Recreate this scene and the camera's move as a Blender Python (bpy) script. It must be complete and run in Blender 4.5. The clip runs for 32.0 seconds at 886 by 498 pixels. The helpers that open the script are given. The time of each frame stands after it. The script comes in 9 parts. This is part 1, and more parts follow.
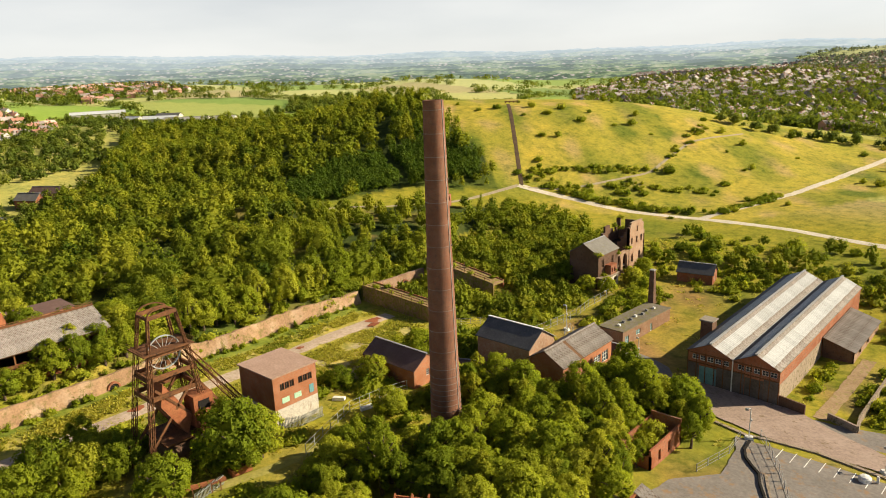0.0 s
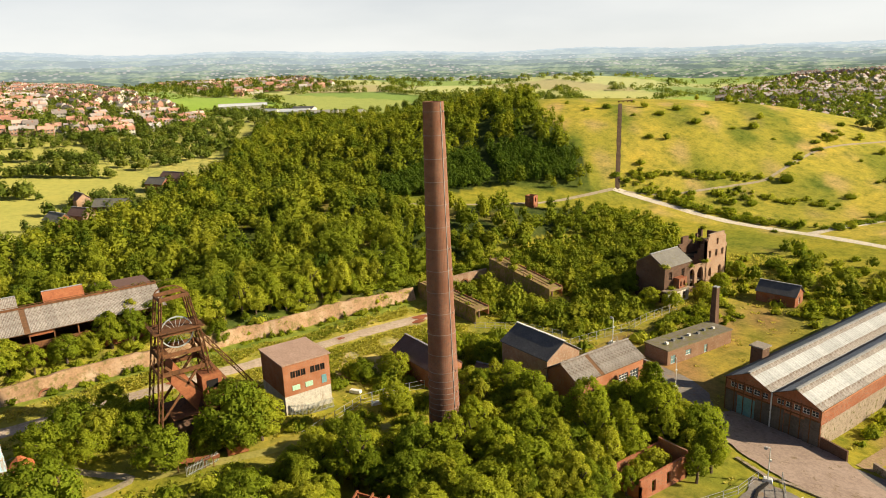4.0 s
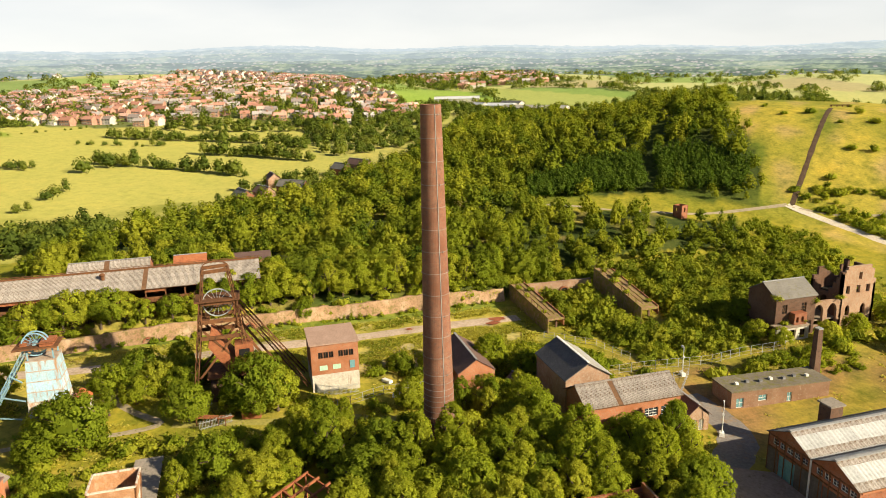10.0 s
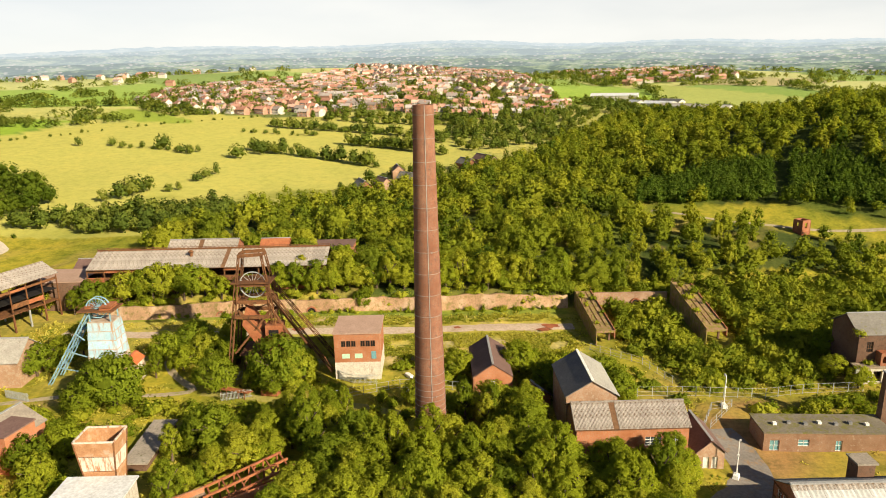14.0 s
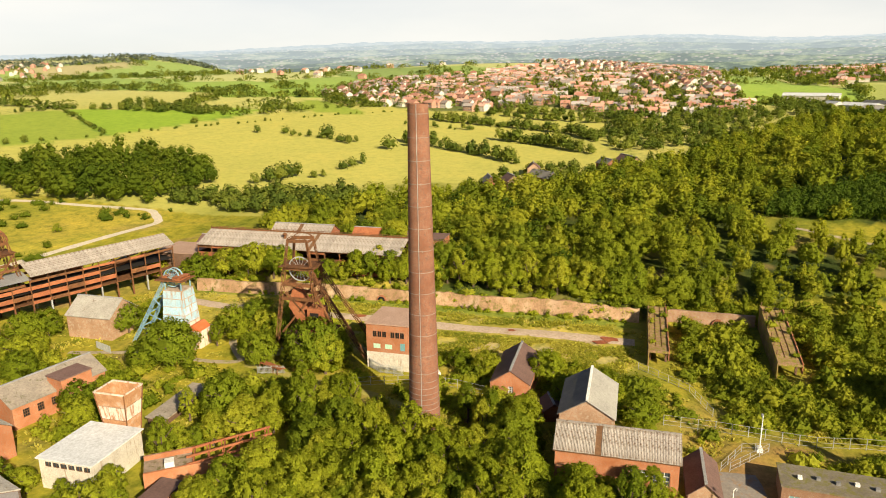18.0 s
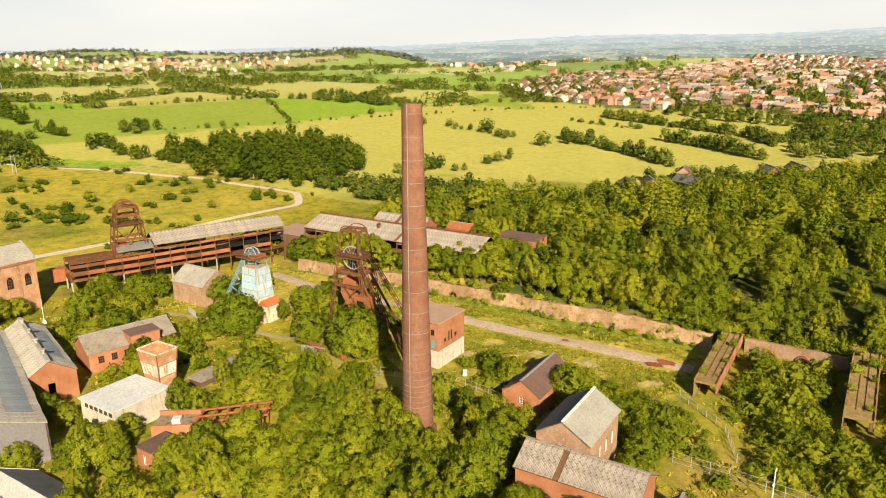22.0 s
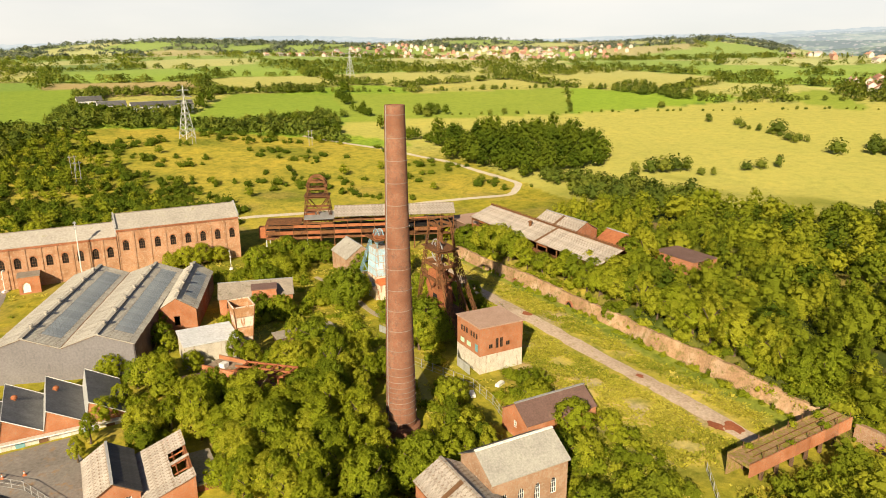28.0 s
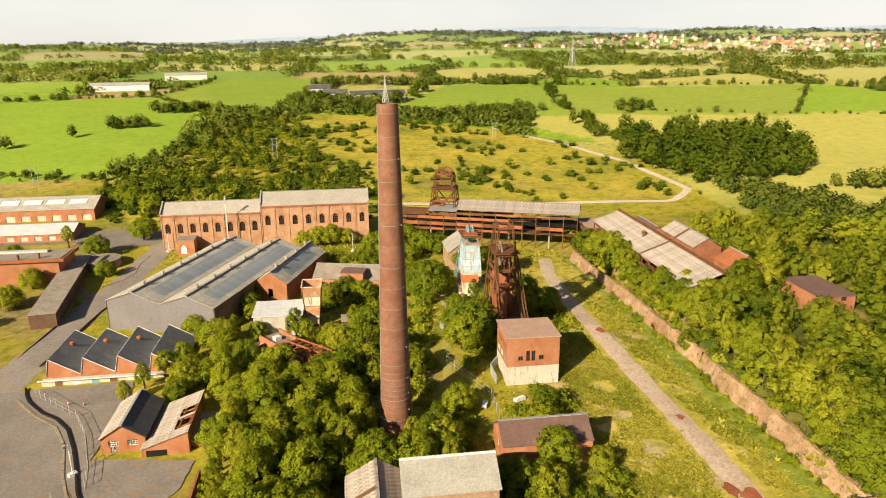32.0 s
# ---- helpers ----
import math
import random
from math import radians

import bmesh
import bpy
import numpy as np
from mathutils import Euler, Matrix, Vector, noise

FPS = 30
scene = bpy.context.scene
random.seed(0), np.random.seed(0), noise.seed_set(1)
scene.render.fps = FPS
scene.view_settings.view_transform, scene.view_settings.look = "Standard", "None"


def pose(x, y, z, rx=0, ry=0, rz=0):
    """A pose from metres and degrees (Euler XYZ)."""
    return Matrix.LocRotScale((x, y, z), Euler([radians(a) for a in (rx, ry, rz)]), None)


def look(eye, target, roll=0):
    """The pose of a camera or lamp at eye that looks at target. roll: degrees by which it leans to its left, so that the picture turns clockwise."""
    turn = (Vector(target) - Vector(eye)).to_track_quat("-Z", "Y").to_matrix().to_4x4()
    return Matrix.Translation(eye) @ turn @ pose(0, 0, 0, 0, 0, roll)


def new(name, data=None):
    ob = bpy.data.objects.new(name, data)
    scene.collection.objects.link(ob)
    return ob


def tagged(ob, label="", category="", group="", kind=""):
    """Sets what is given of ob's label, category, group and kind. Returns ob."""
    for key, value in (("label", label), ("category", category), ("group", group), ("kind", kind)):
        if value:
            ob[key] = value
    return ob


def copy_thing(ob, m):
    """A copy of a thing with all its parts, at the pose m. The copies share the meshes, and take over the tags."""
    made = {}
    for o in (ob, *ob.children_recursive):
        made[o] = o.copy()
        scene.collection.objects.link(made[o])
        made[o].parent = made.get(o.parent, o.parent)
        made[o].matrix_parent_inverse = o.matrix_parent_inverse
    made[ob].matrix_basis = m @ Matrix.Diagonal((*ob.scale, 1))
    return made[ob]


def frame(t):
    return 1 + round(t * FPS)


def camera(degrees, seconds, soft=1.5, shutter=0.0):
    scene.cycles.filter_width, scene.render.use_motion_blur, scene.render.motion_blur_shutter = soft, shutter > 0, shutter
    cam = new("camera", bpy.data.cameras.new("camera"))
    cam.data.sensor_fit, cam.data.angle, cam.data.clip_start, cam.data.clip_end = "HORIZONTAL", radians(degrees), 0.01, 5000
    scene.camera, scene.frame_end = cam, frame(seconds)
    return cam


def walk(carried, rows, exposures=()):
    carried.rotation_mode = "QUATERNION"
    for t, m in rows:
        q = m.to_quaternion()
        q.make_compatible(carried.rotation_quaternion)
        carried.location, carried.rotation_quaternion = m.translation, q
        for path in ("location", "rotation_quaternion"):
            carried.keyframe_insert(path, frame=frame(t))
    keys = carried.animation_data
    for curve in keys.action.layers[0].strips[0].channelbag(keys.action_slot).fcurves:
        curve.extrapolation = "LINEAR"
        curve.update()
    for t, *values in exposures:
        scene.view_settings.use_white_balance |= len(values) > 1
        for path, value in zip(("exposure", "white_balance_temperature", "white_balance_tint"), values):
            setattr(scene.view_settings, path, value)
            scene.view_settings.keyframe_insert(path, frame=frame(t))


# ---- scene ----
cam = camera(64.7, 32.0, soft=0.95)
METRES, EYE, TILT, LEAN, TURN = 290.0, 70.0, 0.0, 0.0, 42.7
EXPOSURES = [(0.0, 0.80, 6600, 8), (12.0, 0.90, 6700, 8), (22.0, 0.82, 6950, 9), (32.0, 0.82, 7000, 10)]
ROWS = [
    (0.0, 0.0, 0.0, 0.0, -0.61, -14.7, 2.31),
    (0.5, 0.0109, 0.0007, -0.0001, 0.93, -14.68, 2.27),
    (1.0, 0.0216, 0.0016, -0.0002, 2.38, -14.66, 2.23),
    (1.5, 0.0325, 0.0028, -0.0004, 3.88, -14.64, 2.18),
    (2.0, 0.0434, 0.0043, -0.0003, 5.34, -14.62, 2.15),
    (2.5, 0.0547, 0.006, -0.0002, 6.79, -14.61, 2.1),
    (3.0, 0.0659, 0.0078, -0.0002, 8.32, -14.58, 2.06),
    (3.5, 0.0772, 0.0103, -0.0003, 9.88, -14.57, 2.02),
    (5.5, 0.1237, 0.0218, 0.0006, 16.33, -14.55, 1.83),
    (6.0, 0.1353, 0.0256, 0.0006, 17.91, -14.54, 1.79),
    (6.5, 0.147, 0.03, 0.0007, 19.6, -14.53, 1.76),
    (7.0, 0.1586, 0.0346, 0.0006, 21.23, -14.5, 1.72),
    (7.5, 0.1703, 0.0394, 0.0006, 22.86, -14.5, 1.68),
    (8.0, 0.1818, 0.0446, 0.0008, 24.58, -14.5, 1.65),
    (8.5, 0.1931, 0.0501, 0.001, 26.32, -14.5, 1.57),
    (9.0, 0.2043, 0.056, 0.0007, 27.91, -14.45, 1.53),
    (9.5, 0.2154, 0.0625, 0.0008, 29.69, -14.47, 1.48),
    (10.0, 0.2264, 0.0696, 0.0007, 31.49, -14.46, 1.42),
    (10.5, 0.2377, 0.0773, 0.001, 33.25, -14.49, 1.42),
    (11.0, 0.2489, 0.0852, 0.0009, 35.05, -14.47, 1.39),
    (11.5, 0.2599, 0.0934, 0.0006, 36.9, -14.44, 1.31),
    (12.0, 0.2708, 0.1023, 0.001, 38.68, -14.49, 1.24),
    (12.5, 0.2816, 0.1117, 0.001, 40.49, -14.5, 1.2),
    (13.0, 0.2925, 0.1216, 0.0011, 42.38, -14.51, 1.18),
    (13.5, 0.3032, 0.1321, 0.0012, 44.26, -14.51, 1.15),
    (14.0, 0.3135, 0.1431, 0.0017, 46.3, -14.57, 1.11),
    (14.5, 0.3232, 0.1544, 0.0014, 48.39, -14.55, 1.04),
    (15.0, 0.3329, 0.1664, 0.0017, 50.47, -14.6, 1.0),
    (15.5, 0.3422, 0.1787, 0.0018, 52.49, -14.61, 0.95),
    (17.5, 0.3762, 0.2308, 0.0017, 60.52, -14.65, 0.84),
    (18.0, 0.3835, 0.2449, 0.0023, 62.58, -14.71, 0.8),
    (18.5, 0.3904, 0.2591, 0.0027, 64.68, -14.74, 0.74),
    (19.0, 0.3968, 0.2737, 0.0027, 66.76, -14.75, 0.72),
    (19.5, 0.4027, 0.2887, 0.0032, 68.85, -14.8, 0.63),
    (20.0, 0.4079, 0.3043, 0.0034, 70.97, -14.84, 0.61),
    (20.5, 0.4128, 0.3203, 0.0037, 73.15, -14.88, 0.61),
    (21.0, 0.417, 0.3362, 0.0043, 75.31, -14.94, 0.55),
    (21.5, 0.4206, 0.3526, 0.0046, 77.48, -14.97, 0.48),
    (22.0, 0.4236, 0.3696, 0.0048, 79.7, -15.02, 0.46),
    (22.5, 0.4261, 0.3867, 0.005, 81.93, -15.05, 0.4),
    (23.0, 0.4278, 0.4044, 0.0056, 84.2, -15.12, 0.38),
    (23.5, 0.4288, 0.4222, 0.0059, 86.52, -15.16, 0.34),
    (24.0, 0.4289, 0.4408, 0.0066, 88.86, -15.24, 0.31),
    (24.5, 0.4283, 0.4594, 0.0072, 91.17, -15.31, 0.29),
    (25.0, 0.4271, 0.4782, 0.0077, 93.55, -15.35, 0.27),
    (25.5, 0.4242, 0.4976, 0.0084, 95.98, -15.45, 0.26),
    (27.5, 0.4062, 0.576, 0.0114, 106.07, -15.75, 0.27),
    (28.0, 0.3991, 0.5947, 0.0118, 108.67, -15.82, 0.25),
    (28.5, 0.3909, 0.6134, 0.0124, 111.26, -15.91, 0.27),
    (29.0, 0.3821, 0.6314, 0.0127, 113.78, -15.97, 0.29),
    (29.5, 0.3725, 0.6489, 0.0131, 116.38, -16.04, 0.29),
    (30.0, 0.3618, 0.6661, 0.0138, 119.02, -16.13, 0.3),
    (30.5, 0.3505, 0.6827, 0.0141, 121.66, -16.19, 0.32),
    (31.0, 0.3384, 0.6986, 0.0143, 124.29, -16.24, 0.34),
    (31.5, 0.3253, 0.7145, 0.0147, 126.83, -16.33, 0.42),
    (32.0, 0.3115, 0.7294, 0.0155, 129.37, -16.42, 0.41),
]
walk(cam, [(t, pose(0, 0, EYE, TILT, LEAN, TURN) @ pose(METRES * x, METRES * y, METRES * z, 90 + pitch, roll, yaw)) for t, x, y, z, yaw, pitch, roll in ROWS], EXPOSURES)

# ---- daylight: hazy summer afternoon ----
SUN_AZ, SUN_EL = 46.0, 28.0
world = bpy.data.worlds.new("sky")
scene.world = world
world.use_nodes = True
_n, _l = world.node_tree.nodes, world.node_tree.links
_sky = _n.new("ShaderNodeTexSky")
_sky.sky_type, _sky.sun_disc = "NISHITA", False
_sky.sun_elevation, _sky.sun_rotation = radians(SUN_EL), radians(90 - SUN_AZ)
_sky.air_density, _sky.dust_density, _sky.ozone_density = 0.55, 0.8, 1.0
# milky haze low in the sky, thinning overhead
_tc, _map, _cl, _rmp, _mix = (_n.new("ShaderNode" + k) for k in ("TexCoord", "Mapping", "TexNoise", "ValToRGB", "MixRGB"))
_map.inputs["Scale"].default_value = (1.0, 1.0, 4.5)
_cl.inputs["Scale"].default_value, _cl.inputs["Detail"].default_value = 2.2, 5
_rmp.color_ramp.elements[0].position, _rmp.color_ramp.elements[0].color = 0.25, (0.62, 0.62, 0.62, 1)
_rmp.color_ramp.elements[1].position, _rmp.color_ramp.elements[1].color = 0.7, (0.92, 0.92, 0.92, 1)
_mix.inputs["Color2"].default_value = (11.5, 11.45, 11.2, 1)
_l.new(_tc.outputs["Generated"], _map.inputs["Vector"])
_l.new(_map.outputs["Vector"], _cl.inputs["Vector"])
_l.new(_cl.outputs["Fac"], _rmp.inputs["Fac"])
_sep, _high, _mul = _n.new("ShaderNodeSeparateXYZ"), _n.new("ShaderNodeMapRange"), _n.new("ShaderNodeMath")
_high.inputs["From Min"].default_value, _high.inputs["From Max"].default_value = 0.08, 0.26
_high.inputs["To Min"].default_value, _high.inputs["To Max"].default_value = 1.0, 0.04
_mul.operation = "MULTIPLY"
_l.new(_tc.outputs["Generated"], _sep.inputs[0])
_l.new(_sep.outputs["Z"], _high.inputs["Value"])
_l.new(_high.outputs[0], _mul.inputs[0])
_l.new(_rmp.outputs["Color"], _mul.inputs[1])
_l.new(_mul.outputs[0], _mix.inputs["Fac"])
_l.new(_sky.outputs["Color"], _mix.inputs["Color1"])
_l.new(_mix.outputs["Color"], _n["Background"].inputs["Color"])
_n["Background"].inputs["Strength"].default_value = 0.050
_sd = bpy.data.lights.new("sun", "SUN")
_sd.energy, _sd.angle, _sd.color = 5.0, radians(0.6), (1.0, 0.855, 0.62)
sun = new("sun", _sd)
_dir = Vector((math.cos(radians(SUN_AZ)) * math.cos(radians(SUN_EL)), math.sin(radians(SUN_AZ)) * math.cos(radians(SUN_EL)), math.sin(radians(SUN_EL))))
sun.matrix_world = look(_dir * 400, (0, 0, 0))

# ---- the lie of the land ----
CX, CY = -90.0, 60.0
WALL_X = -155.0


def smooth(a, b, v):
    u = np.clip((np.asarray(v, float) - a) / (b - a), 0, 1)
    return u * u * (3 - 2 * u)


def waves(x, y, size, seed=0.0):
    """Cheap rolling noise between about -1 and 1."""
    a, b = x / size + seed, y / size - seed
    return (np.sin(a * 1.7 + 1.3 * np.sin(b * 1.1)) + np.sin(b * 1.9 + 1.7 * np.sin(a * 0.8 + 2)) + np.sin((a + b) * 2.3 + 0.7)) / 3


# angle of the far skyline above the level, in hundredths of a radian, by compass bearing (degrees from the x axis)
SKY_AZ = [40, 100, 120, 135, 150, 165, 180, 195, 207, 220, 232, 245, 262, 274, 295, 360, 400]
SKY_UP = [0.8, 0.85, 1.3, 1.7, 2.3, 2.9, 3.15, 3.1, 2.6, 2.0, 1.45, 1.5, 1.7, 0.6, -0.1, 0.3, 1.0]


def ground(x, y):
    """Height of the land."""
    x, y = np.asarray(x, float), np.asarray(y, float)
    dx, dy = x - CX, y - CY
    r = np.hypot(dx, dy)
    az = np.degrees(np.arctan2(dy, dx)) % 360
    yard = 1.8 - 0.035 * np.clip(y - 50, 0, 110) - 0.022 * np.clip(x + 100, 0, 110)
    k = 0.024 + (0.036 * smooth(112, 150, az) + 0.024 * smooth(175, 215, az)) * (1 - smooth(290, 330, az))
    rise = k * (np.sqrt((np.maximum(r - 95, 0)) ** 2 + 400) - 20)
    cap = 62.0
    rise = np.where(rise < cap * 0.5, rise, cap * 0.5 + cap * 0.5 * (1 - np.exp(-(rise - cap * 0.5) / (cap * 0.5))))
    far = np.interp(az, SKY_AZ, SKY_UP) * 0.01
    rise = rise + smooth(750, 2400, r) * (far * 2400 + 66 - cap) * (0.86 + 0.14 * waves(x, y, 420, 3))
    # terrace above the retaining wall
    terrace = (1 - smooth(WALL_X - 4.2, WALL_X - 1.9, x)) * smooth(-6, 6, y) * (1 - smooth(132, 146, y))
    terrace = np.maximum(terrace, (1 - smooth(-190, -165, x)) * smooth(-60, -10, y) * (1 - smooth(200, 260, y)))
    h = yard * (1 - smooth(120, 260, r)) + rise * (1 - 0.85 * terrace * (1 - smooth(90, 200, r))) + 4.4 * terrace * (1 - smooth(150, 260, r))
    # the grassed spoil tip
    u = (dx + 195) * 0.64 + (dy - 305) * 0.77
    v = -(dx + 195) * 0.77 + (dy - 305) * 0.64
    su = np.where(u > 0, 310.0, 250.0)
    sv = np.where(v > 0, 150.0, 172.0)
    d = np.hypot(u / su, v / sv)
    h = h + 38 * (1 - smooth(0.12, 0.98, d)) + 8.5 * np.exp(-((x + 245) ** 2 + (y - 190) ** 2) / 9000)
    h = h + 13 * np.exp(-(((x + 860) / 190) ** 2 + ((y - 95) / 150) ** 2))
    # the wide hazy valley to the west and north
    valley = smooth(1120, 1420, r) * smooth(96, 112, az) * (1 - smooth(206, 220, az))
    h = h * (1 - valley) + 34 * valley
    h = h + 0.25 * waves(x, y, 17) + 0.8 * waves(x, y, 75, 1) * smooth(150, 300, r) + 4 * waves(x, y, 260, 2) * smooth(500, 1200, r) + 13 * waves(x, y, 270, 6) * smooth(700, 1400, r) * (1 - valley)
    return h


# ---- materials ----
def material(name, rough=0.85, metal=0.0):
    m = bpy.data.materials.new(name)
    m.use_nodes = True
    b = m.node_tree.nodes["Principled BSDF"]
    b.inputs["Roughness"].default_value, b.inputs["Metallic"].default_value = rough, metal
    b.inputs["Specular IOR Level"].default_value = 0.18
    return m, m.node_tree.nodes, m.node_tree.links, b


def noise_node(n, l, vec, scale, detail=4, rough=0.6):
    t = n.new("ShaderNodeTexNoise")
    t.inputs["Scale"].default_value, t.inputs["Detail"].default_value, t.inputs["Roughness"].default_value = scale, detail, rough
    l.new(vec, t.inputs["Vector"])
    return t.outputs["Fac"]


def ramp(n, l, fac, stops):
    r = n.new("ShaderNodeValToRGB")
    e = r.color_ramp.elements
    while len(e) < len(stops):
        e.new(0.5)
    for s, (p, c) in zip(e, stops):
        s.position, s.color = p, (*c, 1)
    l.new(fac, r.inputs["Fac"])
    return r.outputs["Color"]


def blend(n, l, fac, a, b, mode="MIX"):
    m = n.new("ShaderNodeMixRGB")
    m.blend_type = mode
    for sock, v in ((m.inputs["Fac"], fac), (m.inputs["Color1"], a), (m.inputs["Color2"], b)):
        if isinstance(v, (int, float)):
            sock.default_value = v
        elif isinstance(v, tuple):
            sock.default_value = (*v, 1)
        else:
            l.new(v, sock)
    return m.outputs["Color"]


def bump(n, l, b, height, strength=0.4, distance=0.05):
    k = n.new("ShaderNodeBump")
    k.inputs["Strength"].default_value, k.inputs["Distance"].default_value = strength, distance
    l.new(height, k.inputs["Height"])
    l.new(k.outputs["Normal"], b.inputs["Normal"])


def worn(name, base, dark, light, scale=0.35, fine=4.0, rough=0.85, metal=0.0, stain=None, stain_at=0.6, bumpy=0.3, streak=False):
    """A weathered surface: a large patchy mottle, a fine grain and, if given, stains with edges of their own."""
    m, n, l, b = material(name, rough, metal)
    tc = n.new("ShaderNodeTexCoord").outputs["Object"]
    big = noise_node(n, l, tc, scale, 5)
    small = noise_node(n, l, tc, fine, 4)
    col = ramp(n, l, big, [(0.32, dark), (0.52, base), (0.72, light)])
    col = blend(n, l, 0.45, col, ramp(n, l, small, [(0.3, tuple(0.55 * v for v in base)), (0.7, tuple(min(1, 1.35 * v) for v in base))]))
    if stain:
        vec = tc
        if streak:
            mp = n.new("ShaderNodeMapping")
            mp.inputs["Scale"].default_value = (1.0, 1.0, 0.16)
            l.new(tc, mp.inputs["Vector"])
            vec = mp.outputs["Vector"]
        s = noise_node(n, l, vec, scale * 2.3 + 0.2, 6, 0.7)
        mask = ramp(n, l, s, [(stain_at - 0.06, (0, 0, 0)), (stain_at + 0.06, (1, 1, 1))])
        col = blend(n, l, mask, col, stain)
    rnd = n.new("ShaderNodeObjectInfo").outputs["Random"]
    col = blend(n, l, 1.0, col, ramp(n, l, rnd, [(0, (0.86, 0.86, 0.86)), (1, (1.08, 1.08, 1.08))]), "MULTIPLY")
    l.new(col, b.inputs["Base Color"])
    bump(n, l, b, small, bumpy)
    return m


def brick_material(name, a, bcol, mortar, dirt, scale=1.0, dirt_at=0.58):
    """Brickwork with courses, soot and patches of repair."""
    m, n, l, b = material(name, 0.9)
    tc = n.new("ShaderNodeTexCoord").outputs["Object"]
    sep = n.new("ShaderNodeSeparateXYZ")
    l.new(tc, sep.inputs[0])
    add = n.new("ShaderNodeMath")
    l.new(sep.outputs[0], add.inputs[0])
    l.new(sep.outputs[1], add.inputs[1])
    cmb = n.new("ShaderNodeCombineXYZ")
    l.new(add.outputs[0], cmb.inputs[0])
    l.new(sep.outputs[2], cmb.inputs[1])
    t = n.new("ShaderNodeTexBrick")
    t.inputs["Scale"].default_value = scale
    t.inputs["Brick Width"].default_value, t.inputs["Row Height"].default_value, t.inputs["Mortar Size"].default_value = 0.225, 0.075, 0.01
    t.inputs["Color1"].default_value, t.inputs["Color2"].default_value, t.inputs["Mortar"].default_value = (*a, 1), (*bcol, 1), (*mortar, 1)
    l.new(cmb.outputs[0], t.inputs["Vector"])
    big = noise_node(n, l, tc, 0.28, 5)
    mid = noise_node(n, l, tc, 1.6, 5, 0.7)
    col = blend(n, l, ramp(n, l, big, [(0.35, (0, 0, 0)), (0.7, (1, 1, 1))]), t.outputs["Color"], tuple(0.62 * v for v in a))
    col = blend(n, l, ramp(n, l, mid, [(dirt_at - 0.05, (0, 0, 0)), (dirt_at + 0.12, (0.8, 0.8, 0.8))]), col, dirt)
    rnd = n.new("ShaderNodeObjectInfo").outputs["Random"]
    col = blend(n, l, 1.0, col, ramp(n, l, rnd, [(0, (0.85, 0.85, 0.85)), (1, (1.1, 1.1, 1.1))]), "MULTIPLY")
    l.new(col, b.inputs["Base Color"])
    bump(n, l, b, mid, 0.35)
    return m


BRICK = brick_material("red brick", (0.40, 0.135, 0.062), (0.30, 0.095, 0.05), (0.30, 0.22, 0.16), (0.12, 0.075, 0.05))
BRICK_BROWN = brick_material("brown brick", (0.34, 0.19, 0.115), (0.26, 0.135, 0.085), (0.30, 0.24, 0.18), (0.40, 0.33, 0.26), dirt_at=0.62)
BRICK_OR = brick_material("orange brick", (0.50, 0.19, 0.085), (0.40, 0.14, 0.07), (0.36, 0.26, 0.18), (0.34, 0.26, 0.19), dirt_at=0.64)
BRICK_DARK = brick_material("sooty brick", (0.20, 0.11, 0.072), (0.145, 0.082, 0.056), (0.17, 0.13, 0.10), (0.06, 0.045, 0.035))
BRICK_CHIM = brick_material("chimney brick", (0.27, 0.115, 0.07), (0.20, 0.082, 0.055), (0.23, 0.16, 0.115), (0.115, 0.075, 0.06), dirt_at=0.56)
BRICK_PALE = brick_material("pale brick", (0.42, 0.25, 0.155), (0.34, 0.185, 0.115), (0.40, 0.32, 0.24), (0.40, 0.33, 0.255), dirt_at=0.56)
BRICK_HALL = brick_material("weathered buff and orange brick", (0.49, 0.255, 0.14), (0.41, 0.20, 0.11), (0.46, 0.34, 0.25), (0.52, 0.40, 0.29), dirt_at=0.58)
HALL_ROOF = worn("pale mossy roof sheet", (0.37, 0.345, 0.31), (0.29, 0.265, 0.235), (0.45, 0.425, 0.385), 0.12, 1.6, 0.9, stain=(0.25, 0.24, 0.10), stain_at=0.66)
RENDERED = worn("whitewash", (0.58, 0.54, 0.47), (0.40, 0.35, 0.29), (0.70, 0.67, 0.60), 0.5, 4, stain=(0.33, 0.23, 0.16), stain_at=0.62, streak=True)
SLATE = worn("slate", (0.105, 0.105, 0.11), (0.075, 0.075, 0.08), (0.16, 0.155, 0.15), 0.4, 3, 0.6, stain=(0.2, 0.19, 0.15), stain_at=0.66)
SLATE_PALE = worn("pale slate", (0.34, 0.33, 0.30), (0.27, 0.26, 0.24), (0.42, 0.41, 0.37), 0.4, 3, 0.7, stain=(0.2, 0.2, 0.16), stain_at=0.67)
SLATE_BROWN = worn("brown roofing", (0.17, 0.105, 0.092), (0.13, 0.08, 0.07), (0.22, 0.145, 0.125), 0.3, 3, 0.75, stain=(0.11, 0.09, 0.07), stain_at=0.65)
ASBESTOS = worn("weathered corrugated sheet", (0.35, 0.315, 0.285), (0.24, 0.21, 0.185), (0.46, 0.425, 0.39), 0.5, 3, 0.9, stain=(0.16, 0.11, 0.075), stain_at=0.58, streak=False)
SHEET = worn("grey corrugated sheet", (0.40, 0.38, 0.34), (0.29, 0.26, 0.23), (0.50, 0.48, 0.44), 0.35, 3, 0.8, stain=(0.20, 0.15, 0.11), stain_at=0.64)
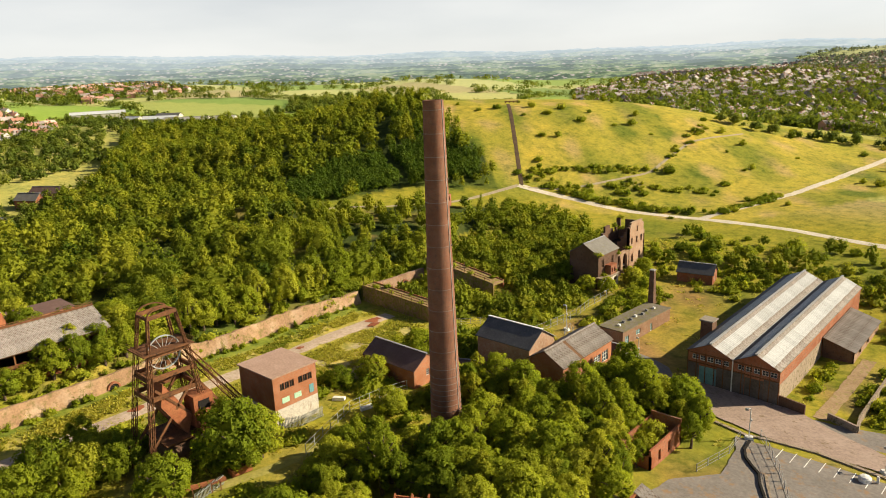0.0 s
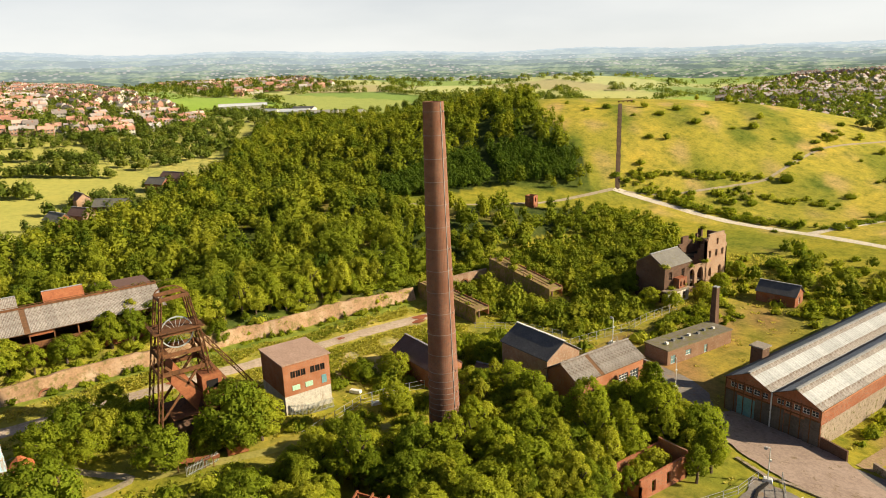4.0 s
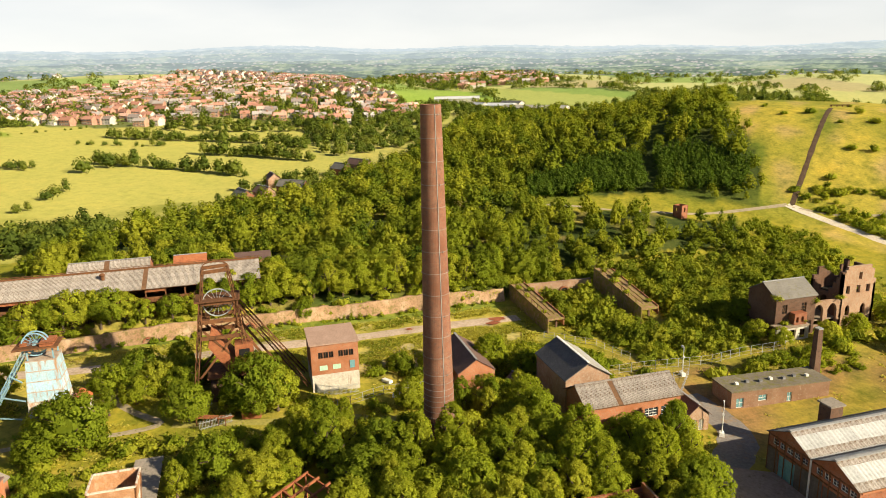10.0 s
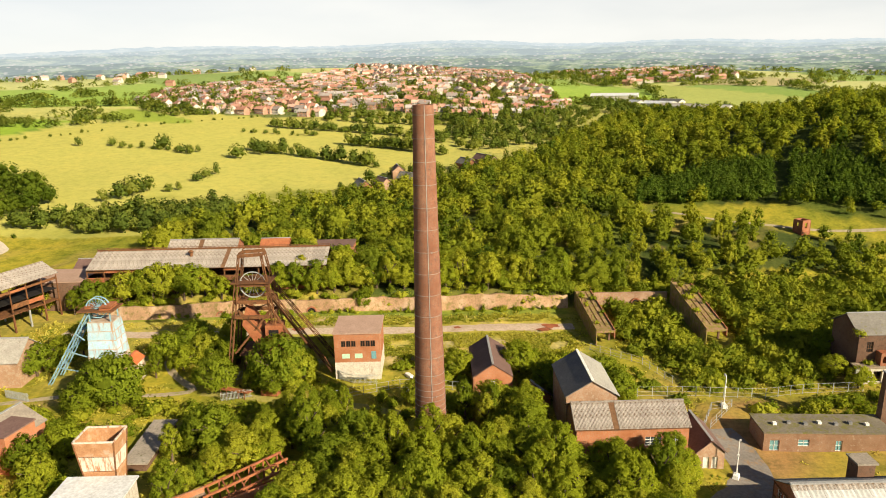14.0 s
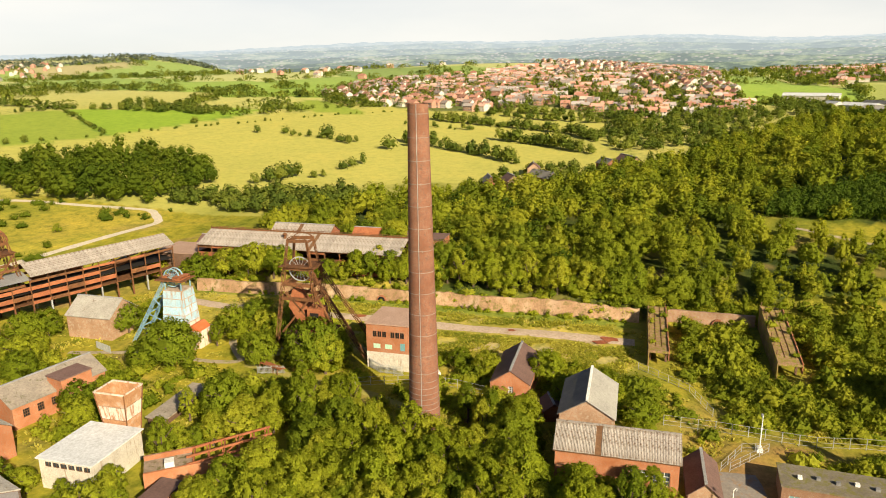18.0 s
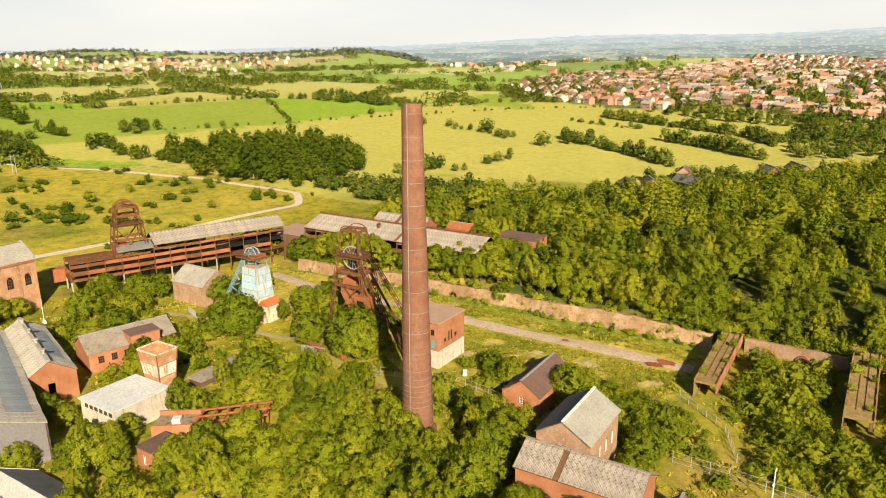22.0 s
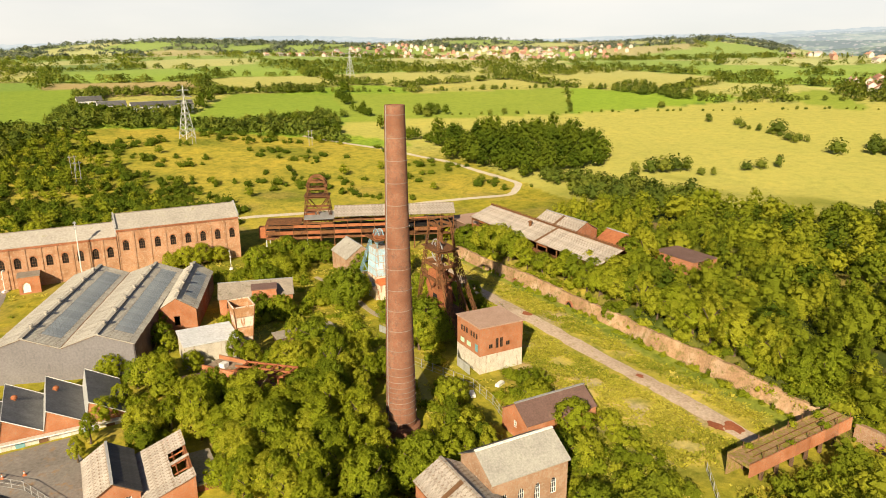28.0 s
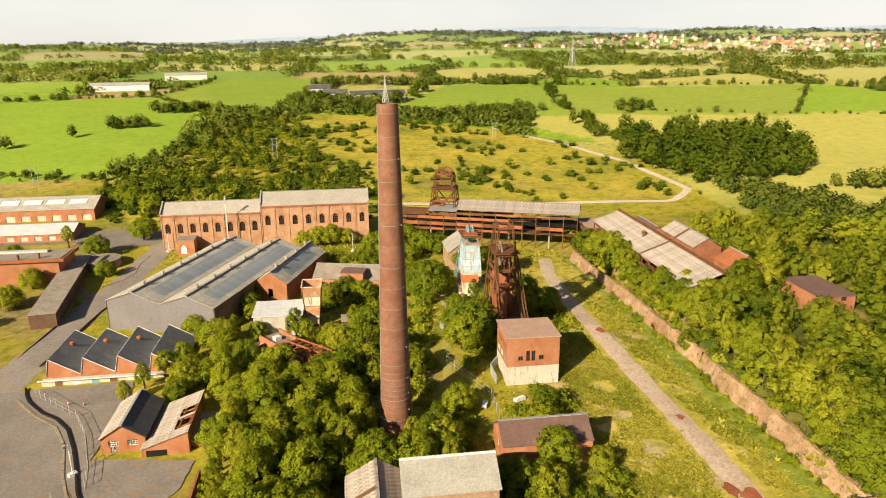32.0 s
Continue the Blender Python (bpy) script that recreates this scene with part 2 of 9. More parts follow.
CLAD = worn("grey profiled cladding", (0.195, 0.185, 0.195), (0.16, 0.152, 0.16), (0.235, 0.225, 0.235), 0.15, 2, 0.7, stain=(0.14, 0.135, 0.14), stain_at=0.68, streak=True)
FELT = worn("grey roofing felt", (0.30, 0.26, 0.22), (0.22, 0.19, 0.16), (0.38, 0.34, 0.29), 0.3, 2.5, 0.9, stain=(0.14, 0.13, 0.08), stain_at=0.62)
FELT_MOSS = worn("mossy felt", (0.20, 0.175, 0.135), (0.14, 0.12, 0.09), (0.27, 0.24, 0.19), 0.3, 2.5, 0.9, stain=(0.17, 0.16, 0.05), stain_at=0.55)
FELT_PINK = worn("faded pink felt", (0.40, 0.27, 0.21), (0.33, 0.22, 0.17), (0.46, 0.33, 0.27), 0.25, 2.5, 0.9)
FELT_DARK = worn("dark roofing felt", (0.21, 0.21, 0.215), (0.14, 0.14, 0.145), (0.29, 0.29, 0.29), 0.35, 2.5, 0.75)
WHITE_ROOF = worn("white roof sheet", (0.58, 0.60, 0.63), (0.46, 0.48, 0.50), (0.68, 0.70, 0.73), 0.3, 2, 0.7)
GLAZING = worn("wired roof glazing", (0.20, 0.235, 0.275), (0.13, 0.155, 0.19), (0.34, 0.37, 0.39), 0.35, 2.2, 0.3, stain=(0.30, 0.29, 0.26), stain_at=0.66)
SOOTED = worn("sooted concrete", (0.13, 0.115, 0.10), (0.08, 0.07, 0.06), (0.19, 0.17, 0.15), 0.3, 2, 0.9, stain=(0.24, 0.21, 0.18), stain_at=0.66)
GLAZING_PALE = worn("dusty roof glazing", (0.47, 0.48, 0.48), (0.36, 0.37, 0.37), (0.57, 0.57, 0.56), 0.4, 2.2, 0.35, stain=(0.30, 0.28, 0.25), stain_at=0.64)
RUST = worn("rusted steel", (0.17, 0.076, 0.034), (0.085, 0.042, 0.024), (0.27, 0.125, 0.052), 0.6, 3, 0.85, 0.0, stain=(0.06, 0.035, 0.022), stain_at=0.6)
RUST_RED = worn("red rusted sheet", (0.33, 0.12, 0.055), (0.22, 0.075, 0.04), (0.42, 0.18, 0.085), 0.5, 3, 0.85)
WHITE_RUST = worn("white paint over rust", (0.62, 0.56, 0.48), (0.48, 0.38, 0.28), (0.70, 0.66, 0.58), 0.6, 4, 0.75, stain=(0.36, 0.16, 0.07), stain_at=0.56, streak=True)
BLUE_RUST = worn("pale blue paint over rust", (0.38, 0.56, 0.67), (0.54, 0.64, 0.68), (0.27, 0.50, 0.64), 0.3, 4, 0.7, stain=(0.42, 0.25, 0.13), stain_at=0.55, streak=True)
BLUE_BAND = worn("rust-streaked band", (0.46, 0.36, 0.28), (0.34, 0.20, 0.12), (0.56, 0.58, 0.58), 0.8, 4, 0.8)
MOSSY = worn("mossy broken concrete", (0.33, 0.205, 0.12), (0.21, 0.125, 0.07), (0.44, 0.31, 0.20), 0.5, 3, 0.95, stain=(0.22, 0.20, 0.035), stain_at=0.52)
SLATE_MID = worn("grey mossy slate", (0.19, 0.18, 0.165), (0.14, 0.13, 0.115), (0.25, 0.24, 0.215), 0.4, 3, 0.75, stain=(0.16, 0.15, 0.06), stain_at=0.62)
BLUE_STEEL = worn("pale blue steel", (0.24, 0.40, 0.48), (0.17, 0.29, 0.36), (0.34, 0.5, 0.56), 0.7, 4, 0.6)
GALV = worn("galvanised steel", (0.46, 0.48, 0.48), (0.36, 0.38, 0.38), (0.56, 0.57, 0.57), 0.8, 4, 0.5, 0.4)
CONCRETE = worn("concrete", (0.33, 0.26, 0.20), (0.22, 0.165, 0.12), (0.42, 0.35, 0.28), 0.35, 3, 0.9, stain=(0.13, 0.12, 0.04), stain_at=0.58)
TIMBER = worn("brown timber", (0.16, 0.085, 0.045), (0.09, 0.05, 0.03), (0.24, 0.14, 0.08), 0.8, 4, 0.85)
# near-black standing in for unlit interiors: openings, panes, inner floors; also a black pipe
DARK = worn("dark opening", (0.018, 0.016, 0.015), (0.012, 0.011, 0.01), (0.03, 0.027, 0.024), 0.5, 3, 0.9)
WHITE = worn("white paint", (0.76, 0.75, 0.72), (0.66, 0.65, 0.62), (0.8, 0.8, 0.78), 0.6, 3, 0.55)
TEAL = worn("teal paint", (0.16, 0.33, 0.36), (0.12, 0.26, 0.29), (0.22, 0.40, 0.42), 0.6, 3, 0.55)
PALE_GREEN = worn("pale green boarding", (0.42, 0.62, 0.46), (0.33, 0.52, 0.38), (0.5, 0.68, 0.54), 0.6, 3, 0.6)
IRON_BAND = worn("weathered iron band", (0.25, 0.20, 0.175), (0.18, 0.14, 0.125), (0.33, 0.28, 0.25), 0.6, 3, 0.7)
LEAD = worn("grey lead flashing", (0.34, 0.34, 0.34), (0.26, 0.26, 0.26), (0.42, 0.42, 0.42), 0.8, 3, 0.6)
BLUE_GLASS = worn("dirty window glass", (0.05, 0.06, 0.07), (0.03, 0.035, 0.04), (0.12, 0.14, 0.15), 0.9, 3, 0.15)
ORANGE = worn("faded orange plastic", (0.55, 0.16, 0.06), (0.45, 0.13, 0.05), (0.62, 0.22, 0.1), 1.2, 5, 0.5)
ASPHALT = worn("worn asphalt", (0.245, 0.22, 0.20), (0.18, 0.16, 0.143), (0.31, 0.285, 0.26), 0.12, 1.6, 0.92, stain=(0.30, 0.20, 0.12), stain_at=0.6, bumpy=0.2)
TRACK = worn("stony track", (0.40, 0.33, 0.24), (0.32, 0.26, 0.17), (0.50, 0.43, 0.34), 0.25, 1.8, 0.95, stain=(0.24, 0.24, 0.07), stain_at=0.60)
PAVE = worn("old concrete roadway", (0.55, 0.43, 0.34), (0.43, 0.32, 0.24), (0.62, 0.51, 0.42), 0.2, 1.6, 0.95, stain=(0.33, 0.28, 0.10), stain_at=0.62)
STONE = worn("sandstone and brick rubble", (0.39, 0.25, 0.152), (0.23, 0.13, 0.073), (0.61, 0.47, 0.35), 0.22, 2.2, 0.95, stain=(0.20, 0.16, 0.06), stain_at=0.57, bumpy=0.9)


def leaf_material(name, dark, mid, light, gloss=0.02, thin=0.4, glow=(1.5, 1.45, 0.65)):
    """Foliage: a tone for each tree, a tone for each leaf clump, inner faces darkened for shade, some light shining
    through.
    """
    m, n, l, b = material(name, 0.6)
    tint = n.new("ShaderNodeAttribute")
    tint.attribute_name = "tint"
    rnd = n.new("ShaderNodeObjectInfo").outputs["Random"]
    add = n.new("ShaderNodeMath")
    l.new(tint.outputs["Fac"], add.inputs[0])
    l.new(rnd, add.inputs[1])
    frac = n.new("ShaderNodeMath")
    frac.operation = "FRACT"
    l.new(add.outputs[0], frac.inputs[0])
    tree = ramp(n, l, frac.outputs[0], [(0.0, dark), (0.5, mid), (1.0, light)])
    # shade inside the crown put into the colour: core faces get one darker tone
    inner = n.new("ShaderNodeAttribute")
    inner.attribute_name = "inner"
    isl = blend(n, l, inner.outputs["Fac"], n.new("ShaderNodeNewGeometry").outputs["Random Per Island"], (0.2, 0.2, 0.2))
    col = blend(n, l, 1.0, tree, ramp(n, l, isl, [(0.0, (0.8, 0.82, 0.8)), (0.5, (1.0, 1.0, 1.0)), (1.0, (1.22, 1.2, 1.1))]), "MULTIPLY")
    tc = n.new("ShaderNodeTexCoord").outputs["Object"]
    grain = noise_node(n, l, tc, 2.6, 5, 0.8)
    col = blend(n, l, 1.0, col, ramp(n, l, grain, [(0.32, (0.8, 0.82, 0.78)), (0.5, (1.0, 1.0, 1.0)), (0.66, (1.18, 1.16, 1.1))]), "MULTIPLY")
    bp = n.new("ShaderNodeBump")
    bp.inputs["Strength"].default_value, bp.inputs["Distance"].default_value = 0.5, 0.3
    l.new(grain, bp.inputs["Height"])
    l.new(bp.outputs[0], b.inputs["Normal"])
    l.new(col, b.inputs["Base Color"])
    b.inputs["Specular IOR Level"].default_value = gloss
    tr = n.new("ShaderNodeBsdfTranslucent")
    l.new(blend(n, l, 1.0, col, glow, "MULTIPLY"), tr.inputs["Color"])
    mx = n.new("ShaderNodeMixShader")
    mx.inputs[0].default_value = thin
    l.new(b.outputs[0], mx.inputs[1])
    l.new(tr.outputs[0], mx.inputs[2])
    l.new(mx.outputs[0], n["Material Output"].inputs["Surface"])
    return m


LEAF = leaf_material("leaves", (0.18, 0.235, 0.022), (0.29, 0.335, 0.028), (0.40, 0.41, 0.045), thin=0.45)
LEAF_WOOD = leaf_material("woodland leaves", (0.168, 0.21, 0.02), (0.24, 0.278, 0.025), (0.335, 0.345, 0.034))
LEAF_DARK = leaf_material("dark leaves", (0.07, 0.11, 0.012), (0.11, 0.155, 0.016), (0.15, 0.19, 0.02))
LANE = worn("pale gravel", (0.62, 0.55, 0.45), (0.52, 0.45, 0.35), (0.7, 0.64, 0.55), 0.2, 1.5, 0.95)
LEAF_FAR = leaf_material("distant leaves", (0.10, 0.14, 0.026), (0.155, 0.20, 0.034), (0.23, 0.255, 0.046))
# blue-grey haze of distance mixed into the leaf colour itself
LEAF_HAZY = leaf_material("hazy hillside leaves", (0.11, 0.145, 0.135), (0.15, 0.18, 0.16), (0.20, 0.225, 0.18))
SCRUB = leaf_material("scrub leaves", (0.16, 0.21, 0.018), (0.27, 0.31, 0.025), (0.38, 0.39, 0.042), thin=0.45)
GRASS_TALL = leaf_material("tall grass", (0.17, 0.225, 0.028), (0.42, 0.40, 0.06), (0.54, 0.48, 0.13), 0.02, 0.5, (1.3, 1.25, 0.9))
BARK = worn("bark", (0.12, 0.085, 0.06), (0.07, 0.05, 0.035), (0.2, 0.16, 0.12), 1.2, 6, 0.95)


def land_material():
    """Open ground: its tone comes from the kind of land and, far off, painted haze; grain, tussocks and bare spots on
    top.
    """
    m, n, l, b = material("open ground", 0.95)
    at = n.new("ShaderNodeAttribute")
    at.attribute_name = "land"
    tc = n.new("ShaderNodeTexCoord").outputs["Object"]
    big = noise_node(n, l, tc, 0.035, 6, 0.65)
    mid = noise_node(n, l, tc, 0.22, 6, 0.7)
    fine = noise_node(n, l, tc, 0.9, 5, 0.75)
    col = blend(n, l, 1.0, at.outputs["Color"], ramp(n, l, mid, [(0.28, (0.42, 0.54, 0.42)), (0.5, (1, 1, 1)), (0.75, (1.42, 1.28, 1.15))]), "MULTIPLY")
    col = blend(n, l, 1.0, col, ramp(n, l, big, [(0.3, (0.8, 0.88, 0.8)), (0.55, (1, 1, 1)), (0.75, (1.22, 1.1, 1.0))]), "MULTIPLY")
    col = blend(n, l, 0.7, col, blend(n, l, 1.0, col, ramp(n, l, fine, [(0.25, (0.5, 0.55, 0.5)), (0.7, (1.3, 1.25, 1.2))]), "MULTIPLY"))
    col = blend(n, l, at.outputs["Alpha"], at.outputs["Color"], col)
    l.new(col, b.inputs["Base Color"])
    b.inputs["Specular IOR Level"].default_value = 0.05
    bump(n, l, b, fine, 0.6, 0.3)
    return m


LAND = land_material()

# ---- building tools ----
class Shape:
    """Collects corners and faces of one part."""

    def __init__(self):
        self.v, self.f, self.mi = [], [], []
        self.slot = 0

    def poly(self, pts):
        i = len(self.v)
        self.v.extend(tuple(p) for p in pts)
        self.f.append(tuple(range(i, i + len(pts))))
        self.mi.append(self.slot)
        return self

    def hexa(self, a, b):
        """A solid between two matching four-cornered ends."""
        i = len(self.v)
        self.v.extend(tuple(p) for p in (*a, *b))
        for q in ((3, 2, 1, 0), (4, 5, 6, 7), (0, 1, 5, 4), (1, 2, 6, 5), (2, 3, 7, 6), (3, 0, 4, 7)):
            self.f.append(tuple(i + k for k in q))
            self.mi.append(self.slot)
        return self

    def box(self, x0, x1, y0, y1, z0, z1):
        return self.hexa([(x0, y0, z0), (x1, y0, z0), (x1, y1, z0), (x0, y1, z0)], [(x0, y0, z1), (x1, y0, z1), (x1, y1, z1), (x0, y1, z1)])

    def beam(self, p, q, w, h=None):
        p, q = Vector(p), Vector(q)
        h = h or w
        d = (q - p).normalized()
        s = d.cross(Vector((0, 0, 1)))
        s = Vector((1, 0, 0)) if s.length < 1e-4 else s.normalized()
        u = s.cross(d) * (h / 2)
        s = s * (w / 2)
        return self.hexa([p - s - u, p + s - u, p + s + u, p - s + u], [q - s - u, q + s - u, q + s + u, q - s + u])

    def tube(self, rings, seg=24, cap=True):
        """rings: (x, y, z, radius)."""
        i = len(self.v)
        for x, y, z, r in rings:
            for k in range(seg):
                a = 2 * math.pi * k / seg
                self.v.append((x + r * math.cos(a), y + r * math.sin(a), z))
        for j in range(len(rings) - 1):
            for k in range(seg):
                k2 = (k + 1) % seg
                self.f.append((i + j * seg + k, i + j * seg + k2, i + (j + 1) * seg + k2, i + (j + 1) * seg + k))
                self.mi.append(self.slot)
        if cap:
            self.f.append(tuple(i + k for k in reversed(range(seg))))
            self.f.append(tuple(i + (len(rings) - 1) * seg + k for k in range(seg)))
            self.mi += [self.slot] * 2
        return self

    def mesh(self, name, mats):
        me = bpy.data.meshes.new(name)
        me.from_pydata(self.v, [], self.f)
        for m in mats if isinstance(mats, (list, tuple)) else [mats]:
            me.materials.append(m)
        if any(self.mi):
            me.polygons.foreach_set("material_index", self.mi)
        me.update()
        return me


def thing(name, x, y, z, rz, label, category, group=""):
    ob = new(name)
    ob.empty_display_size = 0.5
    ob.matrix_world = pose(x, y, z, 0, 0, rz)
    return tagged(ob, label, category, group)


def part(name, shape, mats, parent, label="", kind="", m=None):
    """Links one mesh (a Shape, or a mesh that is used again) under a thing or a part, in its coordinates."""
    me = shape.mesh(name, mats) if isinstance(shape, Shape) else shape
    ob = new(name, me)
    ob.parent = parent
    if m is not None:
        ob.matrix_basis = m
    return tagged(ob, label, kind=kind)


def plain(name, shape, mats, label, category="", kind="structure"):
    ob = new(name, shape.mesh(name, mats))
    return tagged(ob, label, category, kind=kind)


def holed_wall(s, p0, p1, z0, z1, thick, holes=(), peak=None, peak_at=0.5):
    """A wall from p0 to p1 whose thickness lies to its left; holes: (u0, u1, v0, v1, arched) from p0 and z0; peak: top of its gable."""
    p0, p1 = Vector((*p0, 0)), Vector((*p1, 0))
    length = (p1 - p0).length
    d = (p1 - p0) / length
    nrm = Vector((-d.y, d.x, 0)) * thick
    cut = []
    for u0, u1, v0, v1, arched in holes:
        if arched:
            w, r = u1 - u0, (u1 - u0) / 2
            cut += [(u0, u1, v0, v1 - r), (u0 + 0.07 * w, u1 - 0.07 * w, v1 - r, v1 - 0.5 * r), (u0 + 0.2 * w, u1 - 0.2 * w, v1 - 0.5 * r, v1 - 0.16 * r), (u0 + 0.34 * w, u1 - 0.34 * w, v1 - 0.16 * r, v1)]
        else:
            cut.append((u0, u1, v0, v1))
    h = z1 - z0
    us = sorted({0.0, length, *[min(max(c[0], 0), length) for c in cut], *[min(max(c[1], 0), length) for c in cut]})
    vs = sorted({0.0, h, *[min(max(c[2], 0), h) for c in cut], *[min(max(c[3], 0), h) for c in cut]})
    solid = [[not any(c[0] < (p + q) / 2 < c[1] and c[2] < (m + n) / 2 < c[3] for c in cut) for m, n in zip(vs, vs[1:])] for p, q in zip(us, us[1:])]

    def place(u, v, side):
        w = p0 + d * u + nrm * side
        return (w.x, w.y, z0 + v)
    key = grid_solid(s, us, vs, solid, place, skip_top=bool(peak))
    if peak:
        m = p0 + d * length * peak_at
        i = len(s.v)
        s.v.extend([(m.x, m.y, peak), (m.x + nrm.x, m.y + nrm.y, peak)])
        top = len(vs) - 1
        line = [k for k in range(len(us)) if (k, top, 0) in key]
        front, back = [key[(k, top, 0)] for k in line], [key[(k, top, 1)] for k in line]
        for f in ((*front, i), (*back[::-1], i + 1), (front[0], i, i + 1, back[0]), (front[-1], back[-1], i + 1, i)):
            s.f.append(f)
            s.mi.append(s.slot)
    return s


def grid_solid(s, us, vs, solid, place, skip_top=False):
    """One connected slab over a grid of cells, some of them open."""
    key = {}

    def at(i, j, side):
        if (i, j, side) not in key:
            key[(i, j, side)] = len(s.v)
            s.v.append(place(us[i], vs[j], side))
        return key[(i, j, side)]
    nu, nv = len(us) - 1, len(vs) - 1
    for i in range(nu):
        for j in range(nv):
            if not solid[i][j]:
                continue
            faces = [(at(i, j, 0), at(i + 1, j, 0), at(i + 1, j + 1, 0), at(i, j + 1, 0)), (at(i, j + 1, 1), at(i + 1, j + 1, 1), at(i + 1, j, 1), at(i, j, 1))]
            if i == 0 or not solid[i - 1][j]:
                faces.append((at(i, j, 1), at(i, j, 0), at(i, j + 1, 0), at(i, j + 1, 1)))
            if i == nu - 1 or not solid[i + 1][j]:
                faces.append((at(i + 1, j, 0), at(i + 1, j, 1), at(i + 1, j + 1, 1), at(i + 1, j + 1, 0)))
            if j == 0 or not solid[i][j - 1]:
                faces.append((at(i, j, 1), at(i + 1, j, 1), at(i + 1, j, 0), at(i, j, 0)))
            if (j == nv - 1 and not skip_top) or (j < nv - 1 and not solid[i][j + 1]):
                faces.append((at(i, j + 1, 0), at(i + 1, j + 1, 0), at(i + 1, j + 1, 1), at(i, j + 1, 1)))
            s.f.extend(faces)
            s.mi.extend([s.slot] * len(faces))
    return key


_windows = {}


def window_mesh(w, h, arched=False, frame_mat=None, glass=None, bars=(3, 3)):
    """A recessed window: frame, glazing bars and pane; stands in the plane y = 0, from x = -w / 2, z = 0."""
    key = (round(w, 2), round(h, 2), arched, frame_mat.name if frame_mat else "", glass.name if glass else "", bars)
    if key not in _windows:
        s = Shape()
        s.slot = 1
        s.box(-w / 2, w / 2, 0.02, 0.05, 0, h)
        s.slot = 0
        t = 0.09
        us, vs = [-w / 2, -w / 2 + t], [0, t]
        for i in range(1, bars[0]):
            us += [-w / 2 + w * i / bars[0] - 0.03, -w / 2 + w * i / bars[0] + 0.03]
        for i in range(1, bars[1]):
            vs += [h * i / bars[1] - 0.03, h * i / bars[1] + 0.03]
        us += [w / 2 - t, w / 2]
        vs += [h - t, h]
        solid = [[i % 2 == 0 or j % 2 == 0 for j in range(len(vs) - 1)] for i in range(len(us) - 1)]
        grid_solid(s, us, vs, solid, lambda u, v, side: (u, -0.06 + 0.075 * side, v))
        _windows[key] = s.mesh("window", [frame_mat or WHITE, glass or BLUE_GLASS])
    return _windows[key]


def put_windows(parent, p0, p1, z0, holes, thick, frame_mat=None, glass=None, bars=(3, 3), name="window"):
    p0, p1 = Vector((*p0, 0)), Vector((*p1, 0))
    d = (p1 - p0).normalized()
    turn = math.degrees(math.atan2(d.y, d.x))
    inward = Vector((-d.y, d.x, 0))
    for u0, u1, v0, v1, arched in holes:
        c = p0 + d * (u0 + u1) / 2 + inward * thick * 0.55
        part(name, window_mesh(u1 - u0, v1 - v0, arched, frame_mat, glass, bars), None, parent, m=pose(c.x, c.y, z0 + v0, 0, 0, turn))


def row_of(n, first, step, w, v0, v1, arched=False):
    return [(first + i * step, first + i * step + w, v0, v1, arched) for i in range(n)]


def sheet_mesh(length, width, wave, mat, name="roof_sheet", folds=4):
    """A corrugated sheet, lying in x (across) and y (down the slope from 0 to -length), with real ribs."""
    key = (name, round(length, 2), round(width, 2), wave, mat.name)
    if key not in _windows:
        s = Shape()
        xs = [width * i / (2 * folds) for i in range(2 * folds + 1)]
        for (a, i), (b, j) in zip(list(zip(xs, range(99)))[:-1], list(zip(xs, range(99)))[1:]):
            za, zb = wave * (i % 2), wave * (j % 2)
            s.poly([(a, -length, za), (b, -length, zb), (b, 0, zb), (a, 0, za)])
        s.poly([(0, -length, -0.03), (0, 0, -0.03), (width, 0, -0.03), (width, -length, -0.03)])
        s.poly([(0, -length, -0.03), (width, -length, -0.03), (width, -length, wave * 0.5), (0, -length, wave * 0.5)])
        _windows[key] = s.mesh(name, mat)
    return _windows[key]


def slope_pose(x, y, z, dx, dy, dz):
    """Frame whose -y runs down the slope (dx, dy, dz) from (x, y, z)."""
    down = Vector((dx, dy, dz)).normalized()
    side = down.cross(Vector((0, 0, 1))).normalized()
    up = side.cross(down)
    m = Matrix((side, -down, up)).transposed().to_4x4()
    if m.determinant() < 0:
        m = Matrix((-side, -down, up)).transposed().to_4x4()
    m.translation = (x, y, z)
    return m


def sheeted_slope(parent, a, b, down, mat, width=1.05, wave=0.07, missing=(), rnd=None, name="roof_sheet", folds=4, lift=0.0):
    """Lays sheets side by side from a to b (the upper edge), each running down by the vector."""
    a, b, down = Vector(a), Vector(b), Vector(down)
    run = (b - a).length
    n = max(1, round(run / width))
    w = run / n
    along = (b - a) / run
    up = down.normalized().cross(along)
    if up.z < 0:
        up = -up
    me = sheet_mesh(down.length, w * 0.985, wave, mat, name, folds)
    m0 = Matrix((along, -down.normalized(), up)).transposed().to_4x4()
    if m0.determinant() < 0:
        m0 = Matrix((-along, -down.normalized(), up)).transposed().to_4x4()
        a, along = b, -along
    for i in range(n):
        if i in missing:
            continue
        m = m0.copy()
        j = rnd.uniform(-1, 1) if rnd else 0
        m.translation = a + along * (w * i) + up * (lift + 0.012 * j) + down.normalized() * 0.05 * j
        part(name, me, None, parent, m=m)


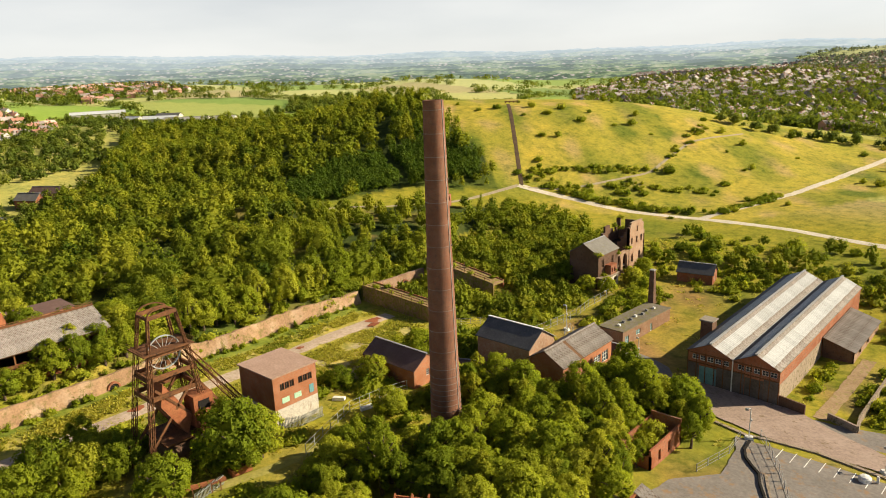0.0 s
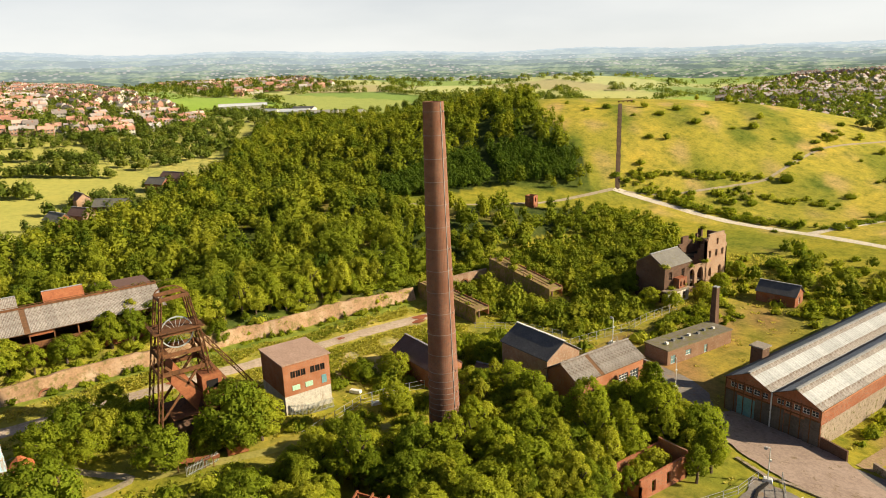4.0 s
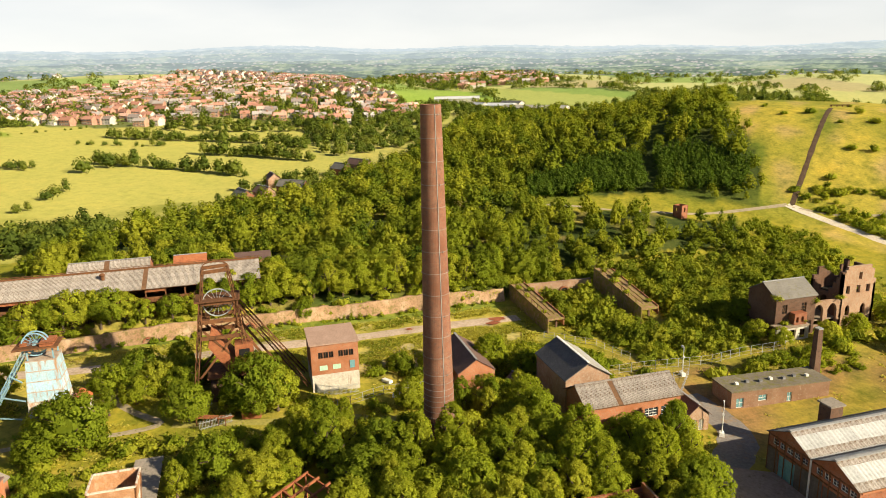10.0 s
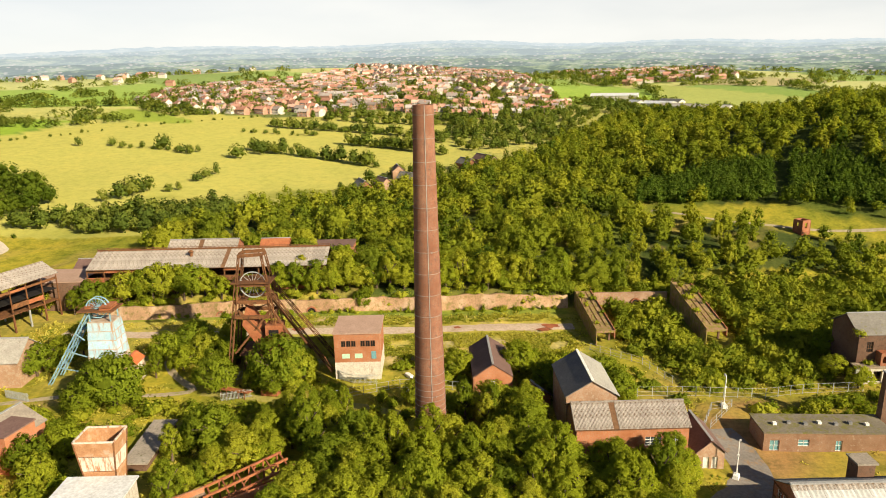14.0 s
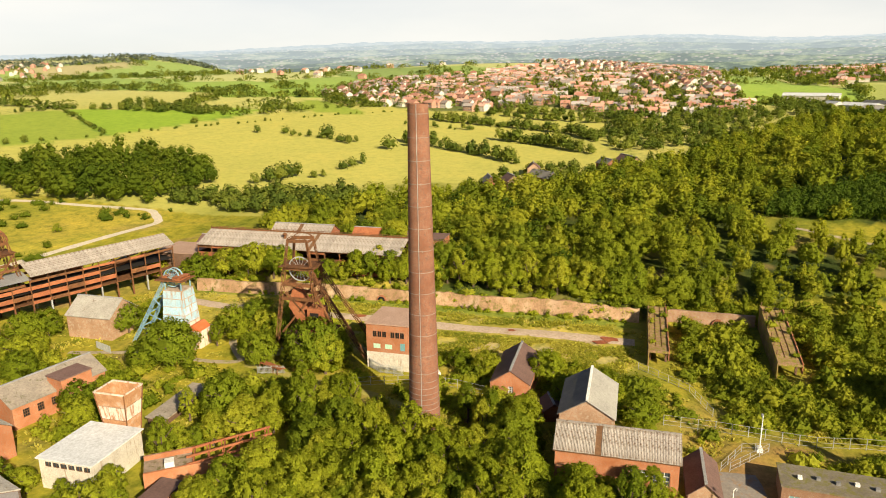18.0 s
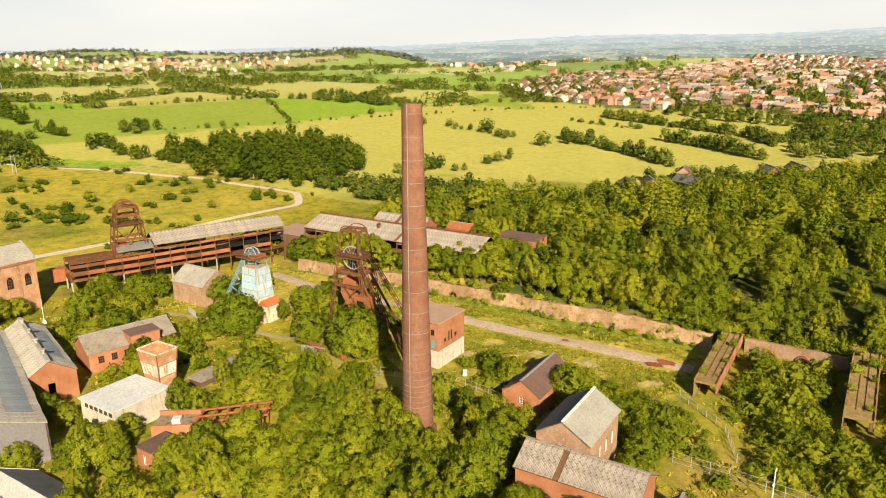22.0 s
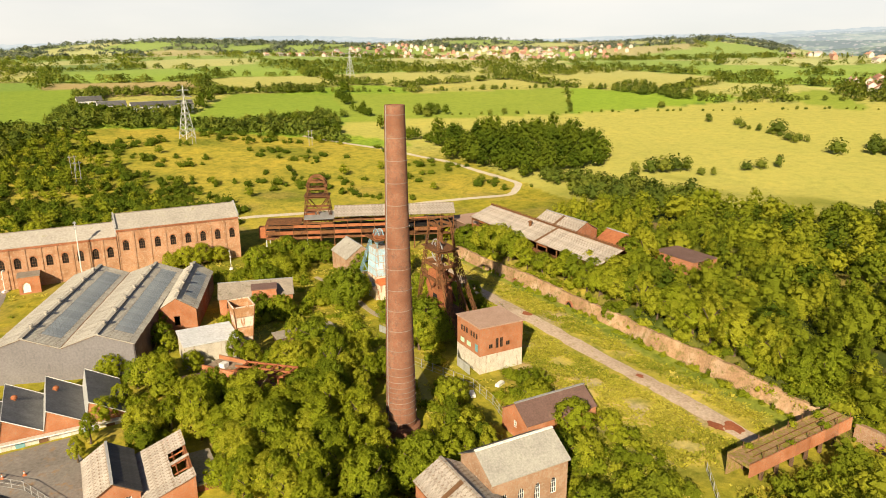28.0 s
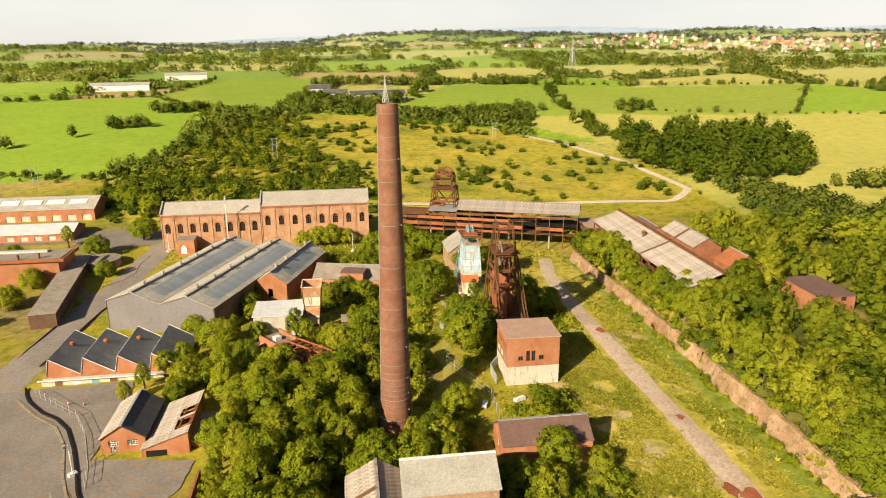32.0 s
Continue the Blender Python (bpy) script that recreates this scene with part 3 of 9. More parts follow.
def gabled(name, cx, cy, rz, length, width, z0, eave, ridge, wall, roof, label, category="building", holes=None, over=0.35, thick=0.4, ridge_off=0.0, sheets=None, ridge_mat=None, bars=(3, 3), win=None, glass=None, base=None, roof_label="", seed=1, missing=((), ()), roof_n=None):
    """A gabled building about (cx, cy): its ridge runs along its own x axis; holes by side: s, n (long walls), e, w (gables)."""
    th = thing(name, cx, cy, z0, rz, label, category)
    L, W = length / 2, width / 2
    e, r = eave - z0, ridge - z0
    holes = holes or {}
    sides = {"s": ((-L, -W), (L, -W)), "e": ((L, -W), (L, W)), "n": ((L, W), (-L, W)), "w": ((-L, W), (-L, -W))}
    for k, (p0, p1) in sides.items():
        trim = Vector((0, 0))
        if k in "ew":
            trim = Vector((0, thick)) if k == "e" else Vector((0, -thick))
        q0, q1 = (p0[0] + trim.x, p0[1] + trim.y), (p1[0] - trim.x, p1[1] - trim.y)
        hs = holes.get(k, [])
        pk = at = None
        if k in "ew":
            pk, at = r - 0.02, 0.5 + (ridge_off / (width - 2 * thick)) * (1 if k == "e" else -1)
        s = holed_wall(Shape(), q0, q1, -3.0, e, thick, [(a, b, c + 3.0, d + 3.0, f) for a, b, c, d, f in hs], pk, at or 0.5)
        part("wall", s, wall, th)
        put_windows(th, q0, q1, 0, hs, thick, win, glass, bars)
    rn = random.Random(seed)
    for side in (-1, 1):
        run = W - side * ridge_off if side > 0 else W + ridge_off
        drop = r - e
        k = (run + over) / run
        low_y, low_z = side * (W + over), r - drop * k
        top = [(-L - over, ridge_off, r), (L + over, ridge_off, r)]
        s = Shape()
        a, b = top
        c, d = (L + over, low_y, low_z), (-L - over, low_y, low_z)
        t = 0.16
        s.hexa([(p[0], p[1], p[2]) for p in (a, b, c, d)], [(p[0], p[1], p[2] + t) for p in (a, b, c, d)])
        skin = roof_n if roof_n and side > 0 else roof
        part("roof_slope", s, skin if not sheets else TIMBER, th, roof_label)
        if sheets:
            sheeted_slope(th, (-L - over, ridge_off, r + t), (L + over, ridge_off, r + t), (0, low_y - ridge_off, low_z - r), skin, sheets, lift=0.03, rnd=rn, missing=missing[0 if side < 0 else 1])
    s = Shape().beam((-L - over, ridge_off, r + 0.24), (L + over, ridge_off, r + 0.24), 0.5, 0.16)
    part("ridge_cap", s, ridge_mat or LEAD, th)
    return th


def flat_block(name, cx, cy, rz, length, width, z0, top, wall, roof, label, category="building", holes=None, over=0.2, thick=0.35, parapet=0.0, bars=(2, 2), win=None, glass=None, tilt=0.0, plinth=None):
    """A flat-roofed building; plinth: (height, material) for a different lower storey; tilt: how much higher the roof is at its +x end."""
    th = thing(name, cx, cy, z0, rz, label, category)
    L, W, h = length / 2, width / 2, top - z0
    holes = holes or {}
    sides = {"s": ((-L, -W), (L, -W)), "e": ((L, -W + thick), (L, W - thick)), "n": ((L, W), (-L, W)), "w": ((-L, W - thick), (-L, -W + thick))}
    split = plinth[0] if plinth else None
    for k, (p0, p1) in sides.items():
        hs = holes.get(k, [])
        for lo, hi, mat, nm in ([(-3.0, split, plinth[1], "plinth_wall"), (split, h, wall, "wall")] if plinth else [(-3.0, h, wall, "wall")]):
            own = [(a, b, c - lo, d - lo, f) for a, b, c, d, f in hs if c >= lo - 0.01 and d <= hi + 0.01]
            part(nm, holed_wall(Shape(), p0, p1, lo, hi, thick, own), mat, th)
        put_windows(th, p0, p1, 0, hs, thick, win, glass, bars)
    s = Shape()
    o = over
    z = [h + parapet * 0, h + tilt]
    s.hexa([(-L - o, -W - o, z[0]), (L + o, -W - o, z[1]), (L + o, W + o, z[1]), (-L - o, W + o, z[0])], [(-L - o, -W - o, z[0] + 0.25), (L + o, -W - o, z[1] + 0.25), (L + o, W + o, z[1] + 0.25), (-L - o, W + o, z[0] + 0.25)])
    part("roof", s, roof, th)
    return th

# ---- the land ----
YARD = (0.325, 0.288, 0.038)
PASTURE = (0.445, 0.42, 0.11)
BRIGHT = (0.25, 0.365, 0.045)
MEADOW = (0.385, 0.335, 0.055)
HEATH = (0.42, 0.345, 0.06)
# floor tone set very dark, so the gaps between crowns read as shade
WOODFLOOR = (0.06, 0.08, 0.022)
TOWN = (0.15, 0.175, 0.06)


def inside(x, y, ring):
    """Which points lie within a closed outline."""
    x, y = np.asarray(x, float), np.asarray(y, float)
    ok = np.zeros(x.shape, bool)
    for (ax, ay), (bx, by) in zip(ring, ring[1:] + ring[:1]):
        hit = ((ay > y) != (by > y)) & (x < (bx - ax) * (y - ay) / ((by - ay) or 1e-9) + ax)
        ok ^= hit
    return ok


WEST_WOOD = [(-157, 130), (-157, 62), (-186, 62), (-190, 12), (-186, -16), (-231, -10), (-262, 18), (-290, 50), (-305, 82), (-350, 112), (-392, 150), (-440, 176), (-480, 205), (-560, 240), (-590, 300), (-540, 400), (-430, 420), (-380, 384), (-320, 326), (-280, 301), (-250, 291), (-220, 275), (-200, 258), (-232, 228), (-236, 206), (-241, 168), (-220, 168), (-214, 207), (-192, 242), (-172, 232), (-176, 172), (-160, 165)]
TIP = [(-200, 258), (-220, 275), (-250, 291), (-280, 301), (-320, 326), (-380, 384), (-400, 440), (-330, 520), (-60, 520), (-40, 420), (-100, 285)]
SOUTH_HEATH = [(-90, -70), (-235, -75), (-236, -125), (-214, -190), (-178, -255), (-100, -318), (-45, -330), (10, -262), (30, -160), (20, -80)]
PASTURES = [(-236, -75), (-231, -10), (-313, 47), (-418, 118), (-590, 110), (-640, -20), (-620, -100), (-500, -205), (-386, -235), (-300, -285), (-225, -300), (-200, -270), (-240, -190)]
GREENS = [[(-386, -235), (-482, -360), (-560, -195)], [(-225, -300), (-256, -440), (-480, -362), (-384, -234)], [(-100, -320), (-180, -480), (-262, -440), (-228, -300)], [(30, -155), (22, -325), (80, -412), (240, -400), (240, -160)], [(80, -412), (50, -530), (-50, -500), (-30, -325), (22, -325)], [(-40, -340), (-60, -545), (60, -540), (20, -330)], [(-575, 341), (-700, 330), (-900, 380), (-681, 470), (-598, 432)], [(-570, -110), (-640, -195), (-560, -195), (-550, -110)]]
ESTATE = [(-690, -205), (-625, -130), (-612, -84), (-612, -20), (-655, 40), (-602, 96), (-582, 150), (-581, 190), (-640, 225), (-850, 225), (-1300, 240), (-1700, 200), (-1650, 60), (-1136, -69), (-900, -240)]
NORTH_TOWN = [(-330, 560), (-120, 545), (-30, 560), (200, 700), (120, 1700), (-800, 1900), (-560, 900)]
WEST_TOWN = [(-860, 300), (-1000, 330), (-1400, 300), (-1500, 560), (-960, 560)]


def cell_tone(x, y, size, seed):
    """A patchwork of fields: for each point the number of its cell and the distance to the cell's edge."""
    gx, gy = np.floor(x / size), np.floor(y / size)
    best = np.full(x.shape, 1e9)
    second = np.full(x.shape, 1e9)
    tag = np.zeros(x.shape)
    for i in (-1, 0, 1):
        for j in (-1, 0, 1):
            a, b = gx + i, gy + j
            h1 = np.mod(np.sin(a * 127.1 + b * 311.7 + seed) * 43758.5453, 1)
            h2 = np.mod(np.sin(a * 269.5 + b * 183.3 + seed) * 24634.6345, 1)
            d = np.hypot((a + 0.15 + 0.7 * h1) * size - x, (b + 0.15 + 0.7 * h2) * size - y)
            near = d < best
            second = np.where(near, best, np.minimum(second, d))
            tag = np.where(near, np.mod(h1 * 7.13 + h2 * 3.7, 1), tag)
            best = np.where(near, d, best)
    return tag, (second - best) / 2


def mix3(c, d, k):
    return c * (1 - k[..., None]) + np.array(d) * k[..., None]


def land_colour(x, y):
    r = np.hypot(x - CX, y - CY)
    tag, edge = cell_tone(x, y, 165.0, 5)
    c = np.zeros((*x.shape, 3)) + np.array(YARD)
    far = np.zeros_like(c) + np.array(BRIGHT)
    far = mix3(far, (0.42, 0.40, 0.12), (tag > 0.38).astype(float))
    far = mix3(far, (0.44, 0.43, 0.14), (tag > 0.66).astype(float))
    far = mix3(far, (0.20, 0.30, 0.055), (tag > 0.82).astype(float))
    far = mix3(far, (0.40, 0.31, 0.14), (tag > 0.95).astype(float))
    # distance haze put into the field tones: greyer, bluer and brighter farther out
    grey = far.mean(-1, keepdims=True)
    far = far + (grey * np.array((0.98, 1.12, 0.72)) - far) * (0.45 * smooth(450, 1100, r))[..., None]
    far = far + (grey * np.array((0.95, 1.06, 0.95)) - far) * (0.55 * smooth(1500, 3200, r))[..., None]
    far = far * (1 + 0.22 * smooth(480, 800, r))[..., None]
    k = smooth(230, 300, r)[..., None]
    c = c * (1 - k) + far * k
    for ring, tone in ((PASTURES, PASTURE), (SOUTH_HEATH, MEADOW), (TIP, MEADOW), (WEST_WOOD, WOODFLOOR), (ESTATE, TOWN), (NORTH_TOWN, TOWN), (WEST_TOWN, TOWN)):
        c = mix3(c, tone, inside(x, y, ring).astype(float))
    for k, ring in enumerate(GREENS):
        c = mix3(c, (0.36, 0.40, 0.12) if k == 6 else (BRIGHT, (0.27, 0.34, 0.055), (0.24, 0.33, 0.05))[k % 3], inside(x, y, ring).astype(float))
    heath = np.clip(waves(x, y, 38, 4) * 1.6 + 0.15, 0, 1) * (inside(x, y, SOUTH_HEATH) | inside(x, y, TIP))
    c = mix3(c, HEATH, heath)
    rank = np.clip(waves(x, y, 15, 21) * 2.0 - 0.35, 0, 1) * inside(x, y, TIP) * (0.4 + 0.6 * (waves(x, y, 60, 5) > 0))
    c = mix3(c, (0.16, 0.19, 0.03), rank)
    worn_spots = np.clip(waves(x, y, 11, 31) * 2.2 - 0.6, 0, 1) * inside(x, y, TIP)
    c = mix3(c, (0.47, 0.34, 0.13), worn_spots)
    green = np.clip(waves(x, y, 23, 7) * 1.5 - 0.1, 0, 1) * (inside(x, y, SOUTH_HEATH) | inside(x, y, TIP) | (r < 240))
    c = mix3(c, (0.17, 0.20, 0.028), green * 0.75)
    bare = np.clip(waves(x, y, 9, 11) * 2.2 - 1.15, 0, 1) * (r < 150)
    c = mix3(c, (0.30, 0.205, 0.10), bare * 0.85)
    dry = np.clip(waves(x, y, 13, 17) * 1.8 - 0.3, 0, 1) * (r < 200)
    c = mix3(c, (0.34, 0.27, 0.075), dry * 0.7)
    # ochre spoil round the northern yard
    spoil = np.exp(-(((x + 84) / 14) ** 2 + ((y - 190) / 20) ** 2)) + np.exp(-(((x + 74) / 14) ** 2 + ((y - 155) / 12) ** 2)) + np.exp(-(((x + 38) / 12) ** 2 + ((y - 108) / 7) ** 2))
    spoil = spoil + np.exp(-(((x + 90) / 9) ** 2 + ((y - 151) / 9) ** 2)) + 0.9 * np.exp(-(((x + 98) / 2.6) ** 2 + ((y - 158) / 16) ** 2))
    c = mix3(c, (0.31, 0.19, 0.08), np.clip(spoil * (0.75 + 0.5 * waves(x, y, 7, 2)), 0, 1))
    sand = smooth(0.15, 0.6, np.exp(-((x + 127.5 + 0.06 * (y - 100)) / 3.4) ** 2) * smooth(66, 82, y) * (1 - smooth(120, 129, y)) * (1.0 + 0.7 * waves(x, y, 3.1, 9)))
    c = mix3(c, (0.47, 0.36, 0.24), sand)
    lane_side = smooth(4, 12, x) * (1 - smooth(60, 90, x)) * smooth(-90, -60, y) * (1 - smooth(50, 80, y))
    c = mix3(c, (0.27, 0.21, 0.11), lane_side * np.clip(0.5 + waves(x, y, 12, 19), 0, 0.9))
    strip = smooth(-158, -154, x) * (1 - smooth(-126, -122, x)) * smooth(-14, 6, y) * (1 - smooth(126, 134, y))
    c = mix3(c, (0.42, 0.36, 0.075), strip * (0.75 + 0.25 * waves(x, y, 5, 13)))
    c = mix3(c, (0.47, 0.36, 0.22), strip * np.clip(waves(x, y, 8, 27) * 1.9 - 0.5, 0, 1) * (np.abs(x + 142) < 9))
    stony = smooth(-133, -129, x + 0.04 * (y - 60)) * (1 - smooth(-122, -117, x)) * smooth(46, 58, y) * (1 - smooth(122, 130, y))
    c = mix3(c, (0.50, 0.41, 0.28), stony * np.clip(0.45 + 0.9 * waves(x, y, 4.5, 23), 0, 0.95))
    c = mix3(c, (0.47, 0.40, 0.10), strip * np.clip(0.3 + waves(x, y, 6, 37), 0, 0.8))
    bank = smooth(-157, -154.5, x) * (1 - smooth(-151.5, -149.5, x)) * smooth(-14, 0, y) * (1 - smooth(128, 134, y))
    c = mix3(c, (0.15, 0.22, 0.03), bank * 0.75)
    return c


def build_ground():
    radii = [0.0]
    while radii[-1] < 175:
        radii.append(radii[-1] + 2.2)
    while radii[-1] < 4650:
        radii.append(radii[-1] * 1.024)
    seg = 720
    R, A = np.meshgrid(np.array(radii[1:]), np.arange(seg) * 2 * np.pi / seg, indexing="ij")
    x, y = CX + R * np.cos(A), CY + R * np.sin(A)
    z = ground(x, y)
    pts = np.concatenate([[[CX, CY, float(ground(CX, CY))]], np.stack([x, y, z], -1).reshape(-1, 3)])
    n = len(radii) - 1
    i, k = np.meshgrid(np.arange(n - 1), np.arange(seg), indexing="ij")
    k2 = (k + 1) % seg
    quads = np.stack([1 + i * seg + k, 1 + (i + 1) * seg + k, 1 + (i + 1) * seg + k2, 1 + i * seg + k2], -1).reshape(-1, 4)
    tris = [(0, 1 + a, 1 + (a + 1) % seg) for a in range(seg)]
    me = bpy.data.meshes.new("ground")
    me.from_pydata(pts.tolist(), [], quads.tolist() + tris)
    col = np.ones((len(pts), 4))
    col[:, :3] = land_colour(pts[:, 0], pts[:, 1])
    mown = inside(pts[:, 0], pts[:, 1], PASTURES) | (np.hypot(pts[:, 0] - CX, pts[:, 1] - CY) > 600)
    for ring in GREENS:
        mown |= inside(pts[:, 0], pts[:, 1], ring)
    col[mown, 3] = 0.4
    at = me.attributes.new("land", "FLOAT_COLOR", "POINT")
    at.data.foreach_set("color", col.ravel())
    me.polygons.foreach_set("use_smooth", [True] * len(me.polygons))
    me.materials.append(LAND)
    me.update()
    return tagged(new("ground", me), "rough grassland, pasture and woodland floor over rolling hills", "ground", kind="structure")


build_ground()


def ribbon(name, pts, width, mat, label, category="track", lift=0.09, step=2.5):
    """A strip that lies on the land along a line."""
    line = []
    for (ax, ay), (bx, by) in zip(pts, pts[1:]):
        n = max(1, int(math.hypot(bx - ax, by - ay) / step))
        line += [(ax + (bx - ax) * i / n, ay + (by - ay) * i / n) for i in range(n)]
    line.append(pts[-1])
    arr = np.array(line, float)
    for _ in range(3):
        arr[1:-1] = (arr[:-2] + 2 * arr[1:-1] + arr[2:]) / 4
    d = np.gradient(arr, axis=0)
    d /= np.linalg.norm(d, axis=1)[:, None] + 1e-9
    side = np.stack([-d[:, 1], d[:, 0]], 1)
    s = Shape()
    rows = []
    rn = random.Random(len(name) + len(pts))
    for p, q in zip(arr, side):
        w = width / 2 * rn.uniform(0.88, 1.12)
        row = []
        for u in (-1, -0.33, 0.33, 1):
            x, y = p + q * w * u
            row.append((x, y, max(float(ground(x, y)), float(ground(*p)) - 0.3) + lift * (1 if abs(u) < 1 else 0.3)))
        rows.append(row)
    for a, b in zip(rows, rows[1:]):
        for j in range(3):
            s.poly([a[j], a[j + 1], b[j + 1], b[j]])
    return plain(name, s, mat, label, category)


ribbon("track_1", [(-144, -10), (-140, 10), (-139.5, 30), (-139.5, 50), (-140.4, 70), (-141, 90), (-141.6, 105), (-141.8, 120), (-142, 130)], 4.6, PAVE, "cracked pink concrete roadway through rough grass", "road", 0.12)
ribbon("track_2", [(-198, 270), (-168, 278), (-115, 286), (-79, 287), (-46, 278), (20, 262)], 4.0, LANE, "pale stony track along the foot of the tip")
ribbon("track_3", [(-115, 286), (-98, 351), (-84, 440), (-78, 480), (-60, 560)], 3.6, LANE, "pale stony track up beside the tip")
ribbon("track_4", [(-267, 354), (-240, 322), (-196, 270)], 2.2, worn("worn earth", (0.085, 0.055, 0.035), (0.06, 0.04, 0.025), (0.14, 0.09, 0.055), 0.3, 2, 0.95), "straight worn dark earth path down the tip")
ribbon("track_5", [(-196, 270), (-180, 283), (-160, 331), (-162, 382), (-150, 430)], 1.6, TRACK, "thin grass path round the tip")
ribbon("track_6", [(-178, -262), (-212, -193), (-226, -151), (-232, -110), (-234, -84), (-219, -69), (-173, -79), (-99, -92), (-60, -92)], 3.6, LANE, "pale gravel lane between scrub and heath")
ribbon("track_7", [(-231, 178), (-216, 200), (-206, 232), (-198, 270)], 2.2, TRACK, "path beside a small brick tower")
ribbon("track_8", [(-122, 26), (-117, 28), (-109, 34), (-105, 40), (-103, 30), (-104, 11), (-100, -8)], 1.8, TRACK, "beaten path between bushes")
ribbon("track_9", [(-104, 40), (-99, 59), (-98, 73), (-94, 84)], 2.4, worn("trodden grass", (0.30, 0.27, 0.07), (0.24, 0.22, 0.06), (0.36, 0.3, 0.12), 0.3, 2, 0.95), "trodden grass path")
ribbon("road_1", [(3, 70), (3, 45), (-1, 5), (-6, -40), (-12, -75), (-30, -95)], 9.6, ASPHALT, "grey worn asphalt access road", "road", 0.14)
ribbon("road_2", [(-88, 148), (-73, 150), (-66, 145), (-60, 136), (-40, 138), (-28, 142), (-10, 146)], 7.5, ASPHALT, "dark worn asphalt yard before the shed", "road", 0.1)



def patch(name, x, y, r, mat, label, seed):
    """A ragged flat patch lying on the road."""
    rn = random.Random(seed)
    z = max(float(ground(x + a, y + b)) for a in (-2, 0, 2) for b in (-2, 0, 2)) + 0.16
    edge = [(x + r * rn.uniform(0.5, 1.1) * math.cos(k * 0.524), y + 1.6 * r * rn.uniform(0.5, 1.1) * math.sin(k * 0.524), z) for k in range(12)]
    s = Shape()
    for a, b in zip(edge, edge[1:] + edge[:1]):
        s.poly([(x, y, z + 0.02), a, b])
    return plain(name, s, mat, label, "patch")


RED_EARTH = worn("red ash", (0.30, 0.10, 0.05), (0.20, 0.065, 0.035), (0.38, 0.15, 0.08), 0.6, 3, 0.95)
for _k, (_x, _y, _r) in enumerate(((-140.7, 54.9, 1.3), (-141.7, 97.9, 0.9), (-142.0, 123.5, 2.0), (-139.4, 121.5, 1.5))):
    patch("road_patch_%d" % (_k + 1), _x, _y, _r, RED_EARTH, "patch of red ash spilt on the old roadway", _k)
# ---- retaining wall below the terrace ----
def rough_wall(name, x0, y0, x1, y1, thick, top, batter, mat, label, jag=0.5, seed=3, arches=()):
    """A long battered masonry wall with a broken top."""
    th = thing(name, x0, y0, 0, 0, label, "wall")
    rn = random.Random(seed)
    L = math.hypot(x1 - x0, y1 - y0)
    d = Vector(((x1 - x0) / L, (y1 - y0) / L, 0))
    nrm = Vector((d.y, -d.x, 0))
    n = int(L / 1.6)
    prev = None
    h = top
    pieces = max(1, n // 8)
    for k in range(pieces):
        s = Shape()
        a, b = k * n // pieces, (k + 1) * n // pieces
        prev = None
        for i in range(a, b + 1):
            u = L * i / n
            h = top + jag * 1.2 * math.sin(u * 0.11 + seed) * math.sin(u * 0.037) + random.Random(i * 7 + seed).uniform(-jag, jag) * 0.5
            p = d * u
            g = float(ground(x0 + p.x + nrm.x * 2.5, y0 + p.y + nrm.y * 2.5)) - 1.0
            bulge = 0.16 * math.sin(u * 0.31 + seed) + random.Random(i * 13 + seed).uniform(-0.07, 0.07)
            row = [p + nrm * (batter + bulge) + Vector((0, 0, g)), p + nrm * (batter * 0.45 + bulge * 1.5) + Vector((0, 0, (g + h) / 2)), p + nrm * bulge + Vector((0, 0, h)), p - nrm * thick + Vector((0, 0, h - 0.05)), p - nrm * thick + Vector((0, 0, g))]
            if prev:
                for j in range(4):
                    s.poly([prev[j], row[j], row[j + 1], prev[j + 1]])
            prev = row
        part("masonry", s, mat, th)
    for u in arches:
        p = d * u + nrm * (batter * 0.75)
        g = float(ground(x0 + p.x + nrm.x * 2, y0 + p.y + nrm.y * 2))
        ang = math.degrees(math.atan2(d.y, d.x))
        s = Shape()
        for i in range(9):
            a0, a1 = math.pi * i / 9, math.pi * (i + 0.92) / 9
            q = [(1.1 * math.cos(a), 0.0, 1.1 * math.sin(a)) for a in (a0, a1)] + [(1.5 * math.cos(a), 0.0, 1.5 * math.sin(a)) for a in (a1, a0)]
            s.hexa([(x, -0.25, z) for x, _, z in q], [(x, 0.3, z) for x, _, z in q])
        arch = part("arch_ring", s, BRICK, th, m=pose(p.x, p.y, g + 0.3, 0, 0, ang))
        # flat black sheet painted as the shade under the arch; the wall behind is solid
        s = Shape().poly([(1.1 * math.cos(math.pi * i / 10), -0.08, 1.1 * math.sin(math.pi * i / 10)) for i in range(11)] + [(-1.1, -0.08, -1.2), (1.1, -0.08, -1.2)])
        part("recess", s, DARK, arch)
    return th


rough_wall("retaining_wall", -152.6, -6, -156.4, 78, 0.9, 5.7, 1.1, STONE, "long battered wall of pale stone and brick, broken at the top", 0.35, 3, (36, 62))
rough_wall("retaining_wall", -156.6, 78, -156.8, 131, 0.9, 5.2, 1.7, STONE, "long battered wall of reddish brick with a ragged top", 0.45, 5)
rough_wall("arched_wall", -157.5, 138.4, -157.5, 160.8, 1.0, 4.9, 0.3, BRICK_PALE, "brick retaining wall with round arches between two old gantries", 0.2, 8, (6, 13))

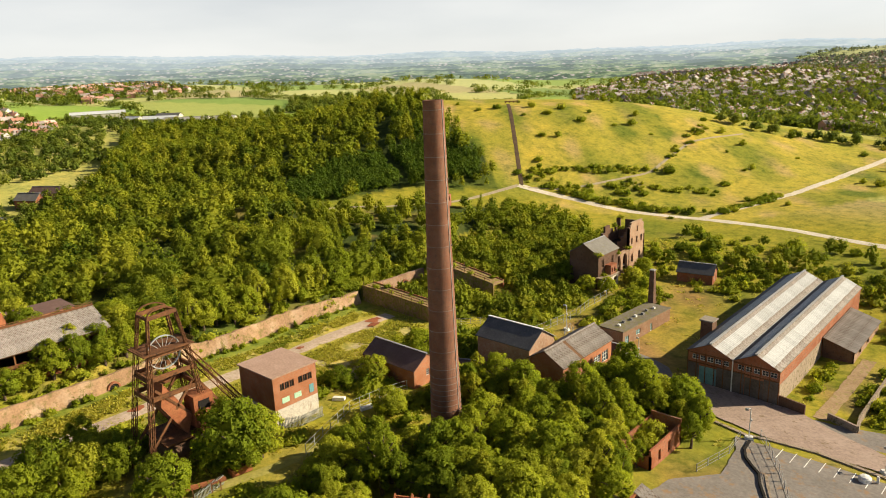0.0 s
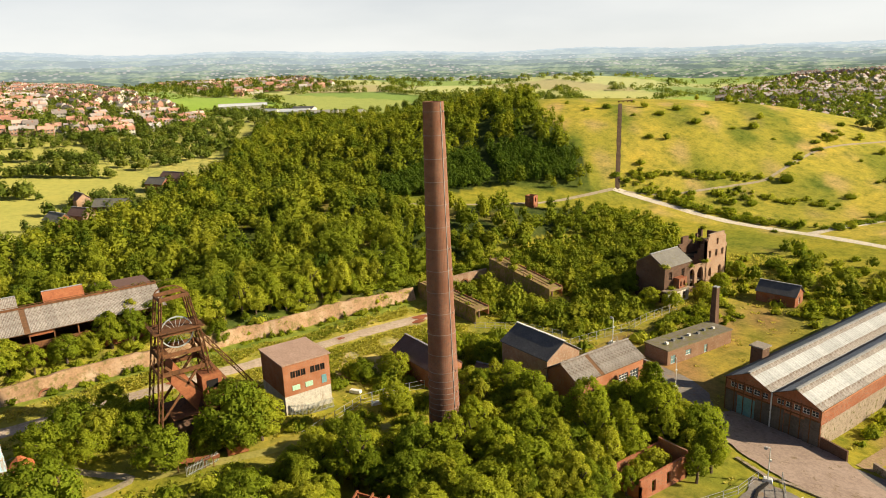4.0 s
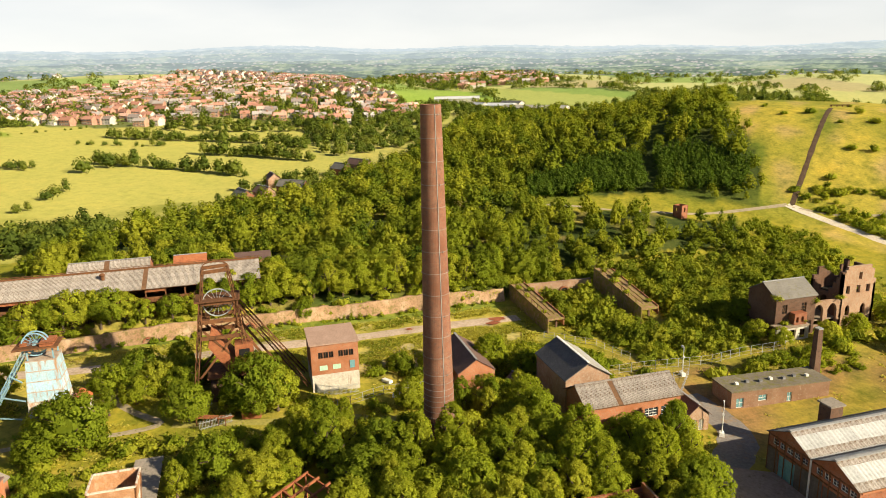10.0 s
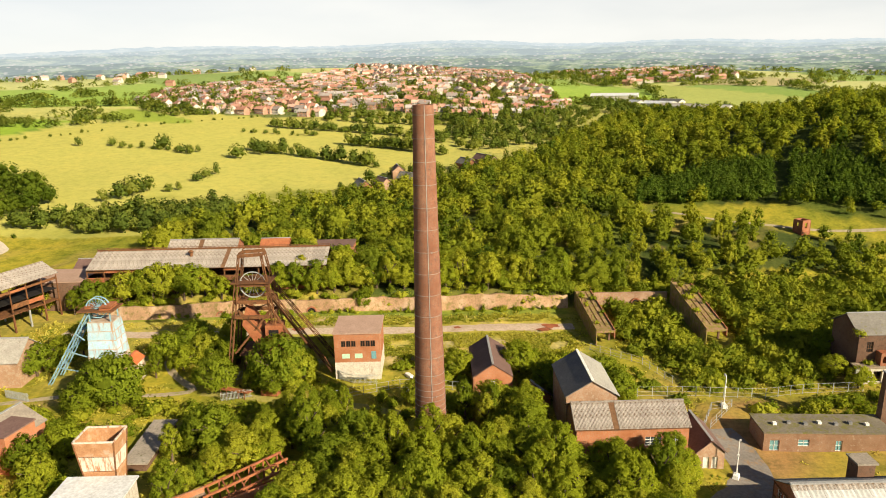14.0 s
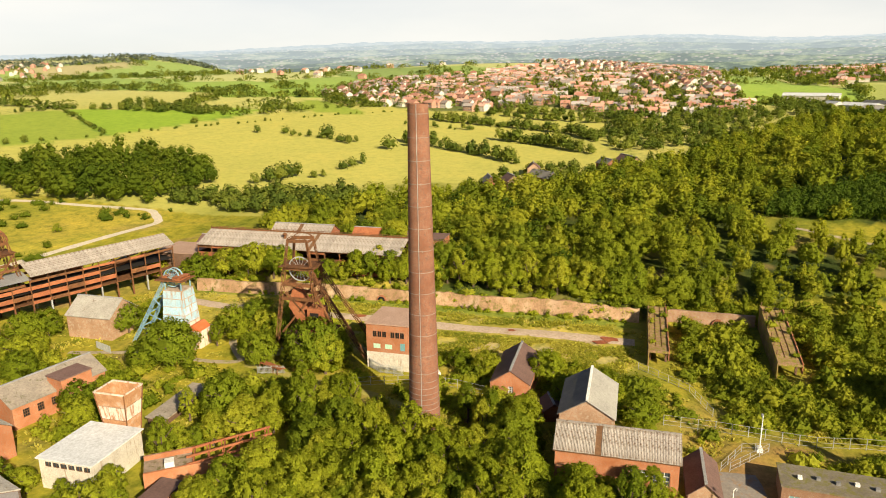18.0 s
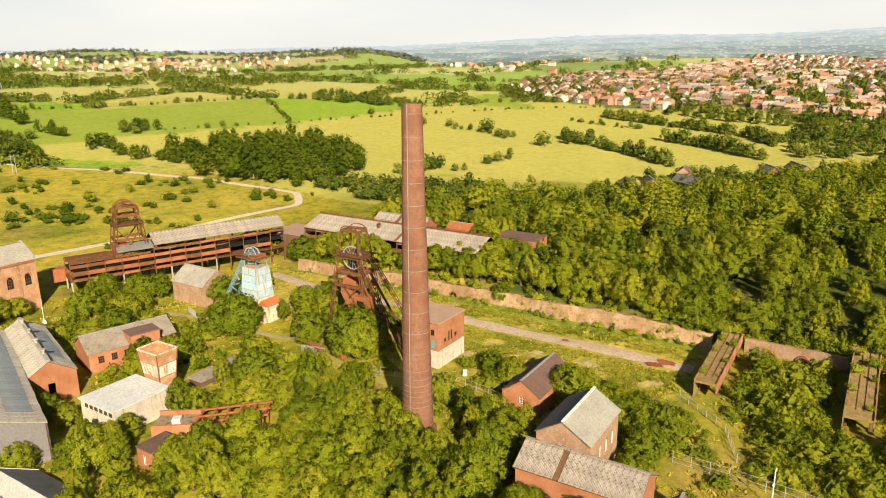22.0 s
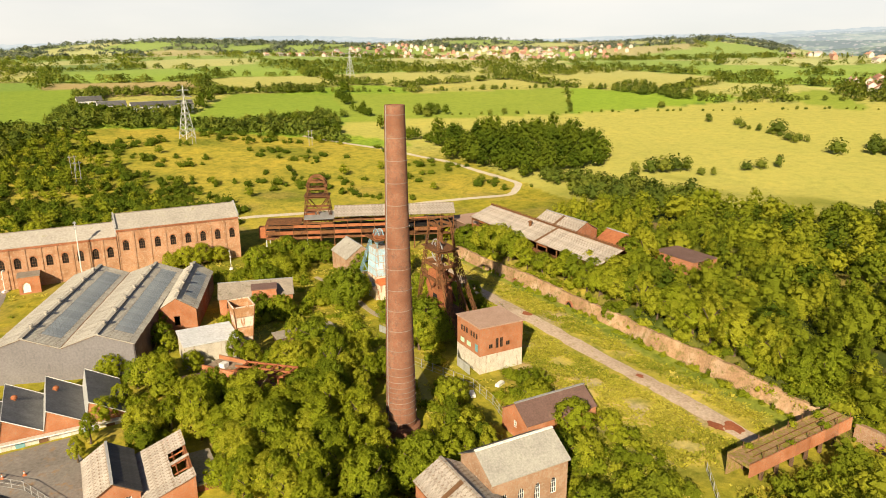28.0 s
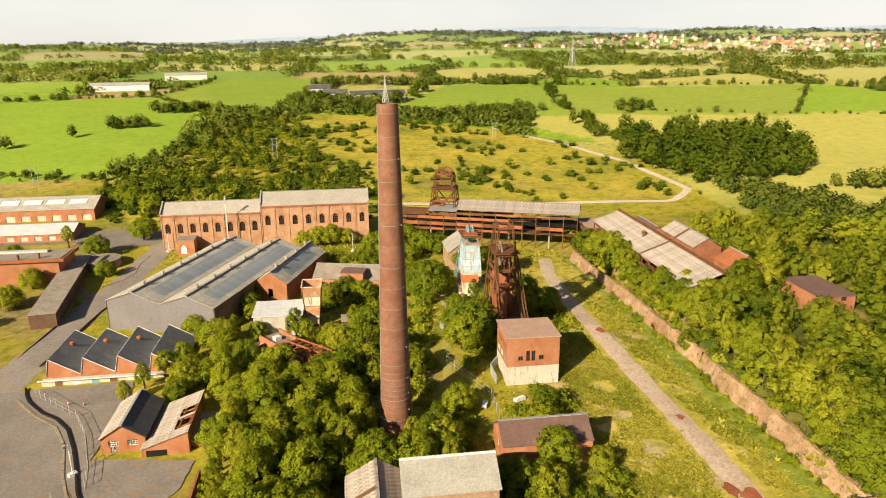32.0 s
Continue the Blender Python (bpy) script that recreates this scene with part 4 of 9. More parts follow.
# ---- the great chimney ----
def chimney():
    z0, top = 0.6, 64.3
    th = thing("chimney", -84.6, 90.7, z0, 0, "tall round dark brown brick chimney with iron bands", "chimney")
    H = top - z0

    def rad(h):
        return 3.1 - 1.28 * (h / H) ** 0.92
    s = Shape().tube([(0, 0, -3, 3.15)] + [(0, 0, H * i / 40, rad(H * i / 40)) for i in range(41)] + [(0, 0, H, rad(H) - 0.45), (0, 0, H - 3, rad(H) - 0.5)], 48, cap=False)
    part("shaft", s, BRICK_CHIM, th)
    # black disc in place of the unlit depth of the flue
    part("flue", Shape().tube([(0, 0, H - 3.2, rad(H)  - 0.46), (0, 0, H - 3.0, rad(H) - 0.46)], 24), DARK, th)
    heights = [2.2, 4.1, 5.4, 6.6, 7.7, 8.8, 9.8, 11.0, 12.3, 14.0] + [17.5 + i * 4.05 for i in range(12)]
    for i, h in enumerate(heights):
        r = rad(h)
        s = Shape().tube([(0, 0, h - 0.05, r), (0, 0, h - 0.05, r + 0.05), (0, 0, h + 0.05, r + 0.05), (0, 0, h + 0.05, r)], 48, cap=False)
        band = part("iron_band", s, IRON_BAND, th, "flat weathered iron band")
        a = 0.4 + 2.1 * (i % 3)
        part("clamp", Shape().box(-0.09, 0.09, -0.09, 0.09, -0.13, 0.13), IRON_BAND, band, m=pose((r + 0.08) * math.cos(a), (r + 0.08) * math.sin(a), h, 0, 0, math.degrees(a)))
    # lightning conductors
    for a in (0.12, 3.0):
        s = Shape()
        c, d = math.cos(a), math.sin(a)
        ring = lambda h: [((rad(h) + u) * c - v * d, (rad(h) + u) * d + v * c, h) for u, v in ((0.0, -0.05), (0.09, -0.05), (0.09, 0.05), (0.0, 0.05))]
        low = ring(0)
        for i in range(22):
            top_ring = ring(H * (i + 1) / 22)
            for j in range(4):
                s.poly([low[j], low[(j + 1) % 4], top_ring[(j + 1) % 4], top_ring[j]])
            low = top_ring
        part("lightning_conductor", s, LEAD, th, "thin pale copper strip")
    # stepped brick foot with a pale doorway stone
    s = Shape().tube([(0, 0, -3, 3.9), (0, 0, 0.9, 3.8), (0, 0, 1.3, 3.2)], 32)
    part("plinth", s, BRICK_CHIM, th)
    part("flue_door", Shape().box(-0.9, 0.9, -0.5, 0.5, 0.2, 2.6), CONCRETE, th, "pale concrete block at the flue door", m=pose(3.1 * math.cos(0.55), 3.1 * math.sin(0.55), 0, 0, 0, 31 + 90))


chimney()

# ---- the red control building with whitewashed ground floor ----
flat_block("office_block", -115.9, 74.0, 0, 11.8, 10.4, 1.0, 12.3, BRICK_OR, FELT_PINK, "red brick block with whitewashed ground floor and pink flat roof", "building",
           {"e": row_of(3, 1.2, 1.15, 1.05, 8.3, 9.8) + row_of(3, 5.6, 1.15, 1.05, 8.3, 9.8), "n": [(4.3, 5.2, 5.8, 8.3, False), (5.5, 6.4, 5.8, 8.3, False), (2.5, 3.6, 6.0, 7.1, False), (7.2, 8.3, 6.0, 7.1, False)]},
           over=0.3, bars=(2, 1), plinth=(4.6, RENDERED), tilt=0.2, win=TIMBER, glass=DARK)
_t = thing("boarded_windows", -109.98, 74.0, 1.0, 0, "pale green boards over windows of the brick block", "boarding")
for _y in (-2.6, 0.3):
    part("board", Shape().box(0.0, 0.08, _y - 0.85, _y + 0.85, 5.6, 6.7), PALE_GREEN, _t)
part("board", Shape().box(0.0, 0.08, 3.2, 4.3, 5.4, 7.2), TEAL, _t, "faded blue board")

# ---- brick house with slate roof, corrugated shed, and their small neighbours ----
gabled("brick_house", -90.6, 121.6, 0, 14.6, 9.8, -1.0, 9.2, 12.2, BRICK_PALE, SLATE, "tall brick winding house with a slate roof, grey on one slope", "building",
       {"e": [(4.0, 5.0, 6.6, 8.9, True)], "n": row_of(4, 1.6, 3.2, 1.2, 4.6, 7.6, True), "w": [(4.0, 5.0, 6.6, 8.9, True)]}, ridge_mat=WHITE, win=WHITE, seed=2, roof_n=SLATE_PALE)
gabled("corrugated_shed", -79.4, 127.2, 90, 20.4, 9.4, -1.6, 6.9, 9.6, BRICK_OR, ASBESTOS, "orange brick shed with a streaked corrugated roof", "building",
       {"s": [(12.5, 15.5, 4.8, 6.6, False), (16.2, 19.0, 4.0, 6.6, False)], "e": [(3.0, 5.5, 1.5, 5.5, False)]}, sheets=1.0, ridge_mat=ASBESTOS, win=WHITE, seed=3, missing=((7,), ()))
gabled("brick_store", -80.0, 141.6, 0, 11.0, 5.2, -1.8, 1.8, 4.0, BRICK_PALE, SLATE_BROWN, "small brick store with brown roof and pale doors", "building", {"e": [(0.9, 2.0, 0.1, 2.5, False), (2.5, 3.6, 0.1, 2.5, False)]}, win=WHITE, glass=WHITE)
gabled("brown_roofed_shed", -111.0, 104.3, 0, 16.8, 8.6, 0.3, 4.6, 7.4, BRICK_OR, SLATE_BROWN, "low brick shed with a purple-brown roof among bushes", "building", {"e": [(3.5, 4.6, 2.0, 3.6, False)]}, over=0.15)
gabled("tiny_brick_hut", -99.5, 113.5, 20, 5.0, 4.0, 0.0, 2.3, 3.6, BRICK, SLATE_BROWN, "tiny brick hut beside the brown shed", "building")

# ---- long flat-roofed building with its square stack ----
flat_block("long_brick_block", -83.4, 166.5, 86, 24, 7.2, -2.2, 1.7, BRICK_BROWN, FELT_MOSS, "long low brown brick block with a mossy felt roof", "building",
           {"s": [(1.2, 3.0, 0.2, 2.4, False), (6.5, 8.6, 1.2, 2.6, False), (13.5, 14.7, 0.2, 2.4, False)]}, win=WHITE, glass=TEAL)
_t = thing("roof_vents", -83.4, 166.5, 1.95, 86, "row of small dark roof vents on grey felt", "vent")
for _i in range(7):
    part("vent", Shape().box(-0.35, 0.35, -0.35, 0.35, 0, 0.5), WHITE if _i % 3 == 0 else FELT_DARK, _t, m=pose(-9 + _i * 2.9, -0.6 + 0.5 * (_i % 2), 0))
_t = thing("square_stack", -85.2, 179.8, -1.6, 0, "square tapering brick stack beside the long block", "chimney")
_s = Shape().hexa([(-0.95, -0.95, -2), (0.95, -0.95, -2), (0.95, 0.95, -2), (-0.95, 0.95, -2)], [(-0.62, -0.62, 13), (0.62, -0.62, 13), (0.62, 0.62, 13), (-0.62, 0.62, 13)])
part("shaft", _s, BRICK_DARK, _t)
part("cap", Shape().box(-0.72, 0.72, -0.72, 0.72, 13, 13.25), LEAD, _t)
_t = thing("brick_turret", -61.2, 160.6, -3, 0, "small square brick turret with flat cap beside the shed", "building")
part("wall", Shape().box(-1.4, 1.4, -1.4, 1.4, -1, 10.6), BRICK_DARK, _t)
part("roof", Shape().box(-1.7, 1.7, -1.7, 1.7, 10.6, 10.9), FELT, _t)

# ---- ruin with tower ----
gabled("ruined_house", -112.0, 193.3, 90, 12.4, 10.4, 0.0, 10.6, 13.7, BRICK_DARK, SLATE_MID, "roofed part of a ruined brick engine house", "building",
       {"s": row_of(2, 2.0, 6.0, 1.5, 6.2, 8.8, False) + row_of(3, 1.2, 4.0, 2.4, 0.3, 3.6, False)}, win=TIMBER, glass=DARK)
_t = thing("ruined_tower", -112.8, 213.8, 0, 0, "roofless ruined brick tower with empty windows", "ruin")
for _k, (_p, _q, _h, _hs) in enumerate([((5.2, -5.6), (5.2, 5.6), 16.8, [(0.0, 1.0, 14.9, 19, False), (1.0, 1.6, 15.9, 19, False), (9.4, 10.4, 15.6, 19, False), (10.4, 11.2, 12.8, 19, False), (1.6, 2.8, 9.2, 11.4, False), (5.0, 6.2, 9.2, 11.4, False), (8.2, 9.4, 9.2, 11.4, False), (5.4, 6.4, 13, 15, False), (2, 3.4, 3.0, 6.0, True), (7, 8.6, 3.0, 6.0, True)]), ((5.2, 5.6), (-5.2, 5.6), 15.6, [(0, 1.6, 11.5, 19, False), (1.6, 3.2, 13.2, 19, False), (7.0, 9.0, 12.6, 19, False), (4, 6, 6, 9, True)]), ((-5.2, 5.6), (-5.2, -5.6), 14.2, [(2.0, 4.2, 11.0, 19, False), (4.2, 6.4, 12.6, 19, False), (9.6, 11.2, 12.0, 19, False)]), ((-5.2, -5.6), (5.2, -5.6), 15.4, [(0.0, 1.4, 11.0, 19, False), (1.4, 3.0, 9.8, 19, False), (3.0, 6.2, 8.6, 19, False), (6.2, 7.4, 10.2, 19, False), (7.4, 8.4, 12.0, 19, False), (8.4, 9.3, 13.6, 19, False), (3.5, 6.5, 2, 7.6, True)])]):
    part("wall", holed_wall(Shape(), _p, _q, -2, _h, 0.7, [(a, b, c + 2, d + 2, f) for a, b, c, d, f in _hs]), BRICK_PALE if _k == 0 else BRICK_DARK, _t)
part("floor", Shape().box(-4.4, 4.4, -4.8, 4.8, 8.0, 8.3), DARK, _t)
_t = thing("arcade_wall", -107.6, 203.8, 0, 0, "broken brick arcade joining house and tower", "ruin")
part("wall", holed_wall(Shape(), (0, -4.6), (0, 4.6), -2, 8.2, 0.7, [(0.8, 3.8, 3.5, 9.2, True), (5.2, 8.2, 3.5, 9.2, True)]), BRICK_PALE, _t)
part("back_wall", Shape().box(-9.5, -8.8, -4.4, 4.4, -2, 7.0), BRICK_DARK, _t)
part("deck", Shape().box(-8.7, -0.8, -4.4, 4.4, 2.4, 2.8), CONCRETE, _t)
_t = thing("undercroft", -104.6, 191.0, 0, 0, "white rendered lower front with brick porch", "ruin")
part("wall", holed_wall(Shape(), (0, -5), (0, 5), -2, 3.4, 0.5, [(0.8, 3.0, 2.0, 4.6, False), (4.0, 6.0, 2.0, 4.6, False), (7.2, 9.2, 2.0, 4.6, False)]), RENDERED, _t)
part("deck", Shape().box(-2.4, 0.4, -5, 5, 3.4, 3.75), CONCRETE, _t)
part("porch", holed_wall(Shape(), (-0.2, 0.4), (-0.2, 4.2), 3.76, 6.8, 2.0, [(0.5, 1.3, 0.6, 2.2, True), (2.1, 2.9, 0.6, 2.2, True)]), BRICK, _t)
gabled("slate_roofed_hut", -86.5, 214.5, 10, 11, 6.6, -0.8, 2.6, 5.0, BRICK, SLATE, "small brick hut with dark slate roof below the tip", "building", {"e": [(2.5, 3.7, 0.5, 2.4, False)]})

# ---- great double shed with lean-to ----
def double_shed():
    th = thing("double_shed", -50.0, 146.0, -3.0, 0, "large twin-gabled brick shed with glazed and corrugated roofs", "building")
    L, e, r = 69.0, 8.2, 10.6
    xs = [-9.9, 0.2, 9.9]
    for k in range(2):
        a, b = xs[k], xs[k + 1]
        hs = [(1.0 + 1.7 * i, 2.4 + 1.7 * i, 6.3, 7.5, False) for i in range(5)] + [(2.6, 6.6, 3.0 - 3.0, 5.0, False)]
        part("gable_wall", holed_wall(Shape(), (a, 0), (b, 0), -2, e, 0.4, [(p, q, c + 2, d + 2, f) for p, q, c, d, f in hs], r), BRICK, th)
        put_windows(th, (a, 0), (b, 0), 0, hs[:5], 0.4, WHITE, BLUE_GLASS, (2, 2))
        for u0, u1 in ((a + 0.05, a + 2.55), (a + 6.65, b - 0.05)):
            part("lower_front", Shape().box(u0, u1, -0.06, -0.003, -1.5, 5.45), SOOTED, th, "dark sooted panel beside the door")
        part("sliding_door", Shape().box(a + 2.6, a + 6.6, 0.2, 0.3, 0.0, 5.0), TEAL if k == 0 else SOOTED, th, "faded blue sliding door" if k == 0 else "")
        part("gable_wall", holed_wall(Shape(), (b, L), (a, L), -2, e, 0.4, [], r), BRICK, th)
        s = Shape()
        for i in range(6):
            u = a + (b - a) * i / 5
            s.box(u - 0.09, u + 0.09, -0.1, -0.002, 0, e)
        s.box(a, b, -0.11, -0.012, 5.5, 5.75).box(a, b, -0.11, -0.012, 7.8, 8.0)
        part("steel_frame", s, RUST, th)
        m = (a + b) / 2
        rn = random.Random(k)
        for side in (-1, 1):
            low = a - 0.3 if side < 0 else b + 0.3
            if (k, side) in ((0, 1), (1, -1)):
                low = b - 0.15 if side > 0 else a + 0.15
            dz = (e - r) * abs(low - m) / ((b - a) / 2)
            part("roof_deck", Shape().hexa([(m, -0.4, r), (m, L + 0.4, r), (low, L + 0.4, r + dz), (low, -0.4, r + dz)], [(m, -0.4, r + 0.1), (m, L + 0.4, r + 0.1), (low, L + 0.4, r + dz + 0.1), (low, -0.4, r + dz + 0.1)]), TIMBER, th)
            d = Vector((low - m, 0, dz))
            up, mid = d * 0.2, d * 0.72
            base = Vector((m, 0, r + 0.13))
            sheeted_slope(th, base + Vector((0, -0.4, 0)), base + Vector((0, L + 0.4, 0)), up, SLATE if side < 0 else ASBESTOS, 2.3, 0.07, rnd=rn)
            sheeted_slope(th, base + up + Vector((0, -0.4, 0)), base + up + Vector((0, L + 0.4, 0)), mid - up, GLAZING_PALE if side > 0 else GLAZING, 2.3, 0.06, rnd=rn, name="roof_pane", folds=3)
            sheeted_slope(th, base + mid + Vector((0, -0.4, 0)), base + mid + Vector((0, L + 0.4, 0)), d - mid, ASBESTOS if side > 0 else SLATE, 2.3, 0.07, rnd=rn)
        part("ridge_cap", Shape().beam((m, -0.4, r + 0.3), (m, L + 0.4, r + 0.3), 0.6, 0.2), LEAD, th)
    for x, p, q in ((9.9, (9.9, 0.4), (9.9, L - 0.4)), (-9.9, (-9.9, L - 0.4), (-9.9, 0.4))):
        hs = [] if x > 0 else row_of(9, 3.0, 7.2, 4.4, 5.4, 7.2) + row_of(9, 3.4, 7.2, 3.6, 1.2, 3.4)
        part("side_wall", holed_wall(Shape(), p, q, -2, e, 0.4, [(a, b, c + 2, d + 2, f) for a, b, c, d, f in hs]), BRICK, th)
        put_windows(th, p, q, 0, hs, 0.4, RENDERED, BLUE_GLASS, (4, 2))
        if x > 0:
            part("render_coat", Shape().box(9.904, 9.97, 0.4, 31.6, -1.5, 4.9), CONCRETE, th, "stained grey-buff render on the lower wall")
            part("string_course", Shape().box(9.904, 10.05, 0.4, L - 0.4, 7.6, 7.85), BRICK_OR, th)
    part("valley_gutter", Shape().box(-0.1, 0.5, -0.3, L, e + 0.05, e + 0.25), LEAD, th)
    part("downpipe", Shape().beam((0.2, -0.25, 0), (0.2, -0.25, e), 0.22), WHITE, th, "white downpipe between the gables")
    an = thing("lean_to", -39.9, 190.0, -3.0, 0, "brick lean-to with a mossy corrugated roof against the shed", "building")
    part("wall", holed_wall(Shape(), (7.0, -12), (7.0, 14), -2, 3.2, 0.35, [(4, 7, 3, 4.6, False), (12, 15, 3, 4.6, False)]), BRICK_PALE, an)
    part("end_wall", Shape().hexa([(0.05, -12, -2), (6.95, -12, -2), (6.95, -11.6, -2), (0.05, -11.6, -2)], [(0.05, -12, 5.4), (6.95, -12, 3.1), (6.95, -11.6, 3.1), (0.05, -11.6, 5.4)]), BRICK_DARK, an)
    part("roof_deck", Shape().hexa([(0.02, -12.4, 5.5), (7.4, -12.4, 3.1), (7.4, 14.4, 3.1), (0.02, 14.4, 5.5)], [(0.02, -12.4, 5.6), (7.4, -12.4, 3.2), (7.4, 14.4, 3.2), (0.02, 14.4, 5.6)]), TIMBER, an)
    sheeted_slope(an, (0.05, -12.4, 5.62), (0.05, 14.4, 5.62), (7.35, 0, -2.4), ASBESTOS, 1.1, rnd=random.Random(9))


double_shed()

# ---- roofless brick enclosure among the trees ----
_t = thing("roofless_enclosure", -54.6, 104.5, -1.6, 0, "roofless red brick enclosure swallowed by trees", "ruin")
for _p, _q, _h in (((0, 0), (6, 0), 3.2), ((6, 0), (6, 12.6), 4.4), ((6, 12.6), (0, 12.6), 5.4), ((0, 12.6), (0, 0), 4.6)):
    part("wall", holed_wall(Shape(), _p, _q, -1, _h, 0.4, [(3.0, 4.0, 2.0, 4.2, False), (7.0, 8.0, 2.0, 4.2, False)] if _p == (6, 0) else []), BRICK, _t)

# ---- rebuilt sheds with long glazed roofs (turned against the rest) ----
def glazed_sheds():
    turn = -20.0
    th = thing("glazed_double_shed", -25.6, 33.0, 0.4, turn, "grey-clad twin-gabled shed with long strips of roof glazing", "building")
    L, e, r, w = 58.0, 7.6, 10.4, 16.2
    # gables face +y, the shed runs to -y
    for k in (0, 1):
        a, b = (0.0, w) if k == 0 else (-w, 0.0)
        m = (a + b) / 2
        part("gable_cladding", holed_wall(Shape(), (b, 0), (a, 0), -3, e, 0.25, [], r), CLAD, th)
        part("gable_wall", holed_wall(Shape(), (a, -L), (b, -L), -3, e, 0.35, [], r), BRICK, th)
        part("verge", Shape().beam((a, 0.1, e + 0.22), (m, 0.1, r + 0.22), 0.3, 0.22).beam((m, 0.1, r + 0.22), (b, 0.1, e + 0.22), 0.3, 0.22), SHEET, th)
        rn = random.Random(k + 5)
        for side in (-1, 1):
            low = a if side < 0 else b
            d = Vector((low - m, 0, e - r))
            base = Vector((m, 0, r + 0.14))
            part("roof_deck", Shape().hexa([(m, 0.2, r), (m, -L, r), (low, -L, e), (low, 0.2, e)], [(m, 0.2, r + 0.1), (m, -L, r + 0.1), (low, -L, e + 0.1), (low, 0.2, e + 0.1)]), TIMBER, th)
            p0, p1 = d * 0.3, d * 0.82
            gl = GLAZING if side < 0 else SHEET
            for f0, f1, mat, nm in ((d * 0, p0, SHEET, "roof_sheet"), (p0, p1, gl, "roof_pane" if side < 0 else "roof_sheet"), (p1, d, SHEET, "roof_sheet")):
                y0, y1 = (0.2, -L) if nm == "roof_sheet" else (-5.0, -L + 4)
                sheeted_slope(th, base + f0 + Vector((0, y0, 0)), base + f0 + Vector((0, y1, 0)), f1 - f0, mat, 2.2 if nm == "roof_sheet" else 1.5, 0.06, rnd=rn, name=nm, folds=3)
            if side < 0:
                sheeted_slope(th, base + p0 + Vector((0, 0.2, 0)), base + p0 + Vector((0, -5.0, 0)), p1 - p0, SHEET, 2.5, 0.06, rnd=rn)
                sheeted_slope(th, base + p0 + Vector((0, -L + 4, 0)), base + p0 + Vector((0, -L, 0)), p1 - p0, SHEET, 2.0, 0.06, rnd=rn)
        part("ridge_cap", Shape().beam((m, 0.2, r + 0.34), (m, -L, r + 0.34), 0.9, 0.25), SHEET, th)
        for i in range(6):
            v = part("ridge_vent", Shape().tube([(0, 0, 0, 0.35), (0, 0, 0.7, 0.35), (0, 0, 0.75, 0.6), (0, 0, 1.0, 0.5)], 10), SHEET, th, m=pose(m, -6 - 9.0 * i, r + 0.4))
    part("valley_gutter", Shape().box(-0.45, 0.45, -L, 0.1, e + 0.02, e + 0.22), RUST, th)
    for x in (w, -w):
        p, q = ((x, -L), (x, 0)) if x > 0 else ((x, 0), (x, -L))
        part("side_wall", holed_wall(Shape(), p, q, -3, e, 0.35), BRICK_DARK, th)
    sm = thing("glazed_brick_shed", -58.4, 1.2, 0.8, -18.0, "red brick shed with a glazed ridge roof", "building")
    L, e, r, w = 17.0, 6.4, 9.5, 5.0
    part("gable_wall", holed_wall(Shape(), (w, L), (-w, L), -3, e, 0.4, [(4.2, 5.6, 5.0, 7.6, False)], r), BRICK_OR, sm)
    part("gable_wall", holed_wall(Shape(), (-w, -L), (w, -L), -3, e, 0.4, [], r), BRICK_OR, sm)
    for p, q in (((w, -L + 0.4), (w, L - 0.4)), ((-w, L - 0.4), (-w, -L + 0.4))):
        part("side_wall", holed_wall(Shape(), p, q, -3, e, 0.4), BRICK, sm)
    rn = random.Random(8)
    for side in (-1, 1):
        d = Vector((side * (w + 0.3), 0, (e - r) * (w + 0.3) / w))
        base = Vector((0, 0, r + 0.14))
        part("roof_deck", Shape().hexa([(0, L, r), (0, -L, r), (d.x, -L, r + d.z), (d.x, L, r + d.z)], [(0, L, r + 0.1), (0, -L, r + 0.1), (d.x, -L, r + d.z + 0.1), (d.x, L, r + d.z + 0.1)]), TIMBER, sm)
        for f0, f1, mat, nm, y0, y1 in ((0, 0.28, SHEET, "roof_sheet", L, -L), (0.28, 0.8, GLAZING if side < 0 else SHEET, "roof_pane" if side < 0 else "roof_sheet", L - 6, -L + 6), (0.28, 0.8, SHEET, "roof_sheet", L, L - 6), (0.28, 0.8, SHEET, "roof_sheet", -L + 6, -L), (0.8, 1, SHEET, "roof_sheet", L, -L)):
            sheeted_slope(sm, base + d * f0 + Vector((0, y0, 0)), base + d * f0 + Vector((0, y1, 0)), d * (f1 - f0), mat, 1.7, 0.06, rnd=rn, name=nm, folds=3)
    part("ridge_cap", Shape().beam((0, L, r + 0.34), (0, -L, r + 0.34), 0.8, 0.25), SHEET, sm)
    for i in range(4):
        part("ridge_vent", Shape().tube([(0, 0, 0, 0.35), (0, 0, 0.7, 0.35), (0, 0, 0.75, 0.6), (0, 0, 1.0, 0.5)], 10), SHEET, sm, m=pose(0, -12 + 8.0 * i, r + 0.4))


glazed_sheds()

